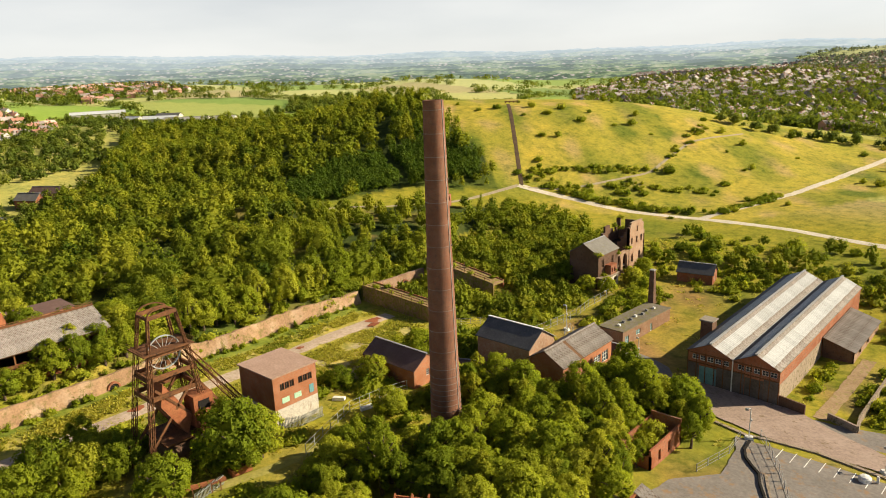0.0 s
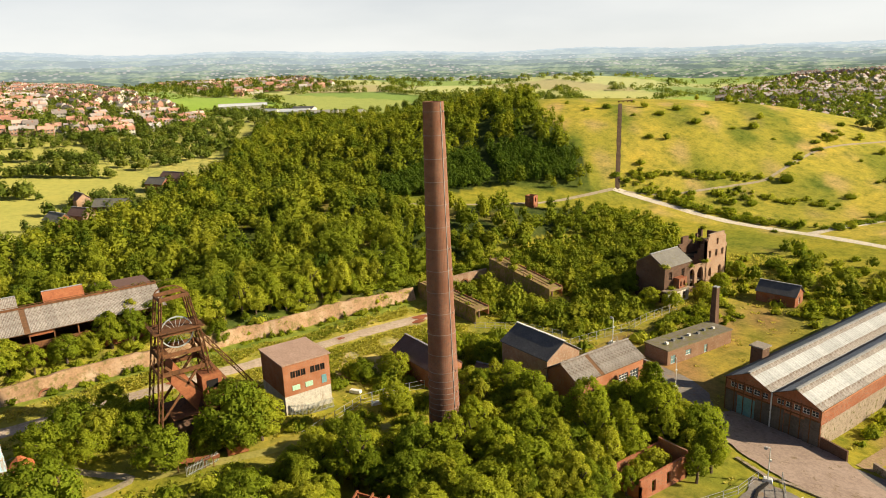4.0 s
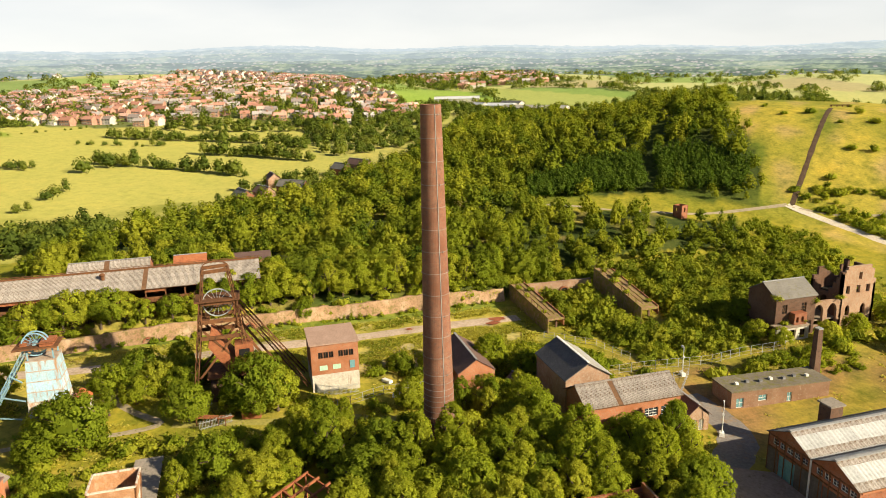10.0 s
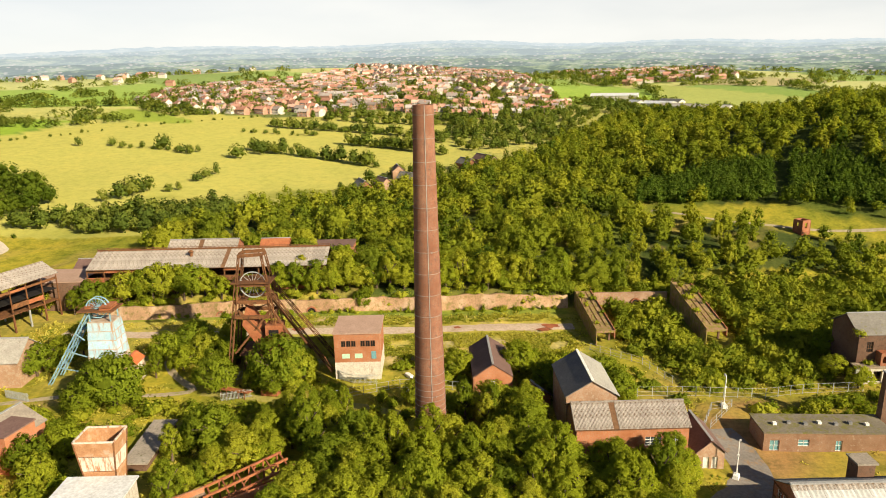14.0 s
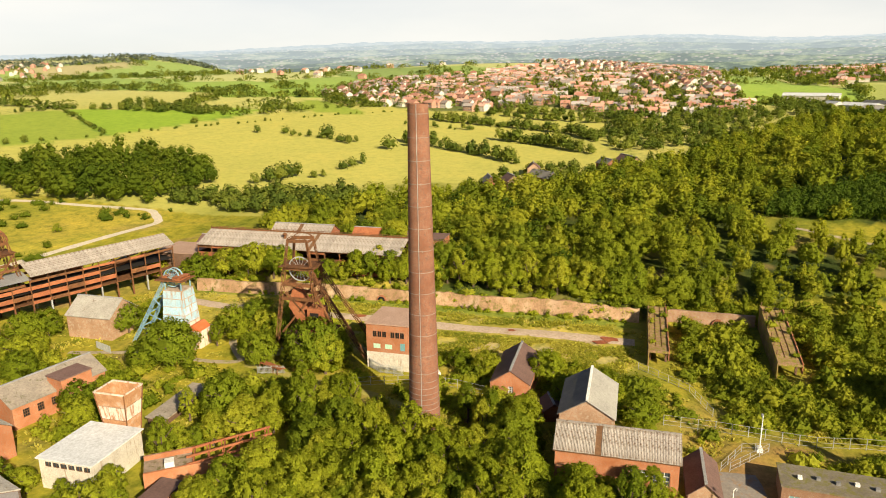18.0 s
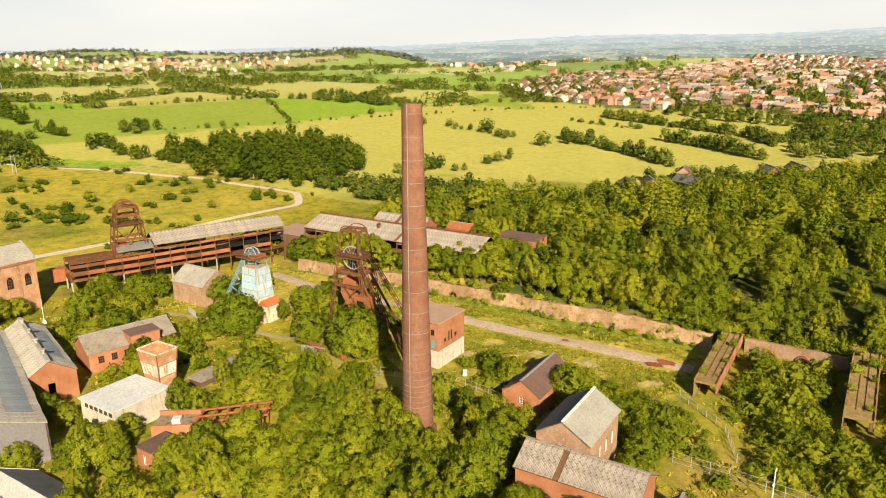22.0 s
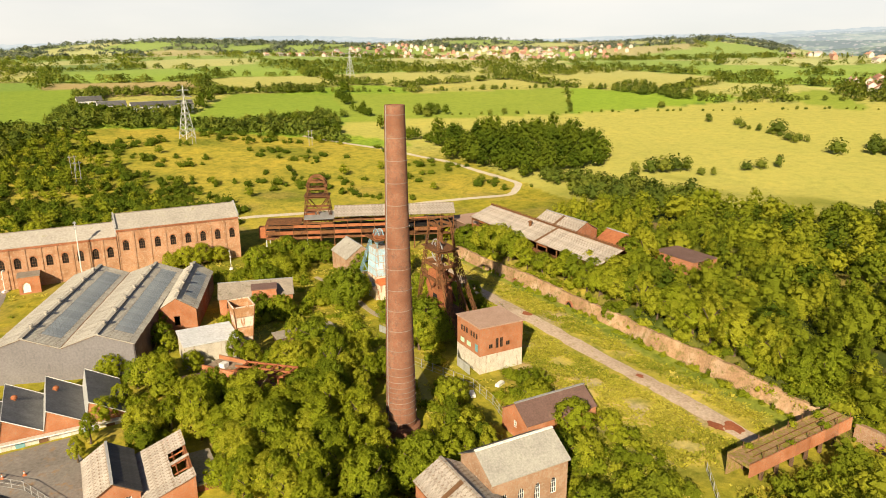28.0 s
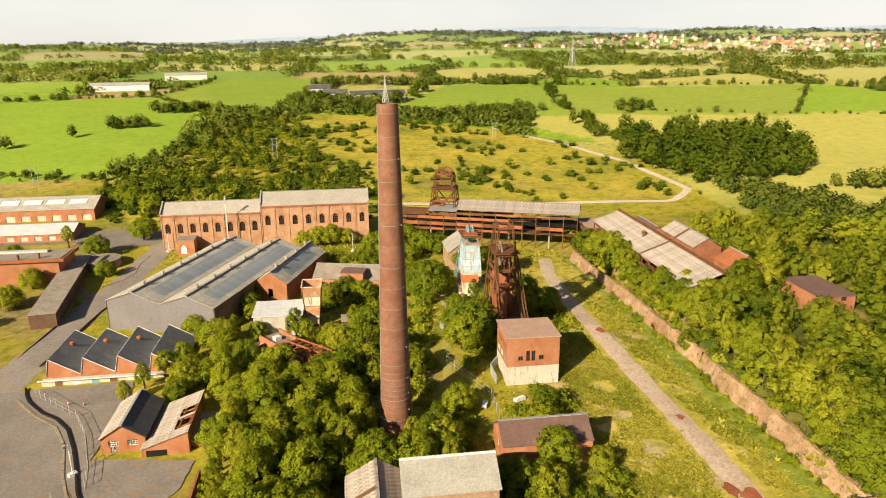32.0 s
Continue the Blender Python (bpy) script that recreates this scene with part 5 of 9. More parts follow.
# ---- north-light workshop: four saw-tooth roofs ----
def saw_tooth():
    th = thing("saw_tooth_workshop", -21.0, 50.5, -1.2, 0, "brick workshop with four dark felted saw-tooth roofs", "building")
    w, e, r, y0, y1 = 7.6, 2.6, 6.6, -8.6, 8.6
    for k in range(4):
        hi = 14.6 - 0.7 - w * k
        lo = hi - w + 0.9
        left = hi + 0.9
        nm = "end_wall"
        for y, t in ((y1, 0.35), (y0, 0.35)):
            pts = [(left, y, -2), (lo, y, -2), (lo, y, e), (hi, y, r), (left, y, e)]
            ys = -t if y > 0 else t
            s = Shape()
            s.poly(pts if y > 0 else pts[::-1])
            back = [(p[0], p[1] + ys, p[2]) for p in pts]
            s.poly(back[::-1] if y > 0 else back)
            for i in range(5):
                s.poly([pts[i], back[i], back[(i + 1) % 5], pts[(i + 1) % 5]])
            part(nm, s, BRICK_OR, th)
        part("roof_slope", Shape().hexa([(hi, y0 - 0.2, r + 0.02), (lo, y0 - 0.2, e + 0.02), (lo, y1 + 0.2, e + 0.02), (hi, y1 + 0.2, r + 0.02)], [(hi, y0 - 0.2, r + 0.2), (lo, y0 - 0.2, e + 0.2), (lo, y1 + 0.2, e + 0.2), (hi, y1 + 0.2, r + 0.2)]), FELT_DARK, th)
        part("north_light", Shape().hexa([(hi, y0 - 0.2, r + 0.21), (left, y0 - 0.2, e), (left, y1 + 0.2, e), (hi, y1 + 0.2, r + 0.21)], [(hi + 0.12, y0 - 0.2, r + 0.21), (left + 0.12, y0 - 0.2, e), (left + 0.12, y1 + 0.2, e), (hi + 0.12, y1 + 0.2, r + 0.21)]), GLAZING_PALE, th)
        part("verge", Shape().beam((hi, y1 + 0.25, r + 0.25), (lo, y1 + 0.25, e + 0.25), 0.16, 0.14), WHITE, th)
        part("verge", Shape().beam((hi, y0 - 0.25, r + 0.25), (lo, y0 - 0.25, e + 0.25), 0.16, 0.14), WHITE, th)
        if k < 3:
            v = part("roof_fan", Shape().tube([(0, 0, 0, 0.3), (0, 0, 0.5, 0.32), (0, 0, 0.6, 0.62), (0, 0, 1.0, 0.62), (0, 0, 1.25, 0.3)], 12), RUST_RED, th, "red rusted roof fan", m=pose(hi - 1.8, -1.5 - 0.6 * k, r - 1.1))
    s = Shape().box(-15.4, 15.5, 8.7, 10.0, -2, 2.1)
    part("front_wall", s, RENDERED, th, "patched white front wall with doors")
    for i in range(7):
        part("door", Shape().box(-13 + 4.0 * i, -11.4 + 4.0 * i, 10.0, 10.08, -0.2, 1.8), (TIMBER, TEAL, WHITE)[i % 3], th)
    part("pipe", Shape().beam((-15, 10.8, 2.4), (16, 10.8, 2.4), 0.2), WHITE, th)


saw_tooth()

# ---- workshop with a stripped roof ----
gabled("gabled_workshop", -31.8, 83.2, 90, 14.4, 8.2, -2.0, 2.0, 4.6, BRICK_OR, ASBESTOS, "orange brick workshop with corrugated and slated roof slopes", "building",
       {"e": [(1.0, 2.9, 2.2, 3.5, False), (4.5, 6.4, 2.2, 3.5, False), (1.3, 2.3, 0.0, 2.1, False)]}, win=WHITE, bars=(4, 3), sheets=1.2, seed=12, roof_n=SLATE)
_t = thing("stripped_workshop", -40.2, 84.6, -2.0, 0, "brick workshop whose roof has lost its sheets over rusty purlins", "ruin")
_s = Shape()
for _p, _q, _r in (((-4.0, 8.2), (4.2, 8.2), 0.4), ((-4.0, -8.4), (4.2, -8.4), 0.4)):
    pass
for _y in (8.0, -8.4):
    _s = Shape().hexa([(4.1, _y, -1), (-4.0, _y, -1), (-4.0, _y + 0.4, -1), (4.1, _y + 0.4, -1)], [(4.1, _y, 2.6), (-4.0, _y, 5.6), (-4.0, _y + 0.4, 5.6), (4.1, _y + 0.4, 2.6)])
    part("gable_wall", _s, BRICK_OR, _t)
part("high_wall", Shape().box(-4.4, -4.0, -8.4, 8.4, -1, 5.6), BRICK_OR, _t)
part("low_wall", Shape().box(4.1, 4.4, -8.4, 8.4, -1, 2.5), BRICK, _t)
# black panel on the solid wall, painted as an unlit opening
part("opening", Shape().box(-0.2, 3.6, 8.41, 8.46, 0.9, 2.3), DARK, _t)
part("pale_door", Shape().box(0.6, 3.4, 8.41, 8.5, -0.2, 0.85), GALV, _t)
sheeted_slope(_t, (-1.2, -8.7, 5.75 - 1.05), (-1.2, 8.7, 5.75 - 1.05), (5.9, 0, -2.1), ASBESTOS, 1.0, rnd=random.Random(3), missing=())
sheeted_slope(_t, (-4.5, -8.7, 5.85), (-4.5, 8.7, 5.85), (3.3, 0, -1.18), ASBESTOS, 1.0, rnd=random.Random(4), missing=(6, 7, 8, 10, 11, 12, 13))
for _i in range(4):
    part("purlin", Shape().beam((-4.0 + 2 * _i, -8, 5.55 - 0.73 * _i), (-4.0 + 2 * _i, 8, 5.55 - 0.73 * _i), 0.2, 0.25), RUST_RED, _t)
for _i in range(6):
    part("rafter", Shape().beam((-4.0, -7.5 + 3.0 * _i, 5.4), (4.1, -7.5 + 3.0 * _i, 2.5), 0.16, 0.25), RUST_RED, _t)
flat_block("broken_annexe", -46.8, 86.0, 0, 4.0, 11.0, -2.0, 0.6, BRICK, FELT, "low brick annexe of the stripped workshop", "building", tilt=0.0)

# ---- red workshop, hopper, white store, hut ----
gabled("red_workshop", -76.6, 8.4, -14.5, 20.5, 10.4, 1.0, 6.0, 8.9, BRICK_OR, FELT, "red brick workshop with a grey pitched roof", "building", {"n": row_of(3, 2.0, 3.0, 1.4, 2.0, 3.8)}, win=TIMBER, glass=DARK)
_t = thing("brick_penthouse", -77.6, 13.8, 1.0, -14.5, "square brick box rising through the workshop roof", "building")
part("wall", Shape().box(-3.4, 3.4, -2.4, 2.6, -2, 7.6), BRICK_OR, _t)
part("roof", Shape().box(-3.6, 3.6, -2.6, 2.8, 7.6, 7.85), SLATE_BROWN, _t)
HOPPER_RUST = worn("flaking white over orange rust", (0.46, 0.25, 0.13), (0.33, 0.15, 0.07), (0.62, 0.54, 0.46), 0.7, 4, 0.8)
_t = thing("hopper", -66.2, 36.3, 1.0, 0, "tall tapering steel hopper in flaking white paint over rust", "hopper")
for _k, (_a, _b) in enumerate((((-1, -1), (1, -1)), ((1, -1), (1, 1)), ((1, 1), (-1, 1)), ((-1, 1), (-1, -1)))):
    _lo, _hi, _zl, _zh = (1.6, 2.2), (2.6, 3.3), 1.0, 12.0
    for _i in range(4):
        f0, f1 = _i / 4, (_i + 1) / 4 - 0.012
        def _at(c, f):
            return (c[0] * (_lo[0] + (_hi[0] - _lo[0]) * f), c[1] * (_lo[1] + (_hi[1] - _lo[1]) * f), _zl + (_zh - _zl) * f)
        q = [_at(_a, f0), _at(_b, f0), _at(_b, f1), _at(_a, f1)]
        part("side_plate", Shape().hexa(q, [(x * 0.96, y * 0.96, z) for x, y, z in q]), (WHITE_RUST, HOPPER_RUST, WHITE_RUST, HOPPER_RUST)[_i], _t)
    part("corner_angle", Shape().beam(_at(_a, 0), _at(_a, 1), 0.22), RUST, _t)
    part("rim", Shape().beam(_at(_a, 1.0), _at(_b, 1.0), 0.25), WHITE_RUST, _t)
    part("leg", Shape().beam((_a[0] * 1.6, _a[1] * 2.2, -1), (_a[0] * 1.6, _a[1] * 2.2, 1.0), 0.3), RUST, _t)
part("bottom", Shape().box(-1.5, 1.5, -2.1, 2.1, 6.0, 6.1), RUST_RED, _t)
flat_block("white_store", -57.3, 37.0, 0, 12.4, 11.0, 0.4, 6.5, RENDERED, WHITE_ROOF, "white flat-roofed store with a band of windows", "building", {"e": row_of(6, 0.8, 1.6, 1.4, 4.6, 5.6), "n": []}, win=TIMBER, bars=(2, 1), over=0.35)
flat_block("brick_hut", -50.8, 56.1, 0, 5.8, 4.0, 0.0, 4.3, BRICK_OR, SLATE_BROWN, "small orange brick hut with a flat brown roof", "building", {"e": [(1.2, 2.0, 1.2, 3.2, False)], "n": [(2.0, 2.9, 0.2, 2.4, False)]}, win=WHITE)
_t = thing("dark_roof_slab", -81.5, 37.4, 0.6, 0, "long flat dark grey roof slab sunk in bushes", "roof")
part("roof", Shape().hexa([(-8.2, -2.4, 2.2), (8.0, -2.2, 2.2), (8.0, 2.6, 2.2), (-8.2, 2.4, 2.2)], [(-8.2, -2.4, 2.5), (8.0, -2.2, 2.5), (8.0, 2.6, 2.5), (-8.2, 2.4, 2.5)]), FELT, _t)
part("wall", Shape().box(-7.9, 7.7, -1.9, 2.1, -2, 2.2), BRICK_DARK, _t)

# ---- rusted open frame of a collapsed building ----
_t = thing("collapsed_frame", -62.3, 57.6, 0.2, 126.5, "collapsed brick building with a rusty open steel frame", "ruin")
part("wall", Shape().box(-11, 8, -3.0, -2.6, -1, 4.6), BRICK_OR, _t)
part("wall", Shape().box(-11, -3, 2.6, 3.0, -1, 4.8), BRICK_OR, _t)
part("deck", Shape().box(-11, -3, -2.59, 2.59, 3.6, 3.9), CONCRETE, _t)
part("rubble_floor", Shape().box(-3, 10, -2.59, 2.6, 0.6, 1.0), BRICK_DARK, _t)
part("tank", Shape().box(-7.6, -6.0, -1.2, 0.4, 3.9, 4.9), WHITE, _t, "white tank")
for _i in range(6):
    _x = -3 + 2.6 * _i
    _h = 4.2 + 0.2 * _i
    part("post", Shape().beam((_x, -2.3, -1), (_x, -2.3, _h), 0.25), RUST_RED, _t)
    part("post", Shape().beam((_x, 3.0, -1), (_x, 3.0, _h + 0.2), 0.25), RUST_RED, _t)
    part("cross_beam", Shape().beam((_x, -2.6, _h), (_x + 0.6, 3.3, _h + 0.2), 0.25, 0.35), RUST_RED, _t)
for _y in (-2.3, 0.3, 3.0):
    part("long_beam", Shape().beam((-4, _y, 4.4), (11.0, _y + 0.5, 5.5), 0.28, 0.4), RUST_RED, _t)
part("brace", Shape().beam((-1, -2.3, 2.4), (6, 3, 4.8), 0.2), RUST_RED, _t)
part("fallen_beam", Shape().beam((-2, 2.5, 1.2), (7, -2.0, 4.4), 0.24), RUST_RED, _t)
part("fallen_beam", Shape().beam((2, -2.5, 1.0), (10, 2.0, 4.8), 0.24), RUST_RED, _t)

# ---- engine house: long brick hall with arched windows ----
def arched_hall(name, x0, x1, yb, yf, z0, e, r, n, label):
    L, W = x1 - x0, yf - yb
    step = L / n
    hs = [(step * i + step / 2 - 0.95, step * i + step / 2 + 0.95, 8.2 if e > 15 else 6.2, 11.8 if e > 15 else 9.8, True) for i in range(n)]
    th = gabled(name, (x0 + x1) / 2, (yb + yf) / 2, 0, L, W, z0, e, r, BRICK_HALL, HALL_ROOF, label, "building",
                {"n": hs, "w": [(W / 2 - 2.0, W / 2 - 0.4, 8.0, 11.2, True)], "e": []}, over=0.1, thick=0.6, ridge_mat=FELT, win=TIMBER, glass=DARK, bars=(3, 4), roof_label="pale grey sheet roof with moss")
    for i in range(n + 1):
        x = L / 2 - step * i
        part("pilaster", Shape().box(max(-L / 2, x - 0.35), min(L / 2, x + 0.35), W / 2 + 0.003, W / 2 + 0.2, -3, e - z0 - 0.7), BRICK_HALL, th)
    part("cornice", Shape().box(-L / 2, L / 2, W / 2 + 0.004, W / 2 + 0.3, e - z0 - 0.7, e - z0 - 0.2), BRICK, th)
    for i in range(n):
        u = L / 2 - (step * i + step / 2)
        zt = hs[i][3]
        s = Shape()
        for k in range(7):
            a0, a1 = math.pi * k / 7, math.pi * (k + 0.93) / 7
            q = [(u + 0.97 * math.cos(a), 0, zt - 0.95 + 0.97 * math.sin(a)) for a in (a0, a1)] + [(u + 1.3 * math.cos(a), 0, zt - 0.95 + 1.3 * math.sin(a)) for a in (a1, a0)]
            s.hexa([(x, W / 2 + 0.003, z) for x, _, z in q], [(x, W / 2 + 0.09, z) for x, _, z in q])
        part("arch_ring", s, BRICK_OR, th)
    for x in (-L / 2, L / 2):
        s = Shape().beam((x, -W / 2 - 0.2, e - z0 + 0.55), (x, 0, r - z0 + 0.5), 0.5, 0.5).beam((x, 0, r - z0 + 0.5), (x, W / 2 + 0.2, e - z0 + 0.55), 0.5, 0.5)
        part("coping", s, LEAD, th)
    return th


arched_hall("engine_house", -84.3, -44.2, -57.5, -44.8, 1.0, 16.6, 20.6, 8, "tall red and buff brick engine house with arched windows")
arched_hall("engine_house", -44.0, -8.2, -58.0, -44.9, 1.2, 14.4, 17.8, 8, "lower brick engine hall with arched windows and mossy roof")
flat_block("brick_lobby", -17.5, -41.6, 0, 6.0, 5.6, 1.0, 6.2, BRICK_OR, FELT, "small brick lobby with white door against the engine hall", "building", {"n": [(1.0, 3.2, 0.2, 3.4, True)]}, win=WHITE, glass=WHITE)

# ---- small gabled building by the blue headframe ----
gabled("pale_roofed_house", -114.3, -9.3, 90, 13.6, 10.6, 1.6, 8.0, 11.7, BRICK_PALE, SHEET, "brick winding house with a pale sheeted roof, sunk in bushes", "building", {"w": [(3, 4.2, 2, 5, False), (6, 7.2, 2, 5, False)]})

# ---- screens: long raised rusty hall on steel legs ----
def screens():
    a, b = Vector((-95.5, -48.5, 0)), Vector((-160.0, -23.0, 0))
    L = (b - a).length
    ang = math.degrees(math.atan2(b.y - a.y, b.x - a.x))
    th = thing("screens_building", a.x, a.y, 1.6, ang, "long derelict screening hall of rusted steel raised on legs", "building")
    # local x runs along the hall, +y away from the yard behind
    W = 5.2
    for i in range(15):
        x = L * i / 14
        for y in (-W, W):
            part("leg", Shape().beam((x, y, -2), (x, y, 5.2), 0.4), RUST if i % 3 else GALV, th)
        part("bent", Shape().beam((x, -W, 5.0), (x, W, 5.0), 0.4, 0.5), RUST, th)
        for y in (-W, W):
            part("stanchion", Shape().beam((x, y, 5.2), (x, y, 12.8 if x > 23 else 10.8), 0.28), RUST, th)
    rn = random.Random(11)
    for y in (-W, W):
        for j, (z, h) in enumerate(((5.6, 0.9), (7.6, 1.3), (9.9, 1.1), (11.9, 0.7))):
            for i in range(14):
                if z > 11 and i < 5 or rn.random() < 0.1:
                    continue
                x0, x1 = L * i / 14, L * (i + 1) / 14
                if i > 8 and j in (0, 2):
                    continue
                part("cladding_panel", Shape().box(x0 + 0.2, x1 - 0.1, y - 0.1, y + 0.1, z - h / 2, z + h / 2 * rn.uniform(0.8, 1.1)), RUST_RED if rn.random() < 0.45 else RUST, th)
    part("floor_deck", Shape().box(0, L, -W, W, 5.3, 5.5), RUST, th)
    part("inner_floor", Shape().box(0, L, -W + 0.3, W - 0.3, 8.6, 8.75), DARK, th)
    part("conveyor", Shape().beam((26, 1.0, 6.4), (L - 3, -1.0, 11.2), 2.2, 0.6), RUST, th)
    part("long_beam", Shape().beam((26, W + 0.5, 5.0), (L, W + 0.5, 6.6), 0.5, 0.9).beam((30, W + 0.7, 6.8), (L - 6, W + 0.7, 10.0), 0.4, 0.5), GALV, th, "pale steel gantry girder")
    # roofs
    for x0, x1, e, r, mat in ((0, 13, 10.8, 11.4, RUST), (14, 25, 12.4, 14.0, FELT_DARK), (25, L + 0.6, 13.2, 16.2, ASBESTOS)):
        for s in (-1, 1):
            if mat is ASBESTOS:
                part("roof_deck", Shape().hexa([(x0, 0, r), (x1, 0, r), (x1, s * (W + 0.6), e), (x0, s * (W + 0.6), e)], [(x0, 0, r + 0.1), (x1, 0, r + 0.1), (x1, s * (W + 0.6), e + 0.1), (x0, s * (W + 0.6), e + 0.1)]), TIMBER, th)
                sheeted_slope(th, (x0, 0, r + 0.13), (x1, 0, r + 0.13), (0, s * (W + 0.7), e - r), mat, 1.3, rnd=random.Random(6), missing=(5, 6, 19) if s > 0 else ())
            else:
                part("roof_slope", Shape().hexa([(x0, 0, r), (x1, 0, r), (x1, s * (W + 0.4), e), (x0, s * (W + 0.4), e)], [(x0, 0, r + 0.14), (x1, 0, r + 0.14), (x1, s * (W + 0.4), e + 0.14), (x0, s * (W + 0.4), e + 0.14)]), mat, th)
    for i in range(7):
        x = 27 + 6 * i
        part("brace", Shape().beam((x, W + 0.05, 5.4), (x + 4.6, W + 0.05, 12.6), 0.2), RUST, th)
    part("lean_gallery", Shape().box(-4, 14, W + 0.2, W + 3.4, 3.2, 7.4), RUST_RED, th)
    part("hanging_chute", Shape().hexa([(15, W, 0), (17, W, 0), (17, W + 1.6, 0), (15, W + 1.6, 0)], [(17, W - 2, 5.2), (20, W - 2, 5.2), (20, W, 5.2), (17, W, 5.2)]), GALV, th, "pale crooked chute")


screens()

# ---- long corrugated hall above the wall ----
def long_hall():
    th = thing("corrugated_hall", -169.5, 24.5, 5.6, 90, "long derelict hall with a pale corrugated roof and rusty open sides", "building")
    L, e, r, f = 35.5, 9.0, 12.2, 7.6
    for i in range(15):
        x = -L + 2 * L * i / 14
        for y in (-f, 5.0):
            part("stanchion", Shape().beam((x, y, -4), (x, y, e), 0.3), RUST, th)
    rn = random.Random(21)
    for i in range(14):
        x0, x1 = -L + 2 * L * i / 14, -L + 2 * L * (i + 1) / 14
        for z, h in ((2.2, 1.3), (5.6, 1.5), (8.2, 0.8)):
            if rn.random() < 0.8:
                part("cladding_panel", Shape().box(x0 + 0.15, x1 - 0.15, -f - 0.1, -f + 0.1, z - h / 2, z + h / 2), RUST_RED if rn.random() < 0.5 else RUST, th)
    part("floor_deck", Shape().box(-L, L, -f + 0.1, 5, 3.6, 3.8), RUST, th)
    part("back_wall", Shape().box(-L, L, 4.9, 5.1, -2, e), RUST, th)
    part("roof_deck", Shape().hexa([(-L, 0.8, r), (L, 0.8, r), (L, -f - 0.8, e - 0.2), (-L, -f - 0.8, e - 0.2)], [(-L, 0.8, r + 0.1), (L, 0.8, r + 0.1), (L, -f - 0.8, e - 0.1), (-L, -f - 0.8, e - 0.1)]), TIMBER, th)
    sheeted_slope(th, (-L, 0.8, r + 0.13), (L, 0.8, r + 0.13), (0, -f - 1.6, e - r - 0.2), ASBESTOS, 1.2, rnd=rn, missing=(33,))
    part("roof_slope", Shape().hexa([(-L, 0.8, r), (L, 0.8, r), (L, 5.3, e), (-L, 5.3, e)], [(-L, 0.8, r + 0.12), (L, 0.8, r + 0.12), (L, 5.3, e + 0.12), (-L, 5.3, e + 0.12)]), RUST, th)
    part("ridge_rail", Shape().beam((-L, 0.9, r + 0.9), (L, 0.9, r + 0.9), 0.12).beam((-L, 0.9, r + 0.35), (L, 0.9, r + 0.35), 0.6, 0.4), RUST, th)
    for i in range(24):
        x = -L + 2 * L * i / 23
        part("rail_post", Shape().beam((x, 0.9, r + 0.3), (x, 0.9, r + 1.0), 0.1), RUST, th)
    part("roof_cowl", Shape().tube([(0, 0, 0, 0.5), (0, 0, 1.2, 0.5), (0, 0, 1.5, 0.9), (0, 0, 2.0, 0.3)], 10), RUST, th, m=pose(-6, -2.5, r - 1.3))
    gabled("rear_hall", -182.5, 18.0, 90, 22, 9, 6.0, 15.4, 18.0, BRICK, ASBESTOS, "second corrugated hall rising behind the first", "building", over=0.2, sheets=1.4, missing=((7,), ()))
    gabled("rear_hall", -186.0, 40.0, 90, 9, 9, 6.0, 14.0, 17.0, BRICK_OR, RUST_RED, "brick gable with red roof behind the hall", "building")
    flat_block("terrace_store", -200.0, 56.0, 0, 10, 16, 6.4, 11.4, BRICK_OR, SLATE_BROWN, "flat-roofed orange brick store standing in the wood", "building", {"n": row_of(2, 2, 4, 1.6, 3.8, 5.0)}, win=TIMBER, glass=DARK)
    gabled("dark_roofed_house", -184.0, -16.0, 90, 16, 10, 5.0, 9.5, 12.0, BRICK, SLATE_BROWN, "brick house with brown roof at the end of the hall", "building")
    flat_block("terrace_shed", -168.0, -20.5, 0, 14, 15, 4.0, 11.0, BRICK_DARK, FELT_PINK, "flat pinkish roof of a low shed behind the screens", "building")


long_hall()

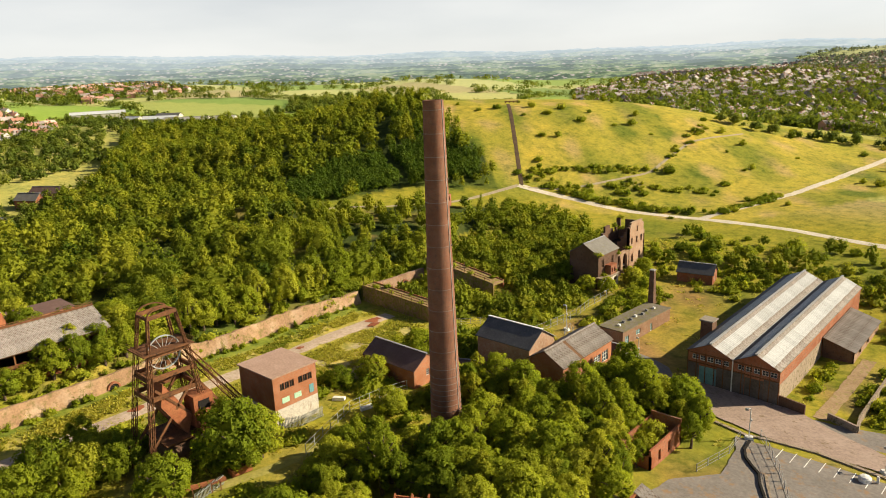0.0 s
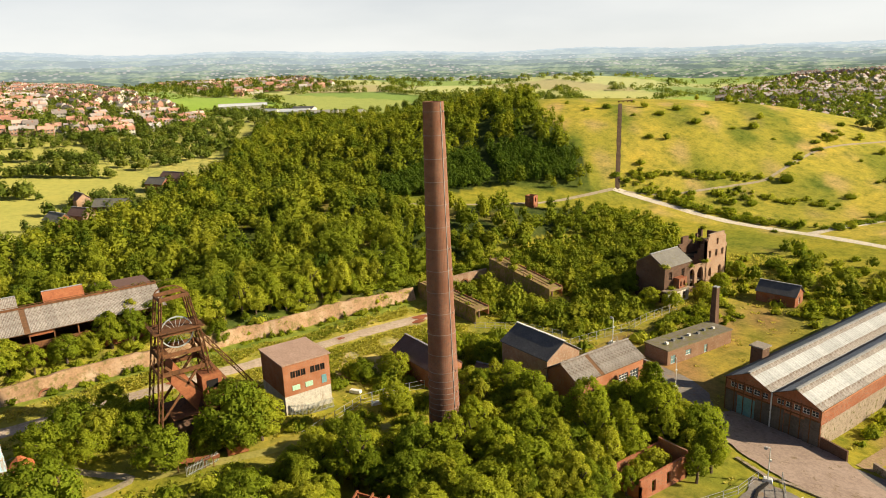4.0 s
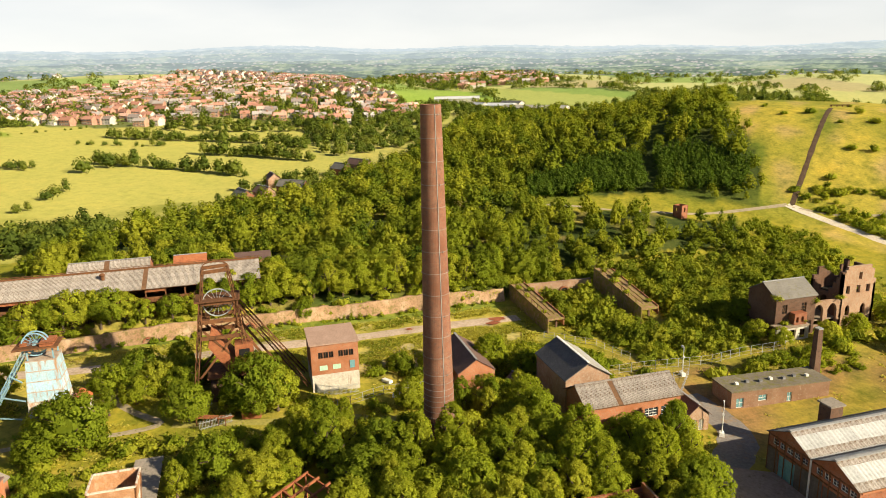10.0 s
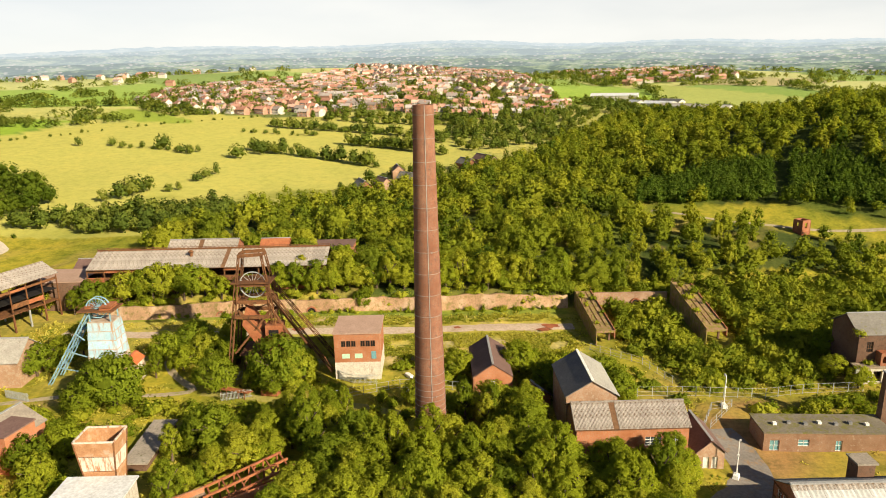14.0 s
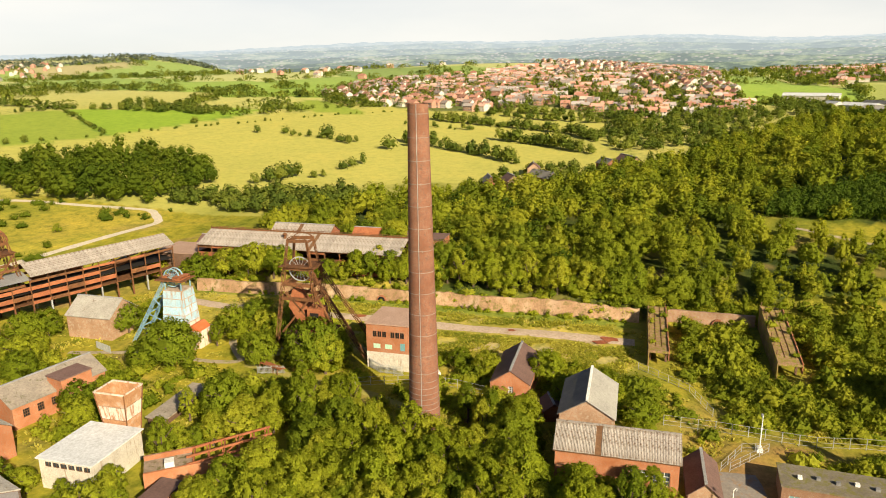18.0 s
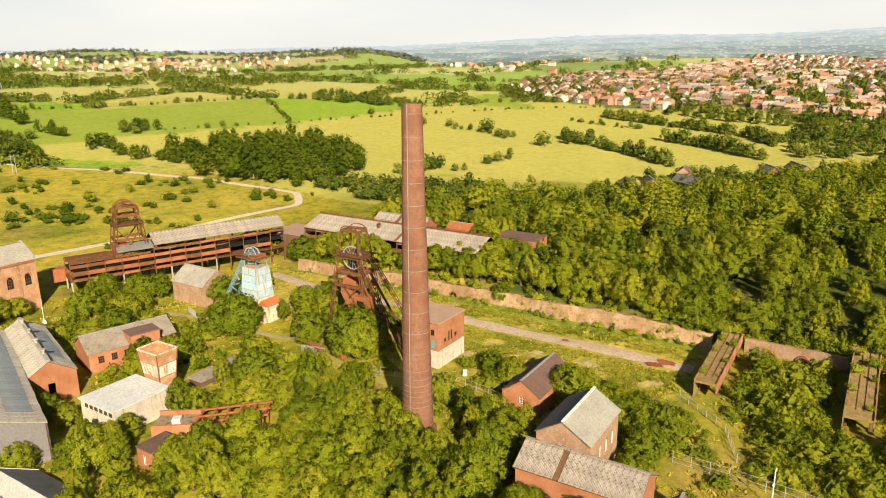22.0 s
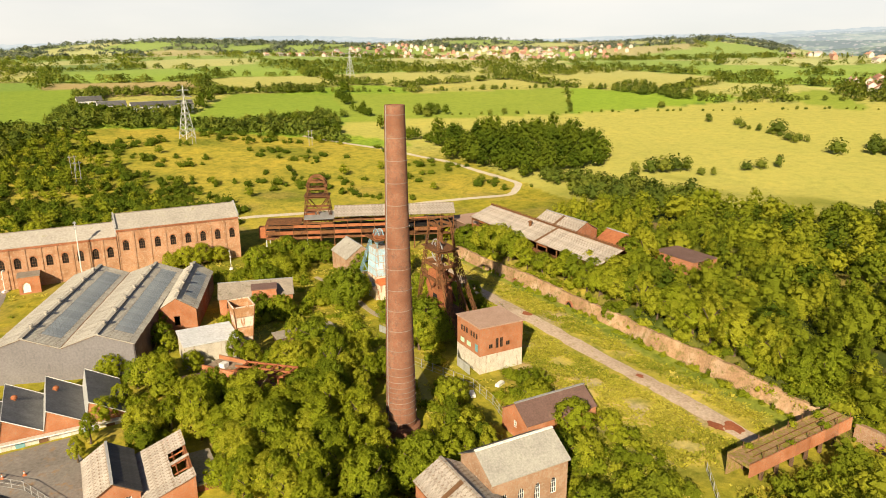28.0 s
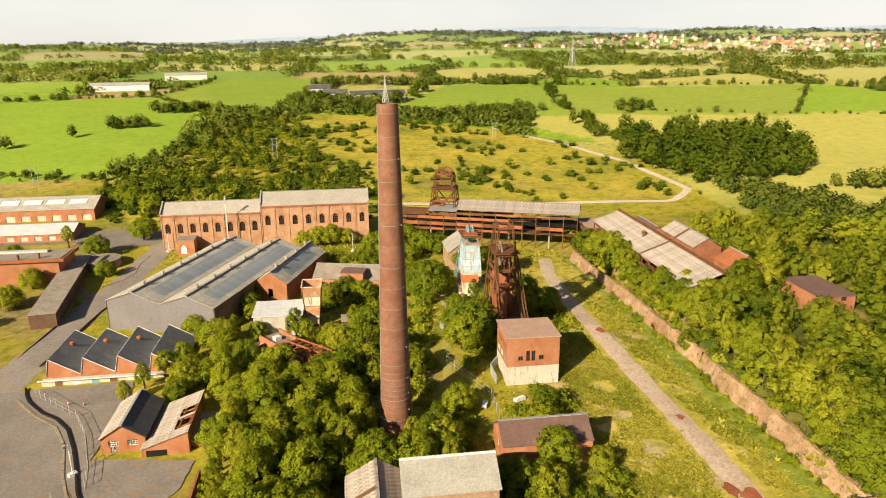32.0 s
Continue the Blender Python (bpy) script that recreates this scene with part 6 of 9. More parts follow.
# ---- old tub gantries ----
def gantry(name, x0, x1, y0, y1, za, zb, label):
    th = thing(name, x0, (y0 + y1) / 2, 0, 0, label, "gantry")
    W = (y1 - y0) / 2
    L = x1 - x0
    n = 7

    def zt(x):
        return za + (zb - za) * x / L
    for i in range(n):
        a, b = L * i / n, L * (i + 1) / n
        part("deck_slab", Shape().hexa([(a, -W, zt(a) - 0.5), (b - 0.05, -W, zt(b) - 0.5), (b - 0.05, W, zt(b) - 0.5), (a, W, zt(a) - 0.5)], [(a, -W, zt(a)), (b - 0.05, -W, zt(b)), (b - 0.05, W, zt(b)), (a, W, zt(a))]), MOSSY, th)
        for s in (-1, 1):
            y = s * W
            lo = 2.2 if s > 0 else 6.5
            part("side_panel", Shape().hexa([(a, y, zt(a) - lo), (b - 0.1, y, zt(b) - lo), (b - 0.1, y + 0.22 * s, zt(b) - lo), (a, y + 0.22 * s, zt(a) - lo)], [(a, y, zt(a) + 0.35), (b - 0.1, y, zt(b) + 0.35), (b - 0.1, y + 0.22 * s, zt(b) + 0.35), (a, y + 0.22 * s, zt(a) + 0.35)]), BRICK_OR if s > 0 else MOSSY, th)
            part("fence_post", Shape().beam((a + 0.4, y * 0.96, zt(a)), (a + 0.4, y * 0.96, zt(a) + 1.3), 0.14), TIMBER, th)
        if i > 0:
            for s in (-1, 1):
                g = float(ground(x0 + a, (y0 + y1) / 2)) - 1
                part("pier", Shape().box(a - 0.25, a + 0.25, s * W * 0.85 - 0.25, s * W * 0.85 + 0.25, g, zt(a) - 0.5), BRICK_DARK, th)
    for i in range(2):
        part("rail", Shape().beam((0.5, -0.7 + 1.4 * i, zt(0) + 0.06), (L * 0.9, -0.7 + 1.4 * i, zt(L * 0.9) + 0.06), 0.1), RUST, th)
    return th


gantry("tub_gantry", -157.0, -128.4, 133.3, 137.7, 5.8, 4.4, "raised brick and concrete tub gantry, overgrown")
gantry("tub_gantry", -157.0, -128.4, 161.6, 166.6, 8.0, 4.0, "second ruined tub gantry with moss and broken edges")

# ---- headframes ----
def lattice(th, p, q, w, mat, name="lattice_leg", n=8):
    """A latticed girder from p to q: four thin chords and zigzag lacing, one part."""
    p, q = Vector(p), Vector(q)
    d = (q - p).normalized()
    a = d.cross(Vector((0, 1, 0))).normalized() * w / 2
    b = d.cross(a).normalized() * w / 2
    s = Shape()
    cs = [a + b, a - b, -a - b, -a + b]
    for c in cs:
        s.beam(p + c, q + c, 0.13)
    for i in range(n):
        u0, u1 = p + (q - p) * (i / n), p + (q - p) * ((i + 1) / n)
        for k in range(4):
            c0, c1 = cs[k], cs[(k + 1) % 4]
            s.beam(u0 + (c0 if i % 2 else c1), u1 + (c1 if i % 2 else c0), 0.07)
    return part(name, s, mat, th)


def sheave(th, c, r, mat, rz=0):
    """A winding wheel standing in its own xz plane."""
    m = pose(*c, 0, 0, rz)
    s = Shape()
    n = 36
    for k in range(n):
        a0, a1 = 2 * math.pi * k / n, 2 * math.pi * (k + 1) / n
        s.beam((r * math.cos(a0), 0, r * math.sin(a0)), (r * math.cos(a1), 0, r * math.sin(a1)), 0.26, 0.2)
    w = part("sheave_wheel", s, mat, th, "large spoked winding wheel", m=m)
    s = Shape()
    for k in range(16):
        a = 2 * math.pi * k / 16
        s.beam((0.25 * math.cos(a), 0.1 * (-1) ** k, 0.25 * math.sin(a)), (r * math.cos(a), 0, r * math.sin(a)), 0.07)
    part("spokes", s, mat, w)
    part("hub", Shape().box(-0.3, 0.3, -0.45, 0.45, -0.3, 0.3), mat, w)


def rusty_headframe():
    th = thing("rusty_headframe", -115.2, 50.6, 1.8, 0, "tall rusted lattice steel headframe with winding wheels", "headframe")
    top = 22.0
    base = [(-4.0, -6.6), (4.0, -6.6), (4.0, 6.0), (-4.0, 6.0)]
    hi = [(-2.4, -3.4), (2.4, -3.4), (2.4, 3.6), (-2.4, 3.6)]
    for (a, b), (c, d) in zip(base, hi):
        lattice(th, (a, b, -0.5), (c, d, top), 0.7, RUST, n=12)
        lattice(th, (c, d, top), (c * 0.75, d * 0.72, 28.6), 0.4, RUST, "upper_leg", 5)
    for z, k in ((14.5, 0.66), (18.0, 0.82), (top, 1.0)):
        q = [(b[0] + (h[0] - b[0]) * z / top, b[1] + (h[1] - b[1]) * z / top) for b, h in zip(base, hi)]
        for i in range(4):
            part("girder", Shape().beam((*q[i], z), (*q[(i + 1) % 4], z), 0.35, 0.8), RUST, th)
    part("platform", Shape().box(-3.2, 3.2, -4.6, 4.6, top + 0.4, top + 0.6), RUST, th)
    part("platform", Shape().box(-2.6, 2.6, -4.4, -2.0, 17.6, 17.8), RUST, th)
    for y in (-4.6, 4.6):
        part("handrail", Shape().beam((-3.2, y, top + 1.5), (3.2, y, top + 1.5), 0.08).beam((-3.2, y, top + 1.0), (3.2, y, top + 1.0), 0.06), RUST, th)
    part("cap_frame", Shape().beam((-1.9, -2.6, 28.6), (1.9, -2.6, 28.6), 0.4, 0.5).beam((-1.9, 2.7, 28.6), (1.9, 2.7, 28.6), 0.4, 0.5).beam((-1.9, -2.6, 28.6), (-1.9, 2.7, 28.9), 0.4, 0.7).beam((1.9, -2.6, 28.6), (1.9, 2.7, 28.9), 0.4, 0.7), RUST, th)
    s = Shape()
    for x in (-1.9, 1.9):
        for i in range(6):
            a0, a1 = math.pi * i / 6, math.pi * (i + 1) / 6
            s.beam((x, -2.6 * math.cos(a0), 28.7 + 1.3 * math.sin(a0)), (x, -2.6 * math.cos(a1), 28.7 + 1.3 * math.sin(a1)), 0.2)
    part("arched_top", s, RUST, th)
    sheave(th, (0.9, 0.0, 21.6), 3.0, GALV, 90)
    sheave(th, (-0.9, 0.2, 18.6), 3.0, RUST, 90)
    # back stays and braces
    for x in (-2.6, 2.6):
        lattice(th, (x, 3.4, top - 0.5), (x * 1.4, 17.5, 1.0), 0.7, RUST, "back_stay", 12)
        part("inner_stay", Shape().beam((x * 0.8, 2.8, 18), (x * 1.2, 11.5, 4.0), 0.4, 0.5), RUST, th)
        part("brace", Shape().beam((x, -3.4, 16.0), (x, 3.6, 8.0), 0.35, 0.45).beam((x, 3.6, 15.5), (x, -5.0, 5.5), 0.35, 0.45), RUST, th)
    part("chute_hood", Shape().hexa([(-2.8, -2.8, 12.5), (2.8, -2.8, 12.5), (2.8, 1.4, 5.5), (-2.8, 1.4, 5.5)], [(-2.4, -1.8, 16.5), (2.4, -1.8, 16.5), (2.8, 2.6, 9.0), (-2.8, 2.6, 9.0)]), RUST_RED, th, "tilted rusty plate hood")
    part("cage_house", Shape().box(0.2, 3.9, 2.6, 6.4, 6.5, 12.6), RUST_RED, th, "rusty sheeted box on the headframe")
    part("cage_house_window", Shape().box(3.91, 3.97, 3.4, 5.6, 9.8, 11.6), DARK, th)
    part("landing", Shape().box(-4.2, 4.4, -3.6, 7.6, 5.6, 5.9), RUST, th)
    part("shaft_house", Shape().box(-3.8, 3.6, -3.0, 7.0, -1.0, 4.6), BRICK_DARK, th, "dark brick shaft house under the frame")
    part("foot_casing", Shape().box(-0.6, 0.8, -0.8, 0.8, 0.0, 2.6), GALV, th, "grey sheet casing round a leg", m=pose(4.0, -6.8, -0.4))


rusty_headframe()


def blue_headframe():
    th = thing("blue_headframe", -112.8, 16.6, 1.8, 0, "pale blue and white clad headframe tower, streaked with rust", "headframe")
    for i in range(7):
        f0, f1 = i / 7, (i + 1) / 7
        w0, w1 = 3.9 - 1.1 * f0, 3.9 - 1.1 * f1 - 0.04
        d0, d1 = 3.3 - 0.9 * f0, 3.3 - 0.9 * f1 - 0.04
        z0, z1 = 14.8 * f0, 14.8 * f1 - 0.2
        part("cladding_tier", Shape().hexa([(-d0, -w0, z0), (d0, -w0, z0), (d0, w0, z0), (-d0, w0, z0)], [(-d1, -w1, z1), (d1, -w1, z1), (d1, w1, z1), (-d1, w1, z1)]), WHITE_RUST if i == 2 else BLUE_RUST, th, "rust-streaked white sheeting" if i == 2 else "pale blue sheeting")
        part("joint_band", Shape().box(-d1 - 0.06, d1 + 0.06, -w1 - 0.06, w1 + 0.06, z1, z1 + 0.2), BLUE_BAND, th, "rusty horizontal joint band")
    for y in (-2.3, 2.3):
        for x in (-1.9, 1.9):
            part("post", Shape().beam((x, y, 14.7), (x, y, 17.3), 0.25), BLUE_STEEL, th)
    part("platform", Shape().box(-2.9, 2.9, -4.6, 3.4, 17.2, 17.5), RUST, th)
    part("handrail", Shape().beam((2.9, -4.6, 18.5), (2.9, 3.4, 18.5), 0.08).beam((-2.9, -4.6, 18.5), (-2.9, 3.4, 18.5), 0.08).beam((2.9, 3.4, 18.5), (-2.9, 3.4, 18.5), 0.08).beam((2.9, -4.6, 18.5), (-2.9, -4.6, 18.5), 0.08), RUST, th)
    part("motor_box", Shape().box(-1.8, 2.2, 0.2, 2.6, 17.5, 18.3), RUST_RED, th)
    part("cable_box", Shape().box(-2, 1, -3.6, -2.4, 17.5, 18.1), RUST_RED, th)
    sheave(th, (0.7, -1.0, 17.6), 2.3, BLUE_STEEL, 90)
    sheave(th, (-0.7, -1.0, 17.6), 2.3, BLUE_STEEL, 90)
    for x in (-2.2, 2.2):
        lattice(th, (x * 0.8, -2.8, 16.6), (x * 1.2, -13.5, -0.5), 0.6, BLUE_STEEL, "back_stay", 12)
    for z, y in ((12, -5.8), (8, -8.4), (4, -11)):
        part("tie", Shape().beam((-2.3, y, z), (2.3, y, z), 0.25), BLUE_STEEL, th)
        part("strut", Shape().beam((2.2, y, z), (3.0, -3.6, z - 1.2), 0.22), BLUE_STEEL, th)
    an = part("entrance_annexe", Shape().box(-1.2, 3.4, 3.7, 7.4, -2, 4.8), WHITE_RUST, th, "white annexe with a red pitched roof")
    part("annexe_roof", Shape().hexa([(-1.4, 3.6, 4.82), (3.6, 3.6, 4.82), (3.6, 7.6, 4.82), (-1.4, 7.6, 4.82)], [(-1.4, 5.2, 6.3), (3.6, 5.2, 6.3), (3.6, 5.8, 6.3), (-1.4, 5.8, 6.3)]), ORANGE, an)
    part("airlock", Shape().box(1.2, 4.6, 2.2, 6.6, -2, 3.2), WHITE_RUST, th)


blue_headframe()


def far_headframe():
    th = thing("far_headframe", -113.5, -42.6, 9.0, 158, "rusty lattice headframe standing over the screens", "headframe")
    top = 12.5
    for a, b in ((-5.6, -4.4), (5.6, -4.4), (5.6, 4.4), (-5.6, 4.4)):
        lattice(th, (a, b, -2), (a * 0.68, b * 0.6, top), 0.8, RUST, n=8)
        lattice(th, (a * 0.68, b * 0.6, top), (a * 0.5, b * 0.5, 18.2), 0.5, RUST, "upper_leg", 4)
    for z, k in ((3.0, 0.93), (8.0, 0.79), (top, 0.68), (15.6, 0.6), (18.2, 0.5)):
        for (a, b), (c, d) in zip(((-5.6, -4.0), (5.6, -4.0), (5.6, 4.0), (-5.6, 4.0)), ((5.6, -4.0), (5.6, 4.0), (-5.6, 4.0), (-5.6, -4.0))):
            part("girder", Shape().beam((a * k, b * k, z), (c * k, d * k, z), 0.4, 0.7), RUST, th)
    part("platform", Shape().box(-4.8, 4.8, -3.6, 3.6, top + 0.3, top + 0.5), RUST, th)
    for y in (-3.4, 3.4):
        s = Shape()
        for i in range(10):
            a0, a1 = math.pi * i / 10, math.pi * (i + 1) / 10
            s.beam((-3.6 * math.cos(a0), y * 0.6, 16.2 + 3.9 * math.sin(a0)), (-3.6 * math.cos(a1), y * 0.6, 16.2 + 3.9 * math.sin(a1)), 0.3, 0.6)
        part("arched_hood", s, RUST, th)
    sheave(th, (0, -0.9, 15.6), 3.1, RUST, 0)
    sheave(th, (0, 0.9, 15.6), 3.1, RUST, 0)
    for s in (-1, 1):
        part("brace", Shape().beam((-4.5 * s, 2.9, top), (4.6 * s, 3.6, 1.0), 0.35), RUST, th)
        part("brace", Shape().beam((-4.5 * s, -2.9, top), (4.6 * s, -3.6, 1.0), 0.35), RUST, th)
    part("cabin", Shape().box(-5.0, -1.0, -3.4, 2.6, 3.6, 6.6), RUST_RED, th, "rusty sheeted cabin")


far_headframe()

# ---- yards, car park and kerbs ----
def pad(name, ring, mat, label, lift=0.12, cell=2.0):
    """A paved sheet on the land within an outline whose edge is a little crumbled."""
    rnd = random.Random(len(ring))
    bm = bmesh.new()
    edge = []
    for (ax, ay), (bx, by) in zip(ring, ring[1:] + ring[:1]):
        n = max(1, int(math.hypot(bx - ax, by - ay) / 1.4))
        edge += [(ax + (bx - ax) * k / n + (rnd.uniform(-0.16, 0.16) if k else 0), ay + (by - ay) * k / n + (rnd.uniform(-0.16, 0.16) if k else 0), 0) for k in range(n)]
    bmesh.ops.triangulate(bm, faces=[bm.faces.new([bm.verts.new(p) for p in edge])])
    for axis in (0, 1):
        lo, hi = min(p[axis] for p in ring), max(p[axis] for p in ring)
        for k in range(1, int((hi - lo) / cell) + 1):
            at = [0, 0, 0]
            at[axis] = lo + k * cell
            bmesh.ops.bisect_plane(bm, geom=bm.verts[:] + bm.edges[:] + bm.faces[:], plane_co=at, plane_no=(1 - axis, axis, 0))
    for v in bm.verts:
        v.co.z = float(ground(v.co.x, v.co.y)) + lift
    for f in bm.faces:
        if f.normal.z < 0:
            f.normal_flip()
    me = bpy.data.meshes.new(name)
    bm.to_mesh(me)
    bm.free()
    me.materials.append(mat)
    return tagged(new(name, me), label, "pavement", kind="structure")


pad("pavement_1", [(9, 62), (-26, 61.5), (-28, 74), (-26, 92), (-46, 96), (-45, 104), (-39, 112), (-40, 122), (-42, 127), (-14, 128), (12, 124)], ASPHALT, "wide worn asphalt car park with sandy drifts", 0.16)
pad("pavement_2", [(-47, 132), (-38, 130.4), (-20, 131.5), (-12, 131), (-14, 137), (-28, 142), (-36, 146), (-58, 146), (-62, 138)], worn("pinkish worn tarmac", (0.38, 0.285, 0.235), (0.30, 0.22, 0.18), (0.45, 0.35, 0.29), 0.15, 1.6, 0.92, stain=(0.22, 0.16, 0.10), stain_at=0.62), "pinkish worn tarmac apron before the twin shed", 0.2)
pad("pavement_3", [(3, -50), (14, -46), (28, -58), (60, -58), (60, -70), (20, -72), (-12, -74), (-4, -52)], ASPHALT, "asphalt yard beside the engine hall", 0.15)
pad("pavement_4", [(-33.2, 146), (-30.2, 146), (-28.8, 182), (-31.8, 182)], worn("brown earth", (0.34, 0.235, 0.135), (0.25, 0.165, 0.09), (0.42, 0.31, 0.20), 0.3, 2, 0.95, stain=(0.24, 0.22, 0.06), stain_at=0.58), "rutted brown earth track beside the twin shed", 0.1)


def low_wall(name, pts, h, t, mat, label, category="wall"):
    th = thing(name, *pts[0], float(ground(*pts[0])), 0, label, category)
    for (ax, ay), (bx, by) in zip(pts, pts[1:]):
        z0, z1 = float(ground(ax, ay)) - float(ground(*pts[0])), float(ground(bx, by)) - float(ground(*pts[0]))
        a, b = Vector((ax - pts[0][0], ay - pts[0][1], 0)), Vector((bx - pts[0][0], by - pts[0][1], 0))
        n = (b - a).normalized().cross(Vector((0, 0, 1))) * t / 2
        q = [(a - n, z0), (b - n, z1), (b + n, z1), (a + n, z0)]
        part("length", Shape().hexa([(v.x, v.y, z - 0.5) for v, z in q], [(v.x, v.y, z + h) for v, z in q]), mat, th)
    return th


low_wall("yard_wall", [(-40.0, 146.6), (-34.6, 145.6)], 2.3, 0.4, BRICK_DARK, "dark brick yard wall at the corner of the shed")
low_wall("yard_wall", [(-30.6, 147.0), (-24.8, 144.8), (-25.4, 150), (-24.9, 171)], 1.5, 0.5, CONCRETE, "low crumbling concrete wall beside the track")
low_wall("kerb", [(-47.1, 130.0), (-40.5, 128.7), (-35.9, 129.9), (-28.1, 131), (-17.0, 129.9), (8, 127)], 0.3, 0.7, CONCRETE, "long mossy concrete kerb at the edge of the car park", "kerb")
low_wall("kerb", [(-2.6, 66), (-4.7, 68.6), (-9.6, 74), (-14.8, 78.4), (-19.0, 85.8), (-22.8, 96.9), (-25.2, 102.3), (-30.5, 111), (-33.0, 117)], 0.28, 0.5, CONCRETE, "curved pale concrete kerb", "kerb")
low_wall("kerb", [(-4.6, -39.1), (-3.2, -30), (-4.1, -21.4), (-1.5, -14), (3.0, -9.0)], 0.25, 0.3, CONCRETE, "curved kerb round a grassy island", "kerb")
low_wall("kerb", [(6.9, 60), (6.6, 40), (4, 5), (8, -10)], 0.25, 0.3, CONCRETE, "kerb along the access road", "kerb")
low_wall("timber_edge", [(-1.0, 50), (-4.0, 14), (-8.5, -12)], 0.4, 0.3, TIMBER, "timber edging beside the grey shed", "kerb")
# black pipe barrier that curves over the car park
_pts = [(-2.2, 61), (-3.7, 64.6), (-5.4, 67.4), (-10.1, 72.7), (-14, 75.7), (-17.8, 80.3), (-21.4, 87.6), (-24.8, 96), (-27, 102.1), (-30.8, 109.6), (-32.7, 113.1), (-33.9, 116.2), (-35.8, 118.1), (-37.5, 120), (-38.8, 123.1), (-39.1, 126.7)]
_t = thing("black_pipe", *_pts[0], float(ground(*_pts[0])) + 0.3, 0, "thick black pipe lying in a curve over the car park", "pipe")
for _a, _b in zip(_pts, _pts[1:]):
    part("pipe_length", Shape().beam((_a[0] - _pts[0][0], _a[1] - _pts[0][1], float(ground(*_a)) - float(ground(*_pts[0])) + 0.05), (_b[0] - _pts[0][0], _b[1] - _pts[0][1], float(ground(*_b)) - float(ground(*_pts[0])) + 0.05), 0.42, 0.36), DARK, _t)
# bay lines
_bays = plain("bay_markings", Shape(), WHITE, "white painted parking bay lines", "marking")
for _i in range(8):
    _x = -33.6 + 2.42 * _i
    _s = Shape()
    for _j in range(4):
        y0, y1 = 123.8 + _j * 1.05, 124.85 + _j * 1.05
        _s.poly([(_x + 0.02 * _j, y0, float(ground(_x, y0)) + 0.19), (_x + 0.16 + 0.02 * _j, y0, float(ground(_x, y0)) + 0.19), (_x + 0.18 + 0.02 * _j, y1, float(ground(_x, y1)) + 0.19), (_x + 0.02 + 0.02 * _j, y1, float(ground(_x, y1)) + 0.19)])
    part("bay_line", _s, WHITE, _bays)


# ---- masts, poles and fences ----
def camera_mast(x, y, h, turn=0.0):
    th = thing("camera_mast", x, y, float(ground(x, y)), turn, "slim white steel mast with cameras and a white base cabinet", "mast", "camera masts")
    part("pole", Shape().tube([(0, 0, -0.4, 0.13), (0, 0, h, 0.08)], 8), WHITE, th)
    part("base_cabinet", Shape().hexa([(-0.9, -0.6, -0.3), (0.9, -0.6, -0.3), (0.9, 0.6, -0.3), (-0.9, 0.6, -0.3)], [(-0.7, -0.45, 0.7), (0.7, -0.45, 0.7), (0.7, 0.45, 0.7), (-0.7, 0.45, 0.7)]), WHITE, th)
    part("bracket", Shape().beam((0, 0, h), (0.7, 0, h + 0.1), 0.12), WHITE, th)
    part("camera_housing", Shape().box(0.45, 1.0, -0.18, 0.18, h - 0.35, h + 0.05), LEAD, th)
    part("spotlight", Shape().box(-0.35, -0.05, -0.2, 0.2, h * 0.62, h * 0.62 + 0.35), WHITE, th)


for _x, _y, _h in ((-97.0, 153.4, 7.2), (-71.8, 145.4, 7.2), (-24.4, 96.4, 6.5), (-39.6, 127.6, 6.5), (-10.4, -43.2, 7.0), (-77.8, -31.7, 7.0), (-17.5, 131.5, 5.0)):
    camera_mast(_x, _y, _h, (_x * 13) % 360)
_t = thing("lighting_mast", -32.4, -41.0, 1.2, 0, "tall thin white lighting mast before the engine hall", "mast")
part("pole", Shape().tube([(0, 0, -0.5, 0.22), (0, 0, 20.5, 0.14)], 8), WHITE, _t)
for _i in range(3):
    part("lamp_head", Shape().box(-0.5, 0.5, -0.25, 0.25, 18.0 + _i * 0.9, 18.4 + _i * 0.9), LEAD, _t)


def wire_fence(pts, h, mat, label, gap=3.0, mesh=True, name="wire_fence"):
    th = thing(name, *pts[0], float(ground(*pts[0])), 0, label, "fence")
    o = Vector((*pts[0], float(ground(*pts[0]))))
    posts = []
    for (ax, ay), (bx, by) in zip(pts, pts[1:]):
        n = max(1, round(math.hypot(bx - ax, by - ay) / gap))
        for i in range(n):
            x, y = ax + (bx - ax) * i / n, ay + (by - ay) * i / n
            posts.append(Vector((x, y, float(ground(x, y)))) - o)
    posts.append(Vector((*pts[-1], float(ground(*pts[-1])))) - o)
    for p in posts:
        part("post", Shape().beam(p - Vector((0, 0, 0.3)), p + Vector((0, 0, h)), 0.12), mat, th)
    for f in (0.98, 0.5, 0.12) if mesh else (0.95,):
        for a, b in zip(posts, posts[1:]):
            part("rail_wire", Shape().beam(a + Vector((0, 0, h * f)), b + Vector((0, 0, h * f)), 0.05), mat, th)
    return th


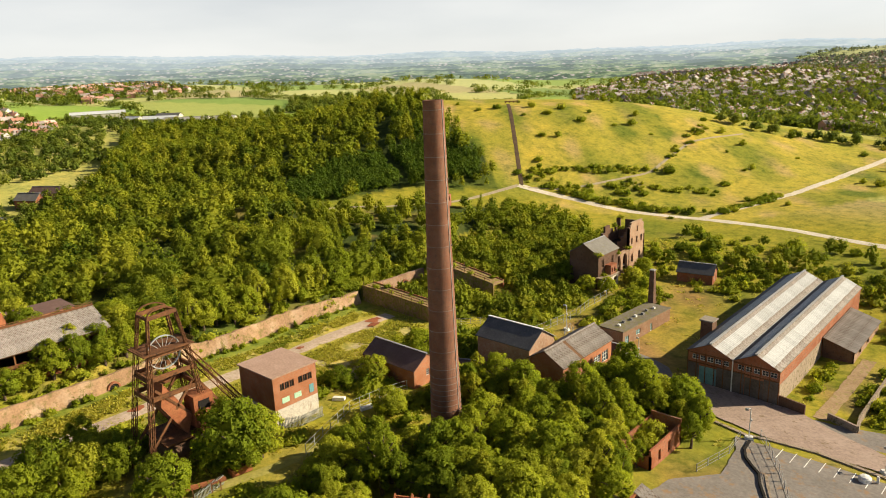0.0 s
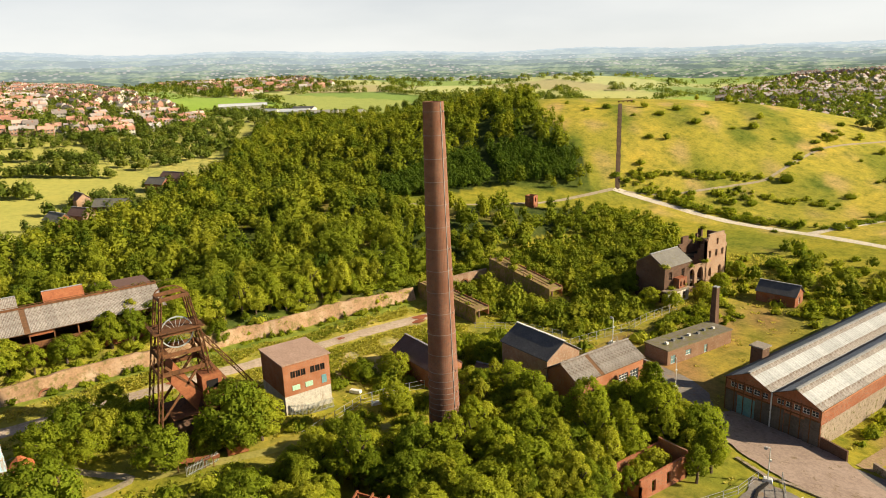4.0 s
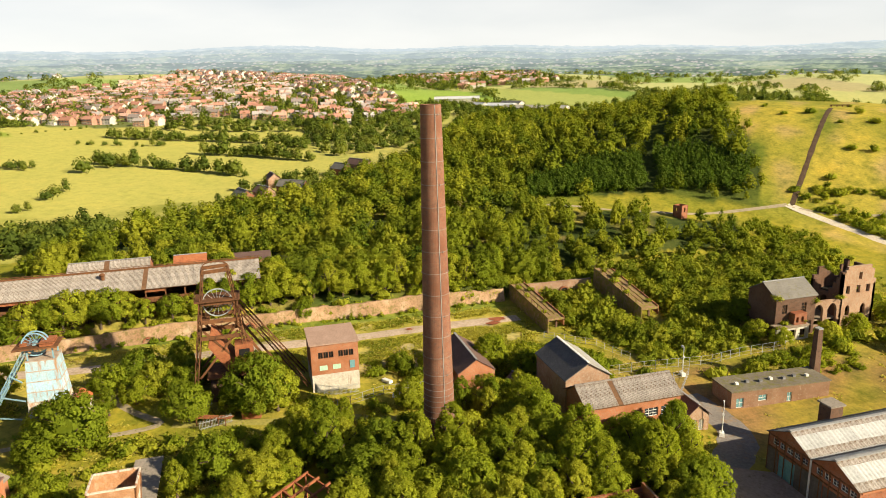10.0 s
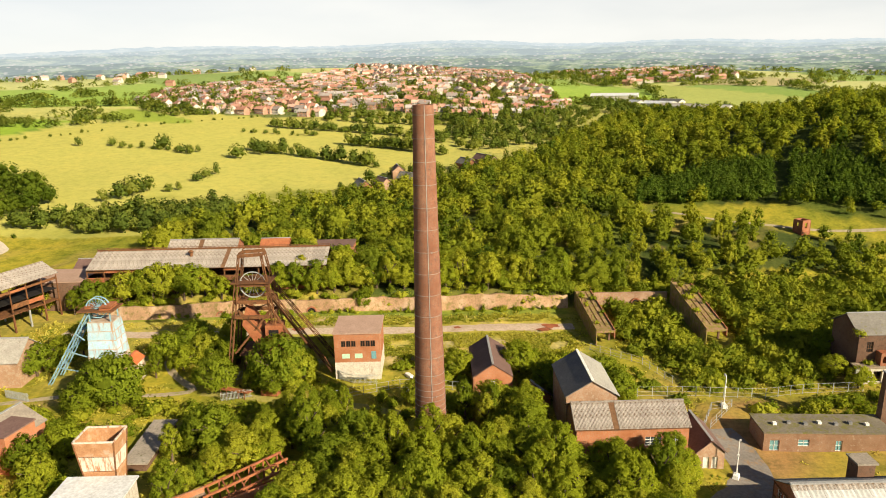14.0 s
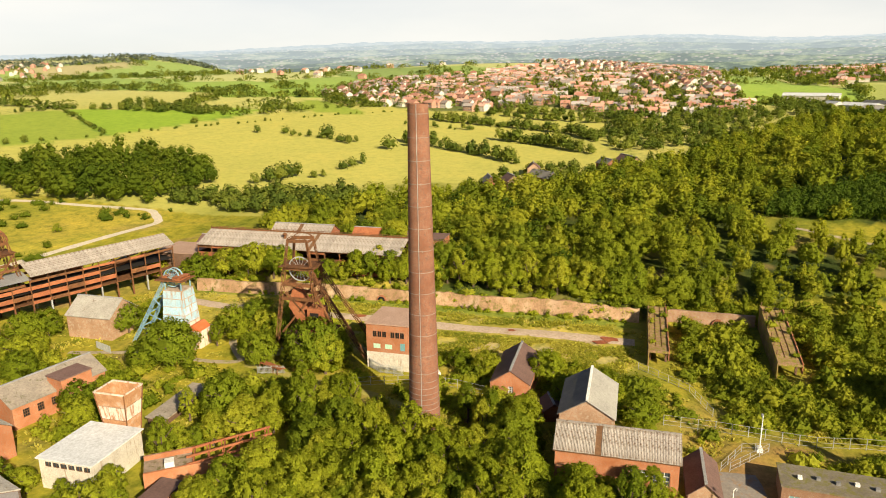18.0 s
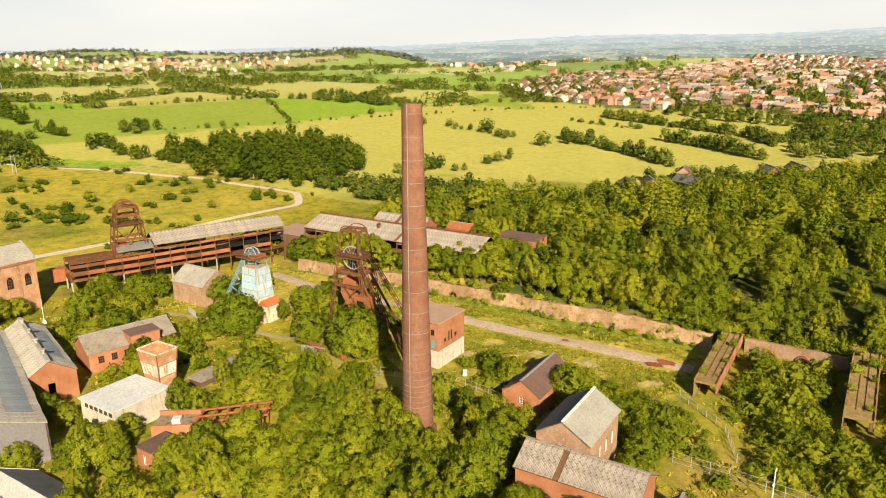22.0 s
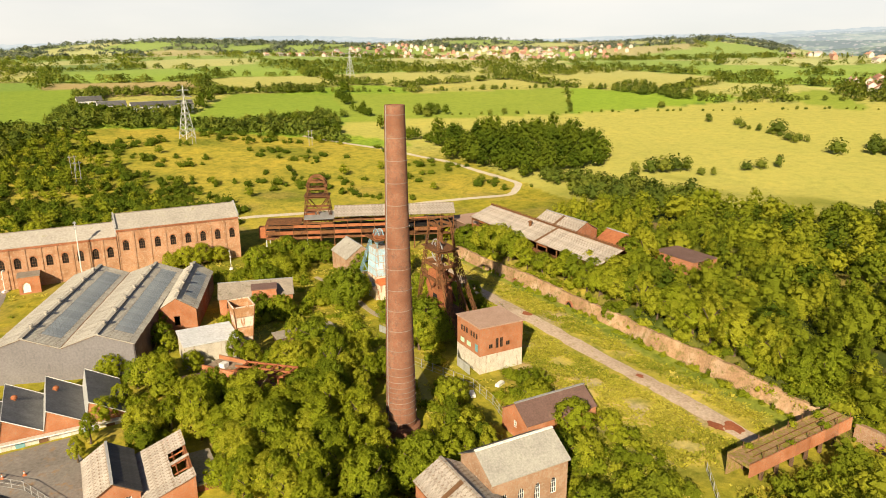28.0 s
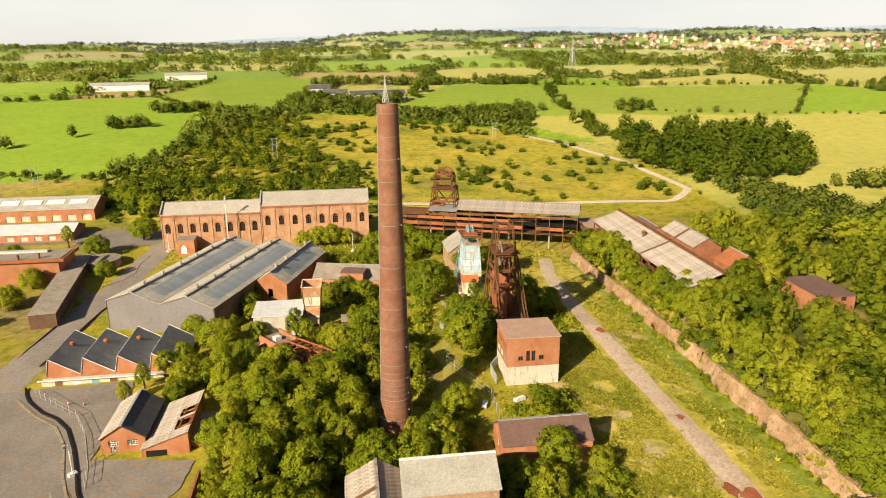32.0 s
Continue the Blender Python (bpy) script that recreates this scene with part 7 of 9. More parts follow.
def palisade(pts, h, mat, label, name="palisade_fence"):
    th = thing(name, *pts[0], float(ground(*pts[0])), 0, label, "fence")
    o = Vector((*pts[0], float(ground(*pts[0]))))
    for (ax, ay), (bx, by) in zip(pts, pts[1:]):
        n = max(1, round(math.hypot(bx - ax, by - ay) / 0.28))
        for i in range(n):
            x, y = ax + (bx - ax) * i / n, ay + (by - ay) * i / n
            p = Vector((x, y, float(ground(x, y)))) - o
            part("pale", Shape().beam(p + Vector((0, 0, 0.1)), p + Vector((0, 0, h)), 0.17, 0.05), mat, th)
        a = Vector((ax, ay, float(ground(ax, ay)))) - o
        b = Vector((bx, by, float(ground(bx, by)))) - o
        for z in (0.4, h - 0.4):
            part("rail", Shape().beam(a + Vector((0, 0, z)), b + Vector((0, 0, z)), 0.06, 0.1), mat, th)
    return th


wire_fence([(-98.3, 66.9), (-101, 73), (-103.4, 78.7), (-105.6, 83.7), (-105.5, 92), (-104, 99)], 2.2, GALV, "galvanised wire fence past the chimney foot")
wire_fence([(-101.5, 136), (-101.5, 145.9), (-100.5, 164), (-101.7, 172.8), (-101.3, 186)], 2.4, GALV, "thin galvanised mesh fence along the scrub")
wire_fence([(-88.4, 147.2), (-96.9, 155.0), (-95.5, 150), (-88.0, 145.6)], 1.8, LEAD, "short grey fence at the mast")
wire_fence([(-108, 18.5), (-121.9, 20.1), (-126.8, 28.5), (-123.9, 43.9)], 2.2, GALV, "galvanised fence round the blue headframe")
wire_fence([(-157.8, 80), (-157.8, 20)], 1.6, RUST, "rusty post and wire fence along the top of the wall", 4.0)
wire_fence([(-126.2, 131), (-118, 142), (-108, 146)], 1.8, LEAD, "broken wire fence beside the gantry")
wire_fence([(-42.5, 110), (-40.5, 120), (-41, 127)], 1.6, LEAD, "leaning chain fence by the car park")
wire_fence([(-23.4, 104), (-28, 112), (-31.4, 119), (-36.2, 126.8), (-38.0, 129.4)], 2.0, LEAD, "grey chain-link fence round the car park", 2.6)
wire_fence([(-5.4, 64), (-12.2, 70.5), (-18.2, 76), (-22.6, 84), (-26.6, 95), (-28, 101)], 2.0, LEAD, "curving chain-link fence by the workshops", 2.6)
wire_fence([(-157.4, 140), (-157.4, 131)], 1.2, RUST, "rail on the gantry head")
palisade([(-109.4, 42.6), (-110.5, 47.6)], 2.3, GALV, "pale galvanised palisade fence at the headframe foot")
palisade([(-99.6, 45.5), (-101.2, 51.8)], 2.0, GALV, "galvanised palisade gates by the path")
palisade([(-104.0, -3.0), (-101.5, 3.5)], 2.0, GALV, "short palisade fence among bushes")
palisade([(-109.7, 69.6), (-107.6, 73), (-107.8, 78.6)], 2.4, GALV, "tall grey palisade screen before the brick block")
# rusty tubs and frame beside the path
_t = thing("scrap_heap", -101.0, 47.6, float(ground(-101, 47.6)), 70, "heap of rusty plates and a low broken frame", "scrap")
for _i in range(5):
    part("post", Shape().beam((-3 + 1.5 * _i, 0, -0.3), (-3 + 1.5 * _i, 0, 1.9), 0.16), RUST, _t)
    part("plate", Shape().hexa([(-3.2 + 1.5 * _i, -0.2, 1.6), (-1.9 + 1.5 * _i, -0.2, 1.7), (-1.9 + 1.5 * _i, 1.8, 1.3), (-3.2 + 1.5 * _i, 1.8, 1.4)], [(-3.2 + 1.5 * _i, -0.2, 1.72), (-1.9 + 1.5 * _i, -0.2, 1.82), (-1.9 + 1.5 * _i, 1.8, 1.42), (-3.2 + 1.5 * _i, 1.8, 1.52)]), RUST_RED, _t)
_t = thing("rusty_skip", -102.2, 55.6, float(ground(-102.2, 55.6)), 80, "open rust-brown steel skip", "skip")
for _p in ((-1.9, -1.75, -1, 1), (1.75, 1.9, -1, 1), (-1.75, 1.75, -1, -0.85), (-1.75, 1.75, 0.85, 1)):
    part("side", Shape().box(*_p, 0.2, 1.5), RUST_RED, _t)
part("bottom", Shape().box(-1.75, 1.75, -0.85, 0.85, 0.05, 0.2), RUST, _t)
for _x, _y, _r in ((-111.4, 85.6, 30), (-103.6, 86.6, 70)):
    _t = thing("pale_slab", _x, _y, float(ground(_x, _y)), _r, "pale tipped concrete slab in the weeds", "slab")
    part("slab", Shape().hexa([(-1.4, -0.5, 0), (1.4, -0.5, 0.2), (1.4, 0.5, 0.2), (-1.4, 0.5, 0)], [(-1.3, -0.5, 0.7), (1.3, -0.5, 0.8), (1.3, 0.5, 0.8), (-1.3, 0.5, 0.7)]), WHITE, _t)
for _x, _y in ((-14.6, 70.2), (-18.1, 71.1)):
    _t = thing("traffic_cone", _x, _y, float(ground(_x, _y)) + 0.17, 0, "faded orange traffic cone with a white sleeve", "cone", "traffic cones")
    part("cone_body", Shape().tube([(0, 0, 0.06, 0.24), (0, 0, 0.95, 0.04)], 12), ORANGE, _t)
    part("base_plate", Shape().box(-0.32, 0.32, -0.32, 0.32, 0, 0.06), ORANGE, _t)
    part("sleeve", Shape().tube([(0, 0, 0.45, 0.165), (0, 0, 0.7, 0.115)], 12), WHITE, _t)
_t = thing("round_tank", -19.6, 126.3, float(ground(-19.6, 126.3)) + 0.15, 0, "low round white tank on the car park", "tank")
part("body", Shape().tube([(0, 0, 0, 1.0), (0, 0, 0.7, 1.05), (0, 0, 1.0, 0.8), (0, 0, 1.15, 0.2)], 20), WHITE, _t)
part("tap_post", Shape().box(1.6, 2.0, 0.6, 1.0, -0.1, 1.2), WHITE, _t)

# ---- buildings beside the access road ----
flat_block("long_low_block", 12.6, -5.0, 99, 58, 6.8, -0.2, 3.6, BRICK_DARK, FELT, "long low dark brick block with felt roof beside the road", "building", {"w": [(1.0, 4.2, 1.0, 2.8, False)], "s": row_of(9, 3, 6, 1.6, 1.4, 2.6)}, win=WHITE)
flat_block("red_flat_block", 31.0, -21.5, 0, 28, 14, 0.4, 7.6, BRICK_OR, FELT, "orange-red flat-roofed brick block with parapet", "building", over=-0.3)
_t = thing("rooftop_plant", 32.0, -21.0, 7.9, 0, "low rooftop plant and red parapets", "plant")
part("parapet", Shape().box(-17, 13, 7.0, 7.4, -0.2, 0.8), RUST_RED, _t)
part("parapet", Shape().box(-17, -16.6, -6.9, 6.98, -0.2, 0.8), BRICK_OR, _t)
part("rooflight", Shape().box(-8, 8, -5.6, -3.8, 0.0, 0.7), GLAZING_PALE, _t)
part("flue_stub", Shape().tube([(-8, 3, 0, 0.4), (-8, 3, 1.8, 0.4)], 10), TIMBER, _t)
part("flue_stub", Shape().tube([(-2, 4, 0, 0.4), (-2, 4, 1.6, 0.4)], 10), TIMBER, _t)
_t = thing("round_basin", 9.6, -31.5, 0.2, 0, "round concrete basin with a flat top", "tank")
part("basin", Shape().tube([(0, 0, -1, 6.2), (0, 0, 2.6, 6.2)], 28), CONCRETE, _t)
part("cover", Shape().tube([(0, 0, 2.6, 6.4), (0, 0, 2.85, 6.4)], 28), FELT, _t)
gabled("white_roofed_shed", 52.0, -68.0, 0, 46, 14, 1.0, 5.2, 7.6, BRICK_OR, WHITE_ROOF, "brick shed with a bright white sheeted roof", "building", {"n": row_of(9, 2, 5, 2.6, 1.6, 3.2)}, win=WHITE, glass=RENDERED)
gabled("skylit_shed", 60.0, -97.0, 0, 62, 20, 2.0, 9.0, 12.4, BRICK_OR, SHEET, "long brick shed with grey roof and white skylights", "building", {"n": row_of(10, 3, 6, 3.6, 2.0, 4.6)}, win=WHITE, glass=RENDERED)
_t = thing("skylight_row", 60.0, -97.0, 2.0, 0, "rows of white roof skylights on a grey roof", "skylight")
for _i in range(6):
    part("skylight", Shape().hexa([(-27 + 9 * _i, 3.0, 9.72), (-20 + 9 * _i, 3.0, 9.72), (-20 + 9 * _i, 6.4, 8.56), (-27 + 9 * _i, 6.4, 8.56)], [(-27 + 9 * _i, 3.0, 9.8), (-20 + 9 * _i, 3.0, 9.8), (-20 + 9 * _i, 6.4, 8.64), (-27 + 9 * _i, 6.4, 8.64)]), WHITE, _t)

# ---- beyond the pit: tower, farm, pylons, poles ----
_t = thing("brick_tower", -204.0, 224.0, float(ground(-204, 224)), 20, "small square open-topped brick tower on the path", "tower")
for _p, _q in (((-2, -2), (2, -2)), ((2, -2), (2, 2)), ((2, 2), (-2, 2)), ((-2, 2), (-2, -2))):
    part("wall", holed_wall(Shape(), _p, _q, -1, 5.0, 0.35, [(1.4, 2.4, 3.2, 5.0, False)]), BRICK, _t)
_t = thing("hilltop_seat", -271.2, 363.4, float(ground(-271.2, 363.4)), 58, "dark low timber structure on top of the tip", "seat")
part("beam", Shape().box(-4.6, 4.6, -0.4, 0.4, 0.7, 1.2), TIMBER, _t)
for _i in (-4, -1.3, 1.3, 4):
    part("post", Shape().box(_i - 0.25, _i + 0.25, -0.3, 0.3, -0.4, 0.7), TIMBER, _t)
for _k, (_x, _y, _r, _l, _w, _h, _rf) in enumerate([(-600, 318, 40, 40, 16, 5, SHEET), (-625, 305, 40, 30, 14, 5, WHITE_ROOF), (-588, 340, 40, 36, 14, 4.5, SHEET), (-640, 322, 40, 22, 12, 5, SLATE), (-706, 284, 70, 48, 14, 5, WHITE_ROOF), (-640, 288, 20, 16, 9, 5, WHITE_ROOF)]):
    gabled("farm_shed", _x, _y, _r, _l, _w, float(ground(_x, _y)), float(ground(_x, _y)) + _h, float(ground(_x, _y)) + _h + 2.2, RENDERED, _rf, "wide farm shed with pale sheeted roof in the valley", "barn", over=0.5)
for _k, (_x, _y, _r, _l) in enumerate([(-316, 56, 20, 12), (-322, 66, 30, 10), (-333, 81, 50, 16), (-383, 124, 30, 18), (-374, 112, 30, 12), (-362, 72, 10, 10)]):
    gabled("cottage", _x, _y, _r, _l, 7, float(ground(_x, _y)), float(ground(_x, _y)) + 4.6, float(ground(_x, _y)) + 7.4, BRICK_PALE if _k % 2 else BRICK, SLATE_BROWN if _k % 2 else SLATE_MID, "small cottage half hidden at the edge of the wood", "house")
for _x, _y, _l in ((-105, -384, 46), (-70, -392, 20), (-56, -420, 18)):
    gabled("white_farmhouse", _x, _y, 8, _l, 9, float(ground(_x, _y)), float(ground(_x, _y)) + 6.5, float(ground(_x, _y)) + 9.5, WHITE, SLATE, "long white farm building on the rise", "house", {"n": row_of(int(_l / 4), 1.5, 3.6, 1.2, 3.6, 5.0)})
for _x, _y, _l, _r in ((80, -540, 40, 10), (120, -455, 50, 8)):
    gabled("white_farmhouse", _x, _y, _r, _l, 14, float(ground(_x, _y)), float(ground(_x, _y)) + 4.5, float(ground(_x, _y)) + 6.5, WHITE, SHEET, "low white barn between green fields", "barn")


def pylon(x, y, h, turn):
    th = thing("pylon", x, y, float(ground(x, y)), turn, "grey lattice electricity pylon with three cross arms", "pylon")
    b, w = h * 0.11, h * 0.02
    for sx in (-1, 1):
        for sy in (-1, 1):
            part("leg", Shape().beam((sx * b, sy * b, -1), (sx * w, sy * w, h * 0.72), 0.35).beam((sx * w, sy * w, h * 0.72), (0, 0, h), 0.25), GALV, th)
    for k in range(7):
        f0, f1 = k / 7, (k + 1) / 7
        s = Shape()
        for f in (f0,):
            a0, a1 = b + (w - b) * f0, b + (w - b) * f1
            z0, z1 = h * 0.72 * f0, h * 0.72 * f1
            for p, q in (((-1, -1), (1, -1)), ((1, -1), (1, 1)), ((1, 1), (-1, 1)), ((-1, 1), (-1, -1))):
                s.beam((p[0] * a0, p[1] * a0, z0), (q[0] * a1, q[1] * a1, z1), 0.18).beam((q[0] * a0, q[1] * a0, z0), (p[0] * a1, p[1] * a1, z1), 0.18)
        part("lacing", s, GALV, th)
    for f, l in ((0.66, 0.17), (0.78, 0.2), (0.9, 0.14)):
        part("cross_arm", Shape().beam((-h * l, 0, h * f), (0, 0, h * f + 0.9), 0.3).beam((0, 0, h * f + 0.9), (h * l, 0, h * f), 0.3).beam((-h * l, 0, h * f), (h * l, 0, h * f), 0.25), GALV, th)


pylon(-105.5, -279, 34, 30)
pylon(-330, -560, 36, 30)
for _x, _y in ((-106, -258), (-36, -198), (-37.5, -183), (75, -147), (-172, -228)):
    _t = thing("pole_pair", _x, _y, float(ground(_x, _y)), 20, "pair of grey wooden power poles with a cross bar", "pole")
    for _s in (-1.2, 1.2):
        part("pole", Shape().tube([(_s, 0, -0.5, 0.2), (_s, 0, 10, 0.14)], 7), LEAD, _t)
    part("cross_bar", Shape().beam((-2.2, 0, 9.2), (2.2, 0, 9.2), 0.25), LEAD, _t)

# ---- trees and scrub ----
def crown_arrays(seed, R, z0, z1, leaves, size, lobes, narrow=0.0, core_seg=(4, 2)):
    """Leaf clumps over many rounded sprays set round a crown: for each face four corners (the fourth void on a triangle) and its outward direction (n, 5, 3)."""
    rg = np.random.default_rng(seed)
    H = z1 - z0
    mid_z = z0 + 0.42 * H
    f = (np.arange(lobes) + 0.5) / lobes
    el = np.arcsin(np.clip(-0.62 + 1.6 * f, -1, 0.98)) + rg.uniform(-0.12, 0.12, lobes)
    az = np.arange(lobes) * 2.39996 + rg.uniform(-0.45, 0.45, lobes)
    rad = R * (1.55 / math.sqrt(lobes + 1.5)) * rg.uniform(0.6, 1.3, lobes)
    reach = rg.uniform(0.84, 1.12, lobes)
    taper = 1 - narrow * 0.5 * np.clip(f - 0.25, 0, 1)
    up = np.where(el > 0, 0.58 * H, 0.42 * H)
    cen = np.stack([(R - 0.8 * rad) * reach * np.cos(el) * np.cos(az) * taper, (R - 0.8 * rad) * reach * np.cos(el) * np.sin(az) * taper, mid_z + np.maximum(up - 0.9 * rad, 0.1 * H) * np.sin(el) * (0.9 + 0.1 * reach)], 1)
    rad = rad * (0.6 + 0.4 * taper)
    out = cen - np.array([0, 0, mid_z - 0.12 * H])
    out /= np.linalg.norm(out, axis=1)[:, None] + 1e-9
    pick = rg.choice(lobes, leaves, p=rad ** 2 / (rad ** 2).sum())
    d = rg.normal(size=(leaves, 3))
    d /= np.linalg.norm(d, axis=1)[:, None]
    d = d + 0.55 * out[pick] + np.array([0, 0, 0.18])
    d /= np.linalg.norm(d, axis=1)[:, None] + 1e-9
    p = cen[pick] + d * (rad[pick] * rg.uniform(0.78, 1.22, leaves))[:, None] * np.array([1, 1, 1.0 + 0.35 * narrow])
    nrm = d + rg.normal(size=(leaves, 3)) * 0.36
    nrm /= np.linalg.norm(nrm, axis=1)[:, None]
    t = np.cross(nrm, rg.normal(size=(leaves, 3)))
    t /= np.linalg.norm(t, axis=1)[:, None] + 1e-9
    b = np.cross(nrm, t)
    s = size * rg.uniform(0.55, 1.3, leaves)[:, None]
    w = s * rg.uniform(0.5, 0.9, leaves)[:, None]
    face = 0.36 * d + 0.7 * out[pick] + rg.normal(size=(leaves, 3)) * 0.24
    face /= np.linalg.norm(face, axis=1)[:, None]
    q = np.stack([p - t * s * 0.5 - b * w * 0.4, p + t * s * 0.5 - b * w * 0.4, p + b * w * 0.7, p * np.nan, face], 1)
    if not core_seg[0]:
        return q
    # solid masses inside the crown, added to stop light coming through
    core = []
    masses = [(c, (0.68 * r, 0.68 * r, 0.68 * r)) for c, r in zip(cen, rad)] + [((0, 0, mid_z), (0.58 * R * (1 - 0.3 * narrow), 0.58 * R * (1 - 0.3 * narrow), 0.33 * H))]
    for c, r in masses:
        for i in range(core_seg[0]):
            for j in range(core_seg[1]):
                qs = []
                for a, e in ((i, j), (i + 1, j), (i + 1, j + 1), (i, j + 1), (i + 0.5, j + 0.5)):
                    az, el = 2 * math.pi * a / core_seg[0], -math.pi / 2 + math.pi * e / core_seg[1]
                    v = (math.cos(el) * math.cos(az), math.cos(el) * math.sin(az), math.sin(el))
                    qs.append(v if a != int(a) else tuple(c[k] + r[k] * v[k] for k in range(3)))
                core.append(qs)
    return np.concatenate([q, np.array(core)])


def quads_mesh(name, q, mat, tint=None):
    n = len(q)
    face = q[:, 4] if q.shape[1] == 5 else None
    q = q[:, :4]
    size = np.where(np.isnan(q[:, 3, 0]), 3, 4)
    co = q.reshape(-1, 3)
    co = co[~np.isnan(co[:, 0])]
    me = bpy.data.meshes.new(name)
    me.vertices.add(len(co))
    me.vertices.foreach_set("co", co.reshape(-1).astype(np.float32))
    me.loops.add(len(co))
    me.loops.foreach_set("vertex_index", np.arange(len(co), dtype=np.int32))
    me.polygons.add(n)
    me.polygons.foreach_set("loop_start", (np.cumsum(size) - size).astype(np.int32))
    me.materials.append(mat)
    if tint is not None:
        at = me.attributes.new("tint", "FLOAT", "POINT")
        at.data.foreach_set("value", np.repeat(tint, size).astype(np.float32))
    me.update()
    me.validate()
    if face is not None:
        # marks the core faces that the leaf material darkens
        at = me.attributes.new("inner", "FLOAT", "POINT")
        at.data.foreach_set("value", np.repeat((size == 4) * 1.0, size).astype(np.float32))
        face = face / (np.linalg.norm(face, axis=1)[:, None] + 1e-9)
        at = me.attributes.new("custom_normal", "FLOAT_VECTOR", "POINT")
        at.data.foreach_set("vector", np.repeat(face, size, axis=0).reshape(-1).astype(np.float32))
        me.update()
    return me


def trunk_shape(seed, h, r, spread):
    rn = random.Random(seed)
    s = Shape()
    bend = [(0, 0)] + [(rn.uniform(-0.25, 0.25), rn.uniform(-0.25, 0.25)) for _ in range(3)]
    s.tube([(bend[i][0], bend[i][1], -0.6 + (h + 0.6) * i / 3, r * (1.25 - 0.3 * i)) for i in range(4)], 7)
    for k in range(5):
        a = k * 2.4 + rn.uniform(-0.4, 0.4)
        z = h * rn.uniform(0.45, 0.85)
        tip = (spread * math.cos(a) * 0.75, spread * math.sin(a) * 0.75, z + h * rn.uniform(0.25, 0.5))
        mid = (tip[0] * 0.45, tip[1] * 0.45, z + (tip[2] - z) * 0.35)
        s.beam((0, 0, z), mid, r * 0.8).beam(mid, tip, r * 0.45)
    return s


def make_tree(name, seed, R, H, leaves, size, lobes, mat, label, narrow=0.0, clear=0.18):
    th = thing(name, 0, 0, 0, 0, label, "tree")
    part("trunk", trunk_shape(seed, H * 0.6, 0.16 + 0.016 * H, R), BARK, th)
    part("crown", quads_mesh("crown", crown_arrays(seed, R, H * clear, H, leaves, size, lobes, narrow), mat), None, th)
    return th


kinds = [
    make_tree("broadleaf_tree", 1, 4.2, 9.5, 3900, 0.36, 46, LEAF, "full green broadleaf tree in the overgrown yard", 0.0, 0.08),
    make_tree("broadleaf_tree", 2, 3.8, 10.5, 3800, 0.35, 46, LEAF, "rounded green broadleaf tree with dense foliage", 0.3, 0.08),
    make_tree("birch_tree", 3, 3.0, 11.0, 3300, 0.31, 44, SCRUB, "slender birch with light green leaves", 0.8),
    make_tree("birch_tree", 4, 2.7, 9.5, 3000, 0.30, 40, SCRUB, "upright young birch with loose yellow-green crown", 0.9),
    make_tree("sallow_tree", 5, 4.0, 7.0, 3500, 0.34, 42, LEAF, "spreading sallow bush with many stems", 0.0, 0.05),
    make_tree("bushy_tree", 6, 3.3, 6.0, 2800, 0.31, 36, SCRUB, "low bushy tree, bright in the sun", 0.0, 0.03),
]
first = [True] * len(kinds)


def plant(k, x, y, s, sz=None, turn=0.0, group=""):
    m = Matrix.LocRotScale((x, y, float(ground(x, y)) - 0.1), Euler((0, 0, turn)), (s, s, sz or s))
    if first[k]:
        first[k] = False
        kinds[k].matrix_world = m
        ob = kinds[k]
    else:
        base = kinds[k]
        keep = base.scale.copy()
        base.scale = (1, 1, 1)
        ob = copy_thing(base, m)
        base.scale = keep
    return tagged(ob, group=group) if group else ob


# ground that is built on: a one-metre grid of the yard
GX0, GY0, GN = -260, -110, 380
taken = np.zeros((GN, GN), bool)


def mark_taken():
    bpy.context.view_layer.update()
    for ob in scene.objects:
        if ob.type != "MESH" or ob.name.startswith(("ground", "crown", "trunk", "window")):
            continue
        mw = np.array(ob.matrix_world)
        me = ob.data
        co = np.empty(len(me.vertices) * 3)
        me.vertices.foreach_get("co", co)
        co = co.reshape(-1, 3) @ mw[:3, :3].T + mw[:3, 3]
        for p in me.polygons:
            v = co[list(p.vertices)]
            x0, y0, x1, y1 = *v[:, :2].min(0), *v[:, :2].max(0)
            i0, i1, j0, j1 = int(x0 - GX0) - 1, int(x1 - GX0) + 2, int(y0 - GY0) - 1, int(y1 - GY0) + 2
            if i0 < 0 or j0 < 0 or i1 >= GN or j1 >= GN:
                continue
            if (i1 - i0) * (j1 - j0) < 30:
                taken[i0:i1, j0:j1] = True
            else:
                gx, gy = np.meshgrid(np.arange(i0, i1) + GX0 + 0.5, np.arange(j0, j1) + GY0 + 0.5, indexing="ij")
                taken[i0:i1, j0:j1] |= inside(gx, gy, [tuple(a) for a in v[:, :2]])


mark_taken()


def free(x, y, r):
    i, j = int(x - GX0), int(y - GY0)
    if i < 8 or j < 8 or i >= GN - 8 or j >= GN - 8:
        return True
    k = int(math.ceil(r))
    return not taken[i - k:i + k + 1, j - k:j + k + 1].any()


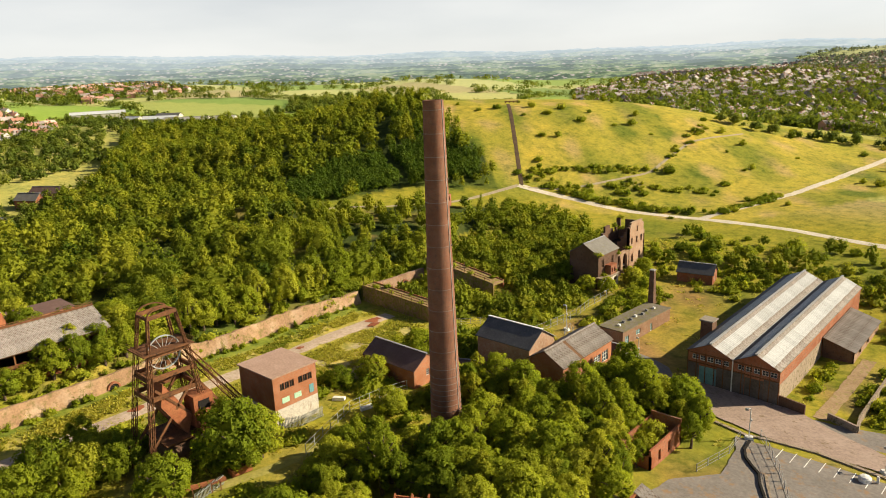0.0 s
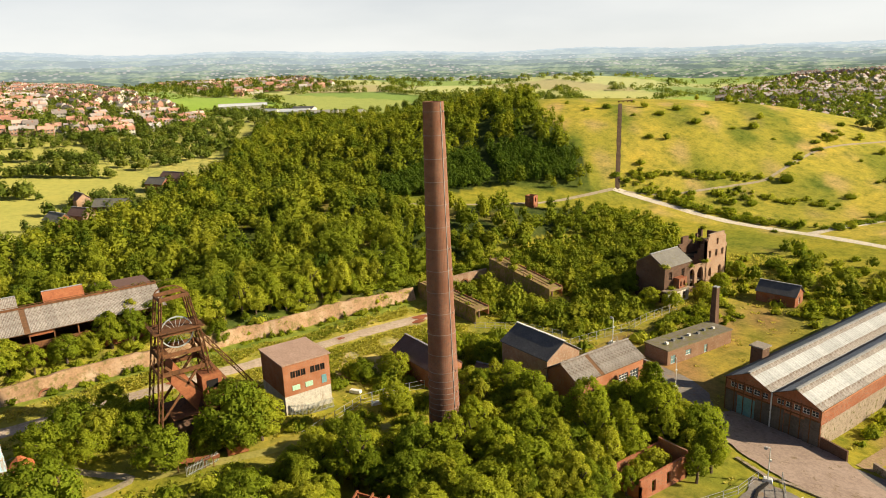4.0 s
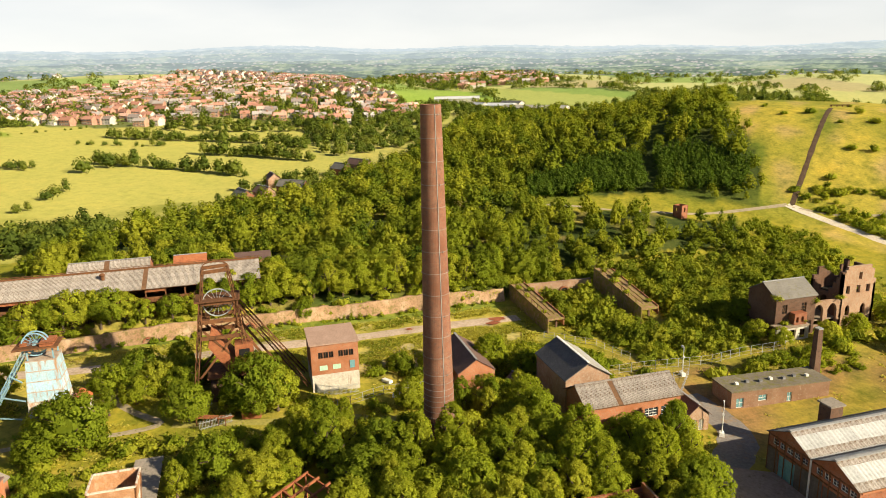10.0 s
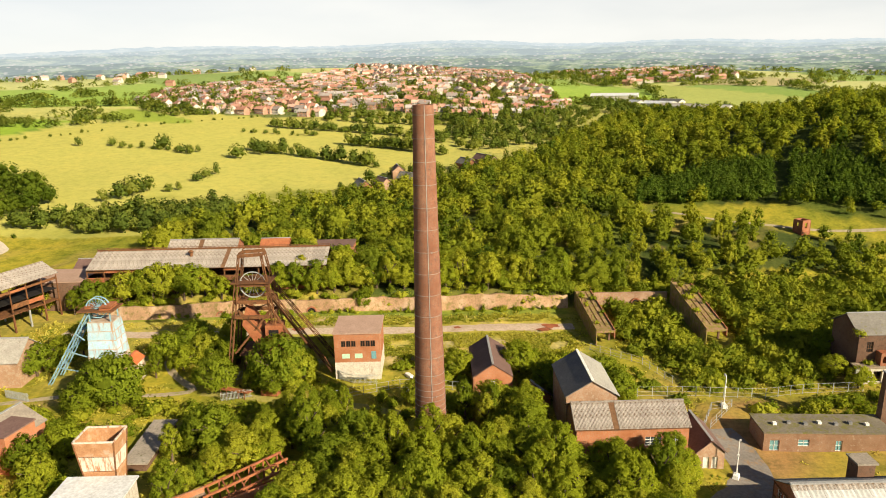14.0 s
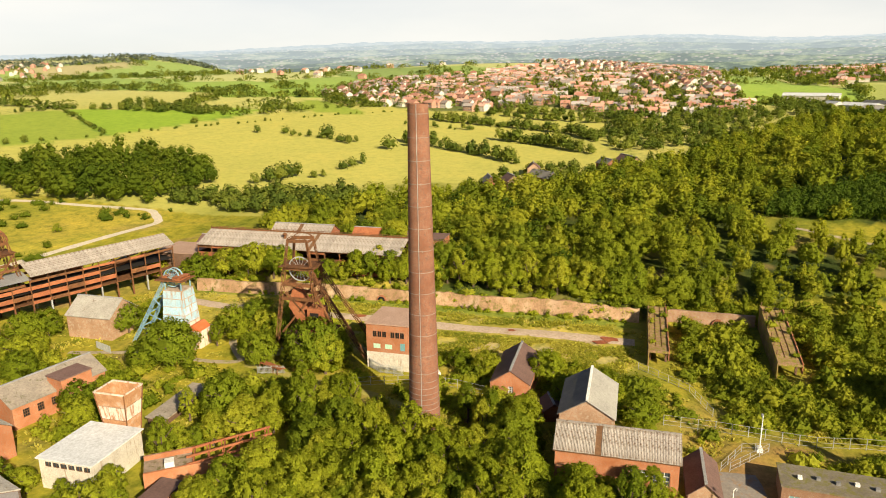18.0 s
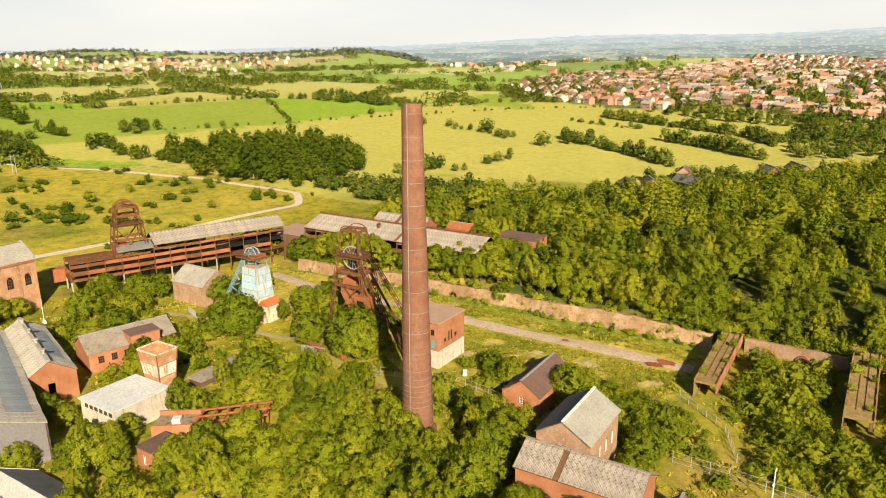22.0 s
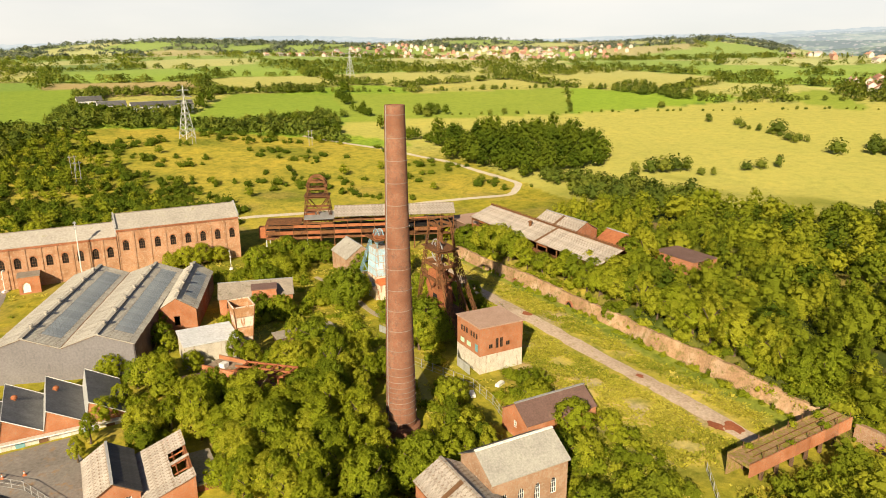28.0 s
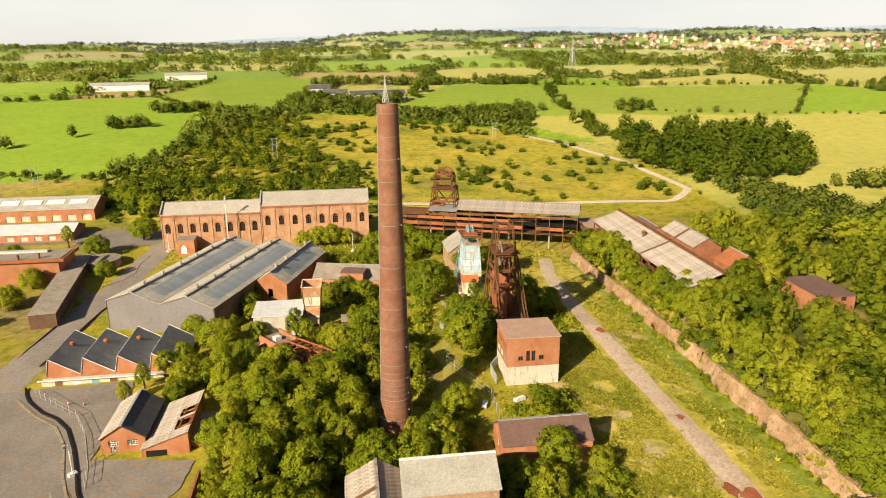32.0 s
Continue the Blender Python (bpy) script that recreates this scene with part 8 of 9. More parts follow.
def scatter(ring, gap, rn):
    """Jittered points about gap apart within an outline."""
    xs, ys = [p[0] for p in ring], [p[1] for p in ring]
    out = []
    x = min(xs)
    row = 0
    while x < max(xs):
        y = min(ys) + (row % 2) * gap / 2
        while y < max(ys):
            px, py = x + rn.uniform(-0.42, 0.42) * gap, y + rn.uniform(-0.42, 0.42) * gap
            out.append((px, py))
            y += gap
        x += gap * 0.87
        row += 1
    a = np.array(out)
    return a[inside(a[:, 0], a[:, 1], ring)]


rn = random.Random(77)
CENTRAL = [(-82, 57), (-70, 45), (-60, 48), (-46, 60), (-42, 68), (-48, 74), (-49, 95), (-44, 112), (-47, 131), (-62, 138), (-71, 136), (-72, 116), (-80, 112), (-97, 113), (-98, 99), (-91, 97), (-80, 98), (-77, 86), (-82, 76), (-95, 74), (-96, 66)]
for x, y in scatter(CENTRAL, 4.15, rn):
    if free(x, y, 2.0) and math.hypot(x + 84.6, y - 90.7) > 5.5:
        k = rn.choice((0, 1, 2, 2, 3, 4, 1))
        s = rn.uniform(0.74, 1.14)
        if y < 66 or x < -88:
            s *= 0.85
        plant(k, x, y, s, s * rn.uniform(0.72, 1.2), rn.uniform(0, 6.28), "trees round the chimney")
# single trees and bushes of the yard: x, y, kind, size
for x, y, k, s in [(-106, 57, 4, 1.75), (-103.5, 61, 0, 1.05), (-109, 60, 4, 1.2), (-99, 23, 4, 1.7), (-103, 19, 4, 1.25), (-96, 18, 5, 1.3), (-115, -2, 4, 1.2), (-120, 2, 0, 0.85), (-127, 3, 0, 0.9), (-125, 32, 4, 1.3), (-121, 36, 4, 1.1), (-124, 40, 5, 1.2), (-118, 40, 5, 1.1), (-108, 44, 5, 0.8), (-81, 49, 4, 1.3), (-77, 43, 2, 0.7), (-92, 103, 4, 1.2), (-117, 99, 0, 0.9), (-113, 97, 5, 1.1), (-106, 97, 5, 0.9), (-75, 18, 5, 1.2), (-80, 22, 4, 1.0), (-70, 22, 5, 1.1), (-65, -42, 4, 1.1), (-70, -41, 0, 0.9), (-76, -42, 4, 0.9), (-60, -41.5, 5, 1.1), (-98, -35, 5, 1.3), (-94, -32, 4, 1.0), (-90, -25, 5, 1.2), (-103, -24, 4, 1.2), (-108, -22, 5, 1.3), (-97, -15, 5, 1.1), (-47, 8, 4, 0.9), (-46, 20, 5, 1.0), (-43, 48, 4, 1.2), (-46, 50, 2, 0.8), (-39, 63, 5, 1.1), (-39, 68, 4, 1.0), (-38, 72, 5, 0.9), (-34, 94, 5, 0.8), (-25, 96, 5, 0.7), (-112, 111, 0, 0.95), (-106, 110, 1, 0.9), (-103, 117, 4, 1.1), (-108, 118, 5, 1.2), (-100, 131, 4, 1.0), (-93, 131, 5, 0.9), (-120, 112, 5, 0.8), (-102, 84, 5, 1.0), (-98, 88, 4, 0.9), (-104, 80, 5, 0.9), (-108, 84, 5, 0.9), (-95, 84, 5, 0.8), (-112, 62, 5, 0.9), (-116, 90, 5, 0.9), (-107, 90, 5, 1.0), (-73, 130, 5, 0.8), (-50, 135, 3, 0.7), (-47, 128, 3, 0.8), (-53, 137, 3, 0.75), (-20, -92, 4, 1.2), (2, -58, 4, 1.3), (9, -62, 0, 1.0), (5, -20, 5, 1.0), (7, -12, 5, 0.9), (16, -26, 4, 1.0), (24, -10, 4, 1.0)]:
    if free(x, y, 0.6) or s > 1.0:
        plant(k, x, y, s, None, (x * 7 + y) % 6.28)
# trees crowding the sheds by the road
for x, y, k, s in [(-29.3, 65.7, 2, 0.62), (-32.4, 58.8, 0, 0.62), (-36, 55, 1, 0.6), (-40, 46.7, 0, 0.75), (-35.2, 37.5, 4, 0.85), (-26.8, 71.7, 3, 0.6), (-45.7, 51, 1, 0.7), (-52.2, 45.0, 0, 0.6), (-47.7, 24, 4, 0.9), (-48.5, 16, 1, 0.65), (-50, 10.6, 5, 1.1), (-49, 30, 0, 0.55), (-85.9, -24, 4, 1.3), (-83.7, -6.5, 5, 1.3), (-90, -12, 4, 1.2), (-99, -34, 0, 0.85), (-46, 41, 3, 0.7), (-54, 64, 1, 0.7), (-48.5, 75, 0, 0.8), (-44, 68, 2, 0.7)]:
    plant(k, x, y, s, None, (x * 5 + y) % 6.28)
for x, y, k, s in [(-51.5, 97.0, 1, 0.75), (-60.5, 108, 0, 0.8), (-49.0, 111.5, 3, 0.75), (30.6, -62, 0, 1.1), (24, -58, 4, 1.1), (14.1, -39.2, 4, 1.2), (9, -34, 5, 1.2), (2.7 + 5, -29.8, 4, 1.0), (48.8, -76, 1, 1.0), (15.4, -99, 0, 1.1), (22, -104, 1, 1.0), (8, -95, 4, 1.2), (18.7, -1.3, 5, 1.2), (24, 8, 4, 1.0), (33, -27, 5, 1.2), (40, -36, 4, 1.0), (52, -60, 5, 1.3), (12, 20, 5, 0.9), (28, 24, 4, 0.9), (28, -53, 2, 0.8), (14, -41, 4, 1.2), (5, -34, 4, 1.1), (18, -4, 4, 0.9), (24, 6, 5, 1.2)]:
    if free(x, y, 0.5):
        plant(k, x, y, s, None, (x * 5 + y) % 6.28)
for x, y, k, s in [(-103, 186, 5, 0.9), (-101.5, 199, 4, 0.8), (-102.5, 209, 5, 1.0), (-104, 221, 0, 0.7), (-118.5, 186, 0, 0.8), (-119.5, 196, 4, 1.0), (-119, 208, 1, 0.8), (-120, 218, 0, 0.85), (-109, 183.5, 4, 0.8)]:
    plant(k, x, y, s, None, (x * 5 + y) % 6.28)
for x, y, k, s in [(-51.6, 108, 5, 0.85), (-52.4, 113, 4, 0.75), (-51, 104, 3, 0.6), (-56.5, 100, 1, 0.9), (-57, 106, 2, 0.9), (-57.2, 112, 0, 0.85), (-55, 119.5, 2, 0.9), (-50, 119.5, 3, 0.85), (-46.6, 117, 3, 0.8), (-47, 122, 2, 0.85), (-52, 124, 1, 0.9), (-53, 96, 2, 0.85), (-49.5, 92, 4, 0.9), (-55, 90, 1, 0.9), (-60, 95, 0, 0.9), (-127, 32, 1, 0.8), (-131, 40, 0, 0.8), (-122, 26, 4, 1.1), (-116, 32, 5, 1.1), (-120, 44, 4, 1.0), (-106, 52, 5, 1.0), (-102.5, 57, 4, 0.9), (-105, 43, 4, 1.2), (-112, 27, 2, 0.62)]:
    plant(k, x, y, s, None, (x * 5 + y) % 6.28)
# trees on the terrace in front of the corrugated hall
for x, y, k, s in [(-160, -9, 4, 1.45), (-159.5, -4, 0, 1.0), (-160.5, 1, 4, 1.4), (-159, 6, 0, 0.95), (-160, 11, 4, 1.5), (-159.5, 16, 1, 0.95), (-160, 20, 4, 1.4), (-160, 24, 0, 0.9), (-161, 46, 0, 0.95), (-160, 51, 1, 0.9), (-159.5, 36, 4, 0.95), (-160, 41, 5, 1.0), (-161, 62, 0, 0.95), (-163, 66, 1, 0.95), (-160, 57, 4, 1.0), (-164, -16, 0, 0.9), (-171, -14, 4, 1.0), (-157.6, -14, 2, 0.72), (-158, -24, 0, 0.8), (-159.5, -31, 2, 0.78), (-160, -39, 0, 0.72), (-158.6, -2, 2, 0.8), (-158.4, 9, 2, 0.84), (-158.8, 18, 2, 0.8), (-158.8, 29, 0, 0.72), (-160.5, 46, 2, 0.9), (-164.5, 52, 2, 0.95), (-162, 57, 0, 1.0)]:
    plant(k, x, y, s, None, (x * 3 + y) % 6.28)
for x, y, k, s in [(-165.5, 63.0, 0, 1.2), (-170, 64, 1, 1.15), (-174.5, 63.5, 0, 1.1), (-183, 48.5, 0, 1.15), (-190, 48, 1, 1.2), (-179, 56, 4, 1.3), (-178.5, 45, 4, 1.0)]:
    plant(k, x, y, s, None, (x * 3 + y) % 6.28)
plant(5, -157.2, 70.5, 0.85, 1.0)
for i in range(17):
    plant((0, 1, 4, 0, 2)[i % 5], -160.2 - (i * 37 % 7) * 0.45, 62 + i * 4.15, 0.86 + 0.05 * (i * 3 % 7), None, i * 1.3, "trees along the wall top")


def joined(name, spots, protos, mat, label, lift=-0.2):
    """Many trees in one mesh. spots: x, y, size, height size, number of the prototype, tone."""
    qs, ts = [], []
    for x, y, s, sz, k, tone in spots:
        q = protos[k]
        a = (x * 12.9 + y * 7.1) % 6.28
        c, d = math.cos(a) * s, math.sin(a) * s
        o = np.empty_like(q)
        o[..., 0] = q[..., 0] * c - q[..., 1] * d
        o[..., 1] = q[..., 0] * d + q[..., 1] * c
        o[..., 2] = q[..., 2] * sz
        o[:, :4] += np.array((x, y, float(ground(x, y)) + lift))
        qs.append(o)
        ts.append(np.full(len(q), tone))
    ob = new(name, quads_mesh(name, np.concatenate(qs), mat, np.concatenate(ts)))
    return tagged(ob, label, "trees", kind="stuff")


FORMS = ((3.9, 11.2, 0.6), (3.2, 12.2, 1.0), (4.7, 10.4, 0.3), (2.9, 12.4, 1.1), (4.3, 10.8, 0.5), (5.3, 11.6, 0.2))
mid = [crown_arrays(20 + i, R, 0.6, H, 1500, 0.34, 22, nar, (4, 3)) for i, (R, H, nar) in enumerate(FORMS)]
sapling = [crown_arrays(50 + i, R, 0.3, H, 520, 0.40, 14, nar, (4, 2)) for i, (R, H, nar) in enumerate(FORMS[:3])]
mid_far = [crown_arrays(30 + i, R, 0.6, H, 270, 0.72, 15, nar, (4, 2)) for i, (R, H, nar) in enumerate(FORMS)]
low = [crown_arrays(40 + i, R, 0.2, H, 120, 1.25, 8, nar, (4, 2)) for i, (R, H, nar) in enumerate(((4.6, 9, 0.1), (3.8, 10, 0.5), (5.2, 8.5, 0.0)))]
tiny = [crown_arrays(60 + i, R, 0.0, H, 52, 2.1, 4, 0.0, (0, 0)) for i, (R, H) in enumerate(((5.0, 8), (6.0, 7.5)))]
bush = [crown_arrays(80 + i, R, -0.3, H, 135, 0.36, 6, 0.0, (4, 2)) for i, (R, H) in enumerate(((1.8, 2.4), (2.4, 2.2), (1.4, 2.8)))]


conifer_q = crown_arrays(99, 1.9, 0.2, 8.5, 130, 0.55, 5, 0.9, (4, 2))

LEAF_FIR = leaf_material("fir needles", (0.075, 0.125, 0.016), (0.10, 0.16, 0.02), (0.13, 0.19, 0.026))
CONIFERS = [(-240, 174), (-238, 204), (-234, 228), (-214, 262), (-230, 278), (-258, 266), (-276, 220), (-268, 184)]
spots, spots_far, dark = [], [], []
for x, y in scatter(WEST_WOOD, 7.0, rn):
    if not free(x, y, 2.4):
        continue
    t = float(np.clip(0.45 + 0.4 * waves(x, y, 31, 3) + rn.uniform(-0.45, 0.45), 0, 0.999))
    if x > -159 and y < 60:
        continue
    gap = waves(np.array(x), np.array(y), 14, 9)
    if gap < -0.64:
        continue
    s = rn.choice((0.65, 0.8, 0.95, 1.05, 1.15, 1.3)) * rn.uniform(0.88, 1.08) * (0.85 if y > 225 else 1.0)
    if x > -216 and y > 150:
        s *= 0.62
    if inside(np.array([x]), np.array([y]), CONIFERS)[0]:
        continue
    (dark if rn.random() < 0.10 else spots if x > -225 and y < 200 else spots_far).append((x, y, s, s ** 0.6 * rn.uniform(0.58, 1.08), rn.choice((0, 0, 1, 2, 3, 4, 5)), t))
joined("woodland", spots, mid, LEAF_WOOD, "dense mixed birch and sallow woodland on the terrace and tip")
joined("upper_woodland", spots_far, mid_far, LEAF_WOOD, "woodland crowns running back towards the fields and over the tip")
joined("dark_woodland", dark, mid_far, LEAF_DARK, "darker broadleaf trees within the wood")
cspots = []
for i in range(60):
    for j in range(60):
        x, y = -290 + i * 3.0 + rn.uniform(-0.5, 0.5), 165 + j * 2.2 + rn.uniform(-0.6, 0.6)
        if inside(np.array([x]), np.array([y]), CONIFERS)[0] and not 229 < y + (x + 236) * 0.4 < 236:
            cspots.append((x, y, rn.uniform(0.8, 1.15), rn.uniform(0.55, 1.0), 0, rn.random()))
joined("conifer_plantation", cspots, [conifer_q], LEAF_FIR, "dark conifer plantation at the foot of the tip")

# scrub of the yard, the banks and the tip
sp, extra, ivy = [], [], []
SCRUBS = [([(-152, 142), (-112, 148), (-104, 172), (-118, 186), (-120, 228), (-168, 262), (-190, 252), (-172, 232), (-158, 172)], 3.6, 0.9), ([(-96, 205), (-70, 200), (-62, 225), (-20, 235), (10, 262), (-110, 268), (-120, 226)], 6.5, 0.6), ([(-200, 274), (-168, 282), (-118, 290), (-118, 298), (-170, 292), (-198, 284)], 3.2, 0.75), ([(-178, 290), (-160, 318), (-148, 322), (-150, 300)], 3.4, 0.7),
          ([(-155, -2), (-151.5, -2), (-152, 128), (-155, 128)], 2.4, 0.3), ([(-132, -20), (-95, -34), (-60, -36), (-40, 30), (-45, 60), (-100, 60), (-128, 45)], 4.4, 0.5), ([(-122, 82), (-96, 78), (-95, 130), (-104, 150), (-118, 130)], 3.4, 0.6), ([(-30, 150), (-10, 150), (10, 220), (-30, 220)], 4.2, 0.6), ([(-100, 140), (-92, 140), (-92, 200), (-104, 200)], 3.2, 0.75), ([(-46, 60), (-36, 62), (-30, 72), (-44, 74)], 3.0, 0.6),
          ([(-128, 128), (-100, 132), (-96, 200), (-118, 235), (-158, 232), (-158, 168), (-128, 168)], 2.7, 0.85), ([(-157, 138.6), (-128, 138.6), (-128, 160.5), (-157, 160.5)], 2.6, 0.8), ([(-132, -14), (-100, -30), (-62, -30), (-56, 40), (-100, 56), (-130, 46)], 3.4, 0.55), ([(-158.2, 116), (-166, 116), (-176, 150), (-172, 168), (-158.4, 168)], 2.3, 0.95), (SOUTH_HEATH, 6.5, 0.55), (TIP, 12, 0.16), ([(40, -100), (-95, -75), (-100, -130), (-60, -200), (-40, -320), (0, -300), (30, -170)], 5.5, 0.75), ([(-157.5, 62), (-157.5, 131), (-161, 131), (-161, 62)], 2.2, 0.9), ([(-157.5, -5), (-157.5, 60), (-160, 60), (-160, -5)], 2.6, 0.7), ([(-157, 133.4), (-128, 133.4), (-128, 138), (-157, 138)], 3.0, 0.0), ([(-40, -70), (30, -70), (40, -150), (-90, -150), (-96, -100)], 6, 0.6), ([(-175, 158), (-120, 142), (-100, 150), (-112, 180), (-170, 210)], 4.5, 0.6)]
for ring, gap, keep in SCRUBS:
    for x, y in scatter(ring, gap, rn):
        if rn.random() < keep and (free(x, y, 1.2) or x < -157.4 and free(x, y, 0)) and waves(np.array(x), np.array(y), 19, 5) > (0.12 if ring is SOUTH_HEATH else -0.45):
            s = rn.uniform(0.55, 1.5) * (1.25 if gap > 5 else 1)
            sp.append((x, y, s, s * rn.uniform(0.7, 1.2), rn.randrange(3), rn.random()))
for x, y, s in [(-152, 134.2, 0.7), (-150, 137, 0.6), (-145, 133.8, 0.6), (-140, 137.2, 0.5), (-133, 134, 0.45), (-153, 163, 0.8), (-149, 165.5, 1.0), (-146, 162.5, 0.8), (-143, 166, 0.6), (-138, 162, 0.7), (-132, 165.8, 0.5), (-155, 166, 0.9)]:
    za, zb, xa, xb = (5.8, 4.4, -157, -128.4) if y < 150 else (8.0, 4.0, -157, -128.4)
    rest = za + (zb - za) * (x - xa) / (xb - xa) - float(ground(x, y))
    extra.append((x, y, s, s, 0, 0.6, rest))
# rank growth pressing up to walls, fences and tracks
for ring, gap, keep in [([(-39.4, 147.5), (-34.4, 147.5), (-34.2, 172), (-39.2, 176)], 2.0, 0.85), ([(-28.6, 148), (-21, 149), (-18, 178), (-27, 182)], 2.4, 0.8), ([(-109, 62), (-97, 60), (-89, 68), (-90, 98), (-121, 99), (-122, 83), (-108, 81)], 2.4, 0.7), ([(-140, 22), (-118, 44), (-109, 54), (-118, 62), (-140, 46)], 2.4, 0.8), ([(-100, 168), (-92, 160), (-87, 176), (-86, 196), (-99, 204)], 2.4, 0.8), ([(-86, 206), (-60, 217), (-30, 219), (-30, 232), (-92, 230)], 2.8, 0.8), ([(-104, 106), (-98, 112), (-99, 132), (-106, 138), (-124, 132), (-122, 113)], 2.3, 0.75)]:
    for x, y in scatter(ring, gap, rn):
        if rn.random() < keep and free(x, y, 0.4):
            k = rn.uniform(0.5, 1.3)
            sp.append((x, y, k, k * rn.uniform(0.6, 1.1), rn.randrange(3), rn.random()))
# growth over the slope above the gantries
for i in range(150):
    k = rn.uniform(0.7, 1.5)
    sp.append((rn.uniform(-172, -158.6), rn.uniform(116, 168), k, k * rn.uniform(0.6, 1.0), rn.randrange(3), rn.random() * 0.6))
# bands of thorn and bramble on the tip
for (ax, ay), (bx, by), w, m in (((-203, 282), (-164, 333), 3.5, 70), ((-191, 279), (-128, 291), 2.2, 90), ((-112, 296), (-102, 345), 3.0, 40), ((-160, 345), (-168, 420), 2.5, 25), ((-150, 318), (-128, 330), 4, 16)):
    for i in range(m):
        f = rn.random()
        k = rn.uniform(0.6, 1.5)
        sp.append((ax + (bx - ax) * f + rn.uniform(-w, w), ay + (by - ay) * f + rn.uniform(-w, w), k, k * rn.uniform(0.5, 0.9), rn.randrange(3), rn.random() * 0.5))
# growth along the foot and the brow of the retaining wall
for i in range(66):
    y = -4 + i * 2.05 + rn.uniform(-0.8, 0.8)
    if rn.random() < 0.9:
        sp.append((-157.6 - rn.random(), y, rn.uniform(0.6, 1.25), rn.uniform(0.6, 1.2), rn.randrange(3), rn.random()))
    for _ in range(rn.choice((0, 1, 1, 2))):
        sp.append((-153.0 - 1.6 * y / 130 + rn.uniform(-0.6, 0.6), y, rn.uniform(0.35, 0.8), rn.uniform(0.35, 0.9), rn.randrange(3), rn.random()))
for x, y, s, z in [(-107.5, 199.5, 0.9, 8.2), (-107.6, 208, 0.7, 8.2), (-113, 208.3, 0.9, 14.6), (-116.5, 219.3, 0.8, 15.4), (-106.0, 189.5, 0.6, 3.75), (-105.4, 195, 0.7, 3.75), (-107.2, 187.4, 0.9, 10.2), (-110.5, 208.4, 0.7, 14.6)]:
    ivy.append((x, y, s, z))
def shady(p):
    return -175 < p[0] < -97 and 128 < p[1] < 236


joined("bank_scrub", [p for p in sp if shady(p)], bush, LEAF_WOOD, "bramble and sallow over the bank below the ruin")
joined("scrub", [p for p in sp if p[1] > -62 and not shady(p)], bush, SCRUB, "bramble, sallow and gorse scrub over rough ground")
joined("heath_scrub", [p for p in sp if p[1] <= -62], bush, LEAF_DARK, "dark gorse and thorn scrub on the heath beyond the engine house")
for k, (x, y, s, sz, n, tone, rest) in enumerate(extra):
    ob = new("bush", quads_mesh("bush", bush[k % 3] * np.array((s, s, sz)), SCRUB))
    ob.matrix_world = pose(x, y, rest + float(ground(x, y)) + 0.1 * s, 0, 0, k * 47)
    tagged(ob, "small bush rooted on the broken gantry deck", "bush", group="bushes on the gantries")
sp = []
for ring, gap, keep in [([(-190, 158), (-160, 168), (-126, 172), (-112, 196), (-112, 226), (-160, 252), (-190, 244), (-178, 200)], 5.4, 0.8), ([(-126, 130), (-104, 134), (-98, 190), (-118, 230), (-156, 226), (-156, 169), (-126, 169)], 7.2, 0.7), ([(-155, 140), (-128, 140), (-128, 159), (-155, 159)], 6.6, 0.6), (SCRUBS[0][0], 8, 0.75), (SCRUBS[1][0], 13, 0.6), ([(-96, 222), (-60, 226), (-50, 246), (-90, 250)], 7, 0.8), ([(-60, 212), (-20, 216), (-14, 240), (-60, 236)], 9, 0.7), (SOUTH_HEATH, 42, 0.4), ([(40, -105), (-80, -85), (-70, -160), (-40, -310), (0, -300), (30, -170)], 8.5, 0.75), ([(-152, 142), (-134, 142), (-130, 158), (-154, 160)], 8, 0.5), ([(-109, 62), (-98, 60), (-90, 70), (-90, 98), (-120, 99), (-122, 83), (-108, 81)], 4.6, 0.6)]:
    for x, y in scatter(ring, gap, rn):
        if rn.random() < keep and free(x, y, 2.2):
            s = rn.uniform(0.4, 0.72)
            sp.append((x, y, s, s * rn.uniform(0.75, 1.1), rn.choice((0, 2, 2)), rn.random()))
thicket = []
for x, y in scatter([(-131, 139), (-119, 134), (-113, 120), (-98, 132), (-100, 160), (-96, 188), (-106, 184), (-126, 200), (-127, 168), (-127, 140)], 3.0, rn):
    if free(x, y, 0.8):
        k = rn.uniform(0.5, 1.25)
        thicket.append((x, y, k, k * rn.uniform(0.6, 1.0), rn.randrange(3), rn.random() * 0.6))
joined("bramble_thicket", thicket, bush, LEAF_WOOD, "dense bramble and sallow thicket below the gantries")
for k, (x, y, s, z) in enumerate(ivy):
    ob = new("ivy", quads_mesh("ivy", bush[k % 3] * np.array((s, s, s * 0.8)), SCRUB))
    ob.matrix_world = pose(x, y, z, 0, 0, k * 61)
    tagged(ob, "ivy and buddleia growing out of broken masonry", "plant", group="growth on the ruin")
joined("young_trees", sp, sapling, LEAF_WOOD, "scattered young trees standing in the scrub")

# field trees and hedges near the pit
sp = []


def hedge(pts, gap, size, wide=2.0, keep=0.85):
    for (ax, ay), (bx, by) in zip(pts, pts[1:]):
        n = max(1, int(math.hypot(bx - ax, by - ay) / gap * 1.7))
        for i in range(n):
            if rn.random() < keep:
                f = (i + rn.random()) / n
                s = size * rn.uniform(0.5, 1.3)
                sp.append((ax + (bx - ax) * f + rn.uniform(-wide, wide), ay + (by - ay) * f + rn.uniform(-wide, wide), s, s * rn.uniform(0.8, 1.1), rn.randrange(3), rn.random()))


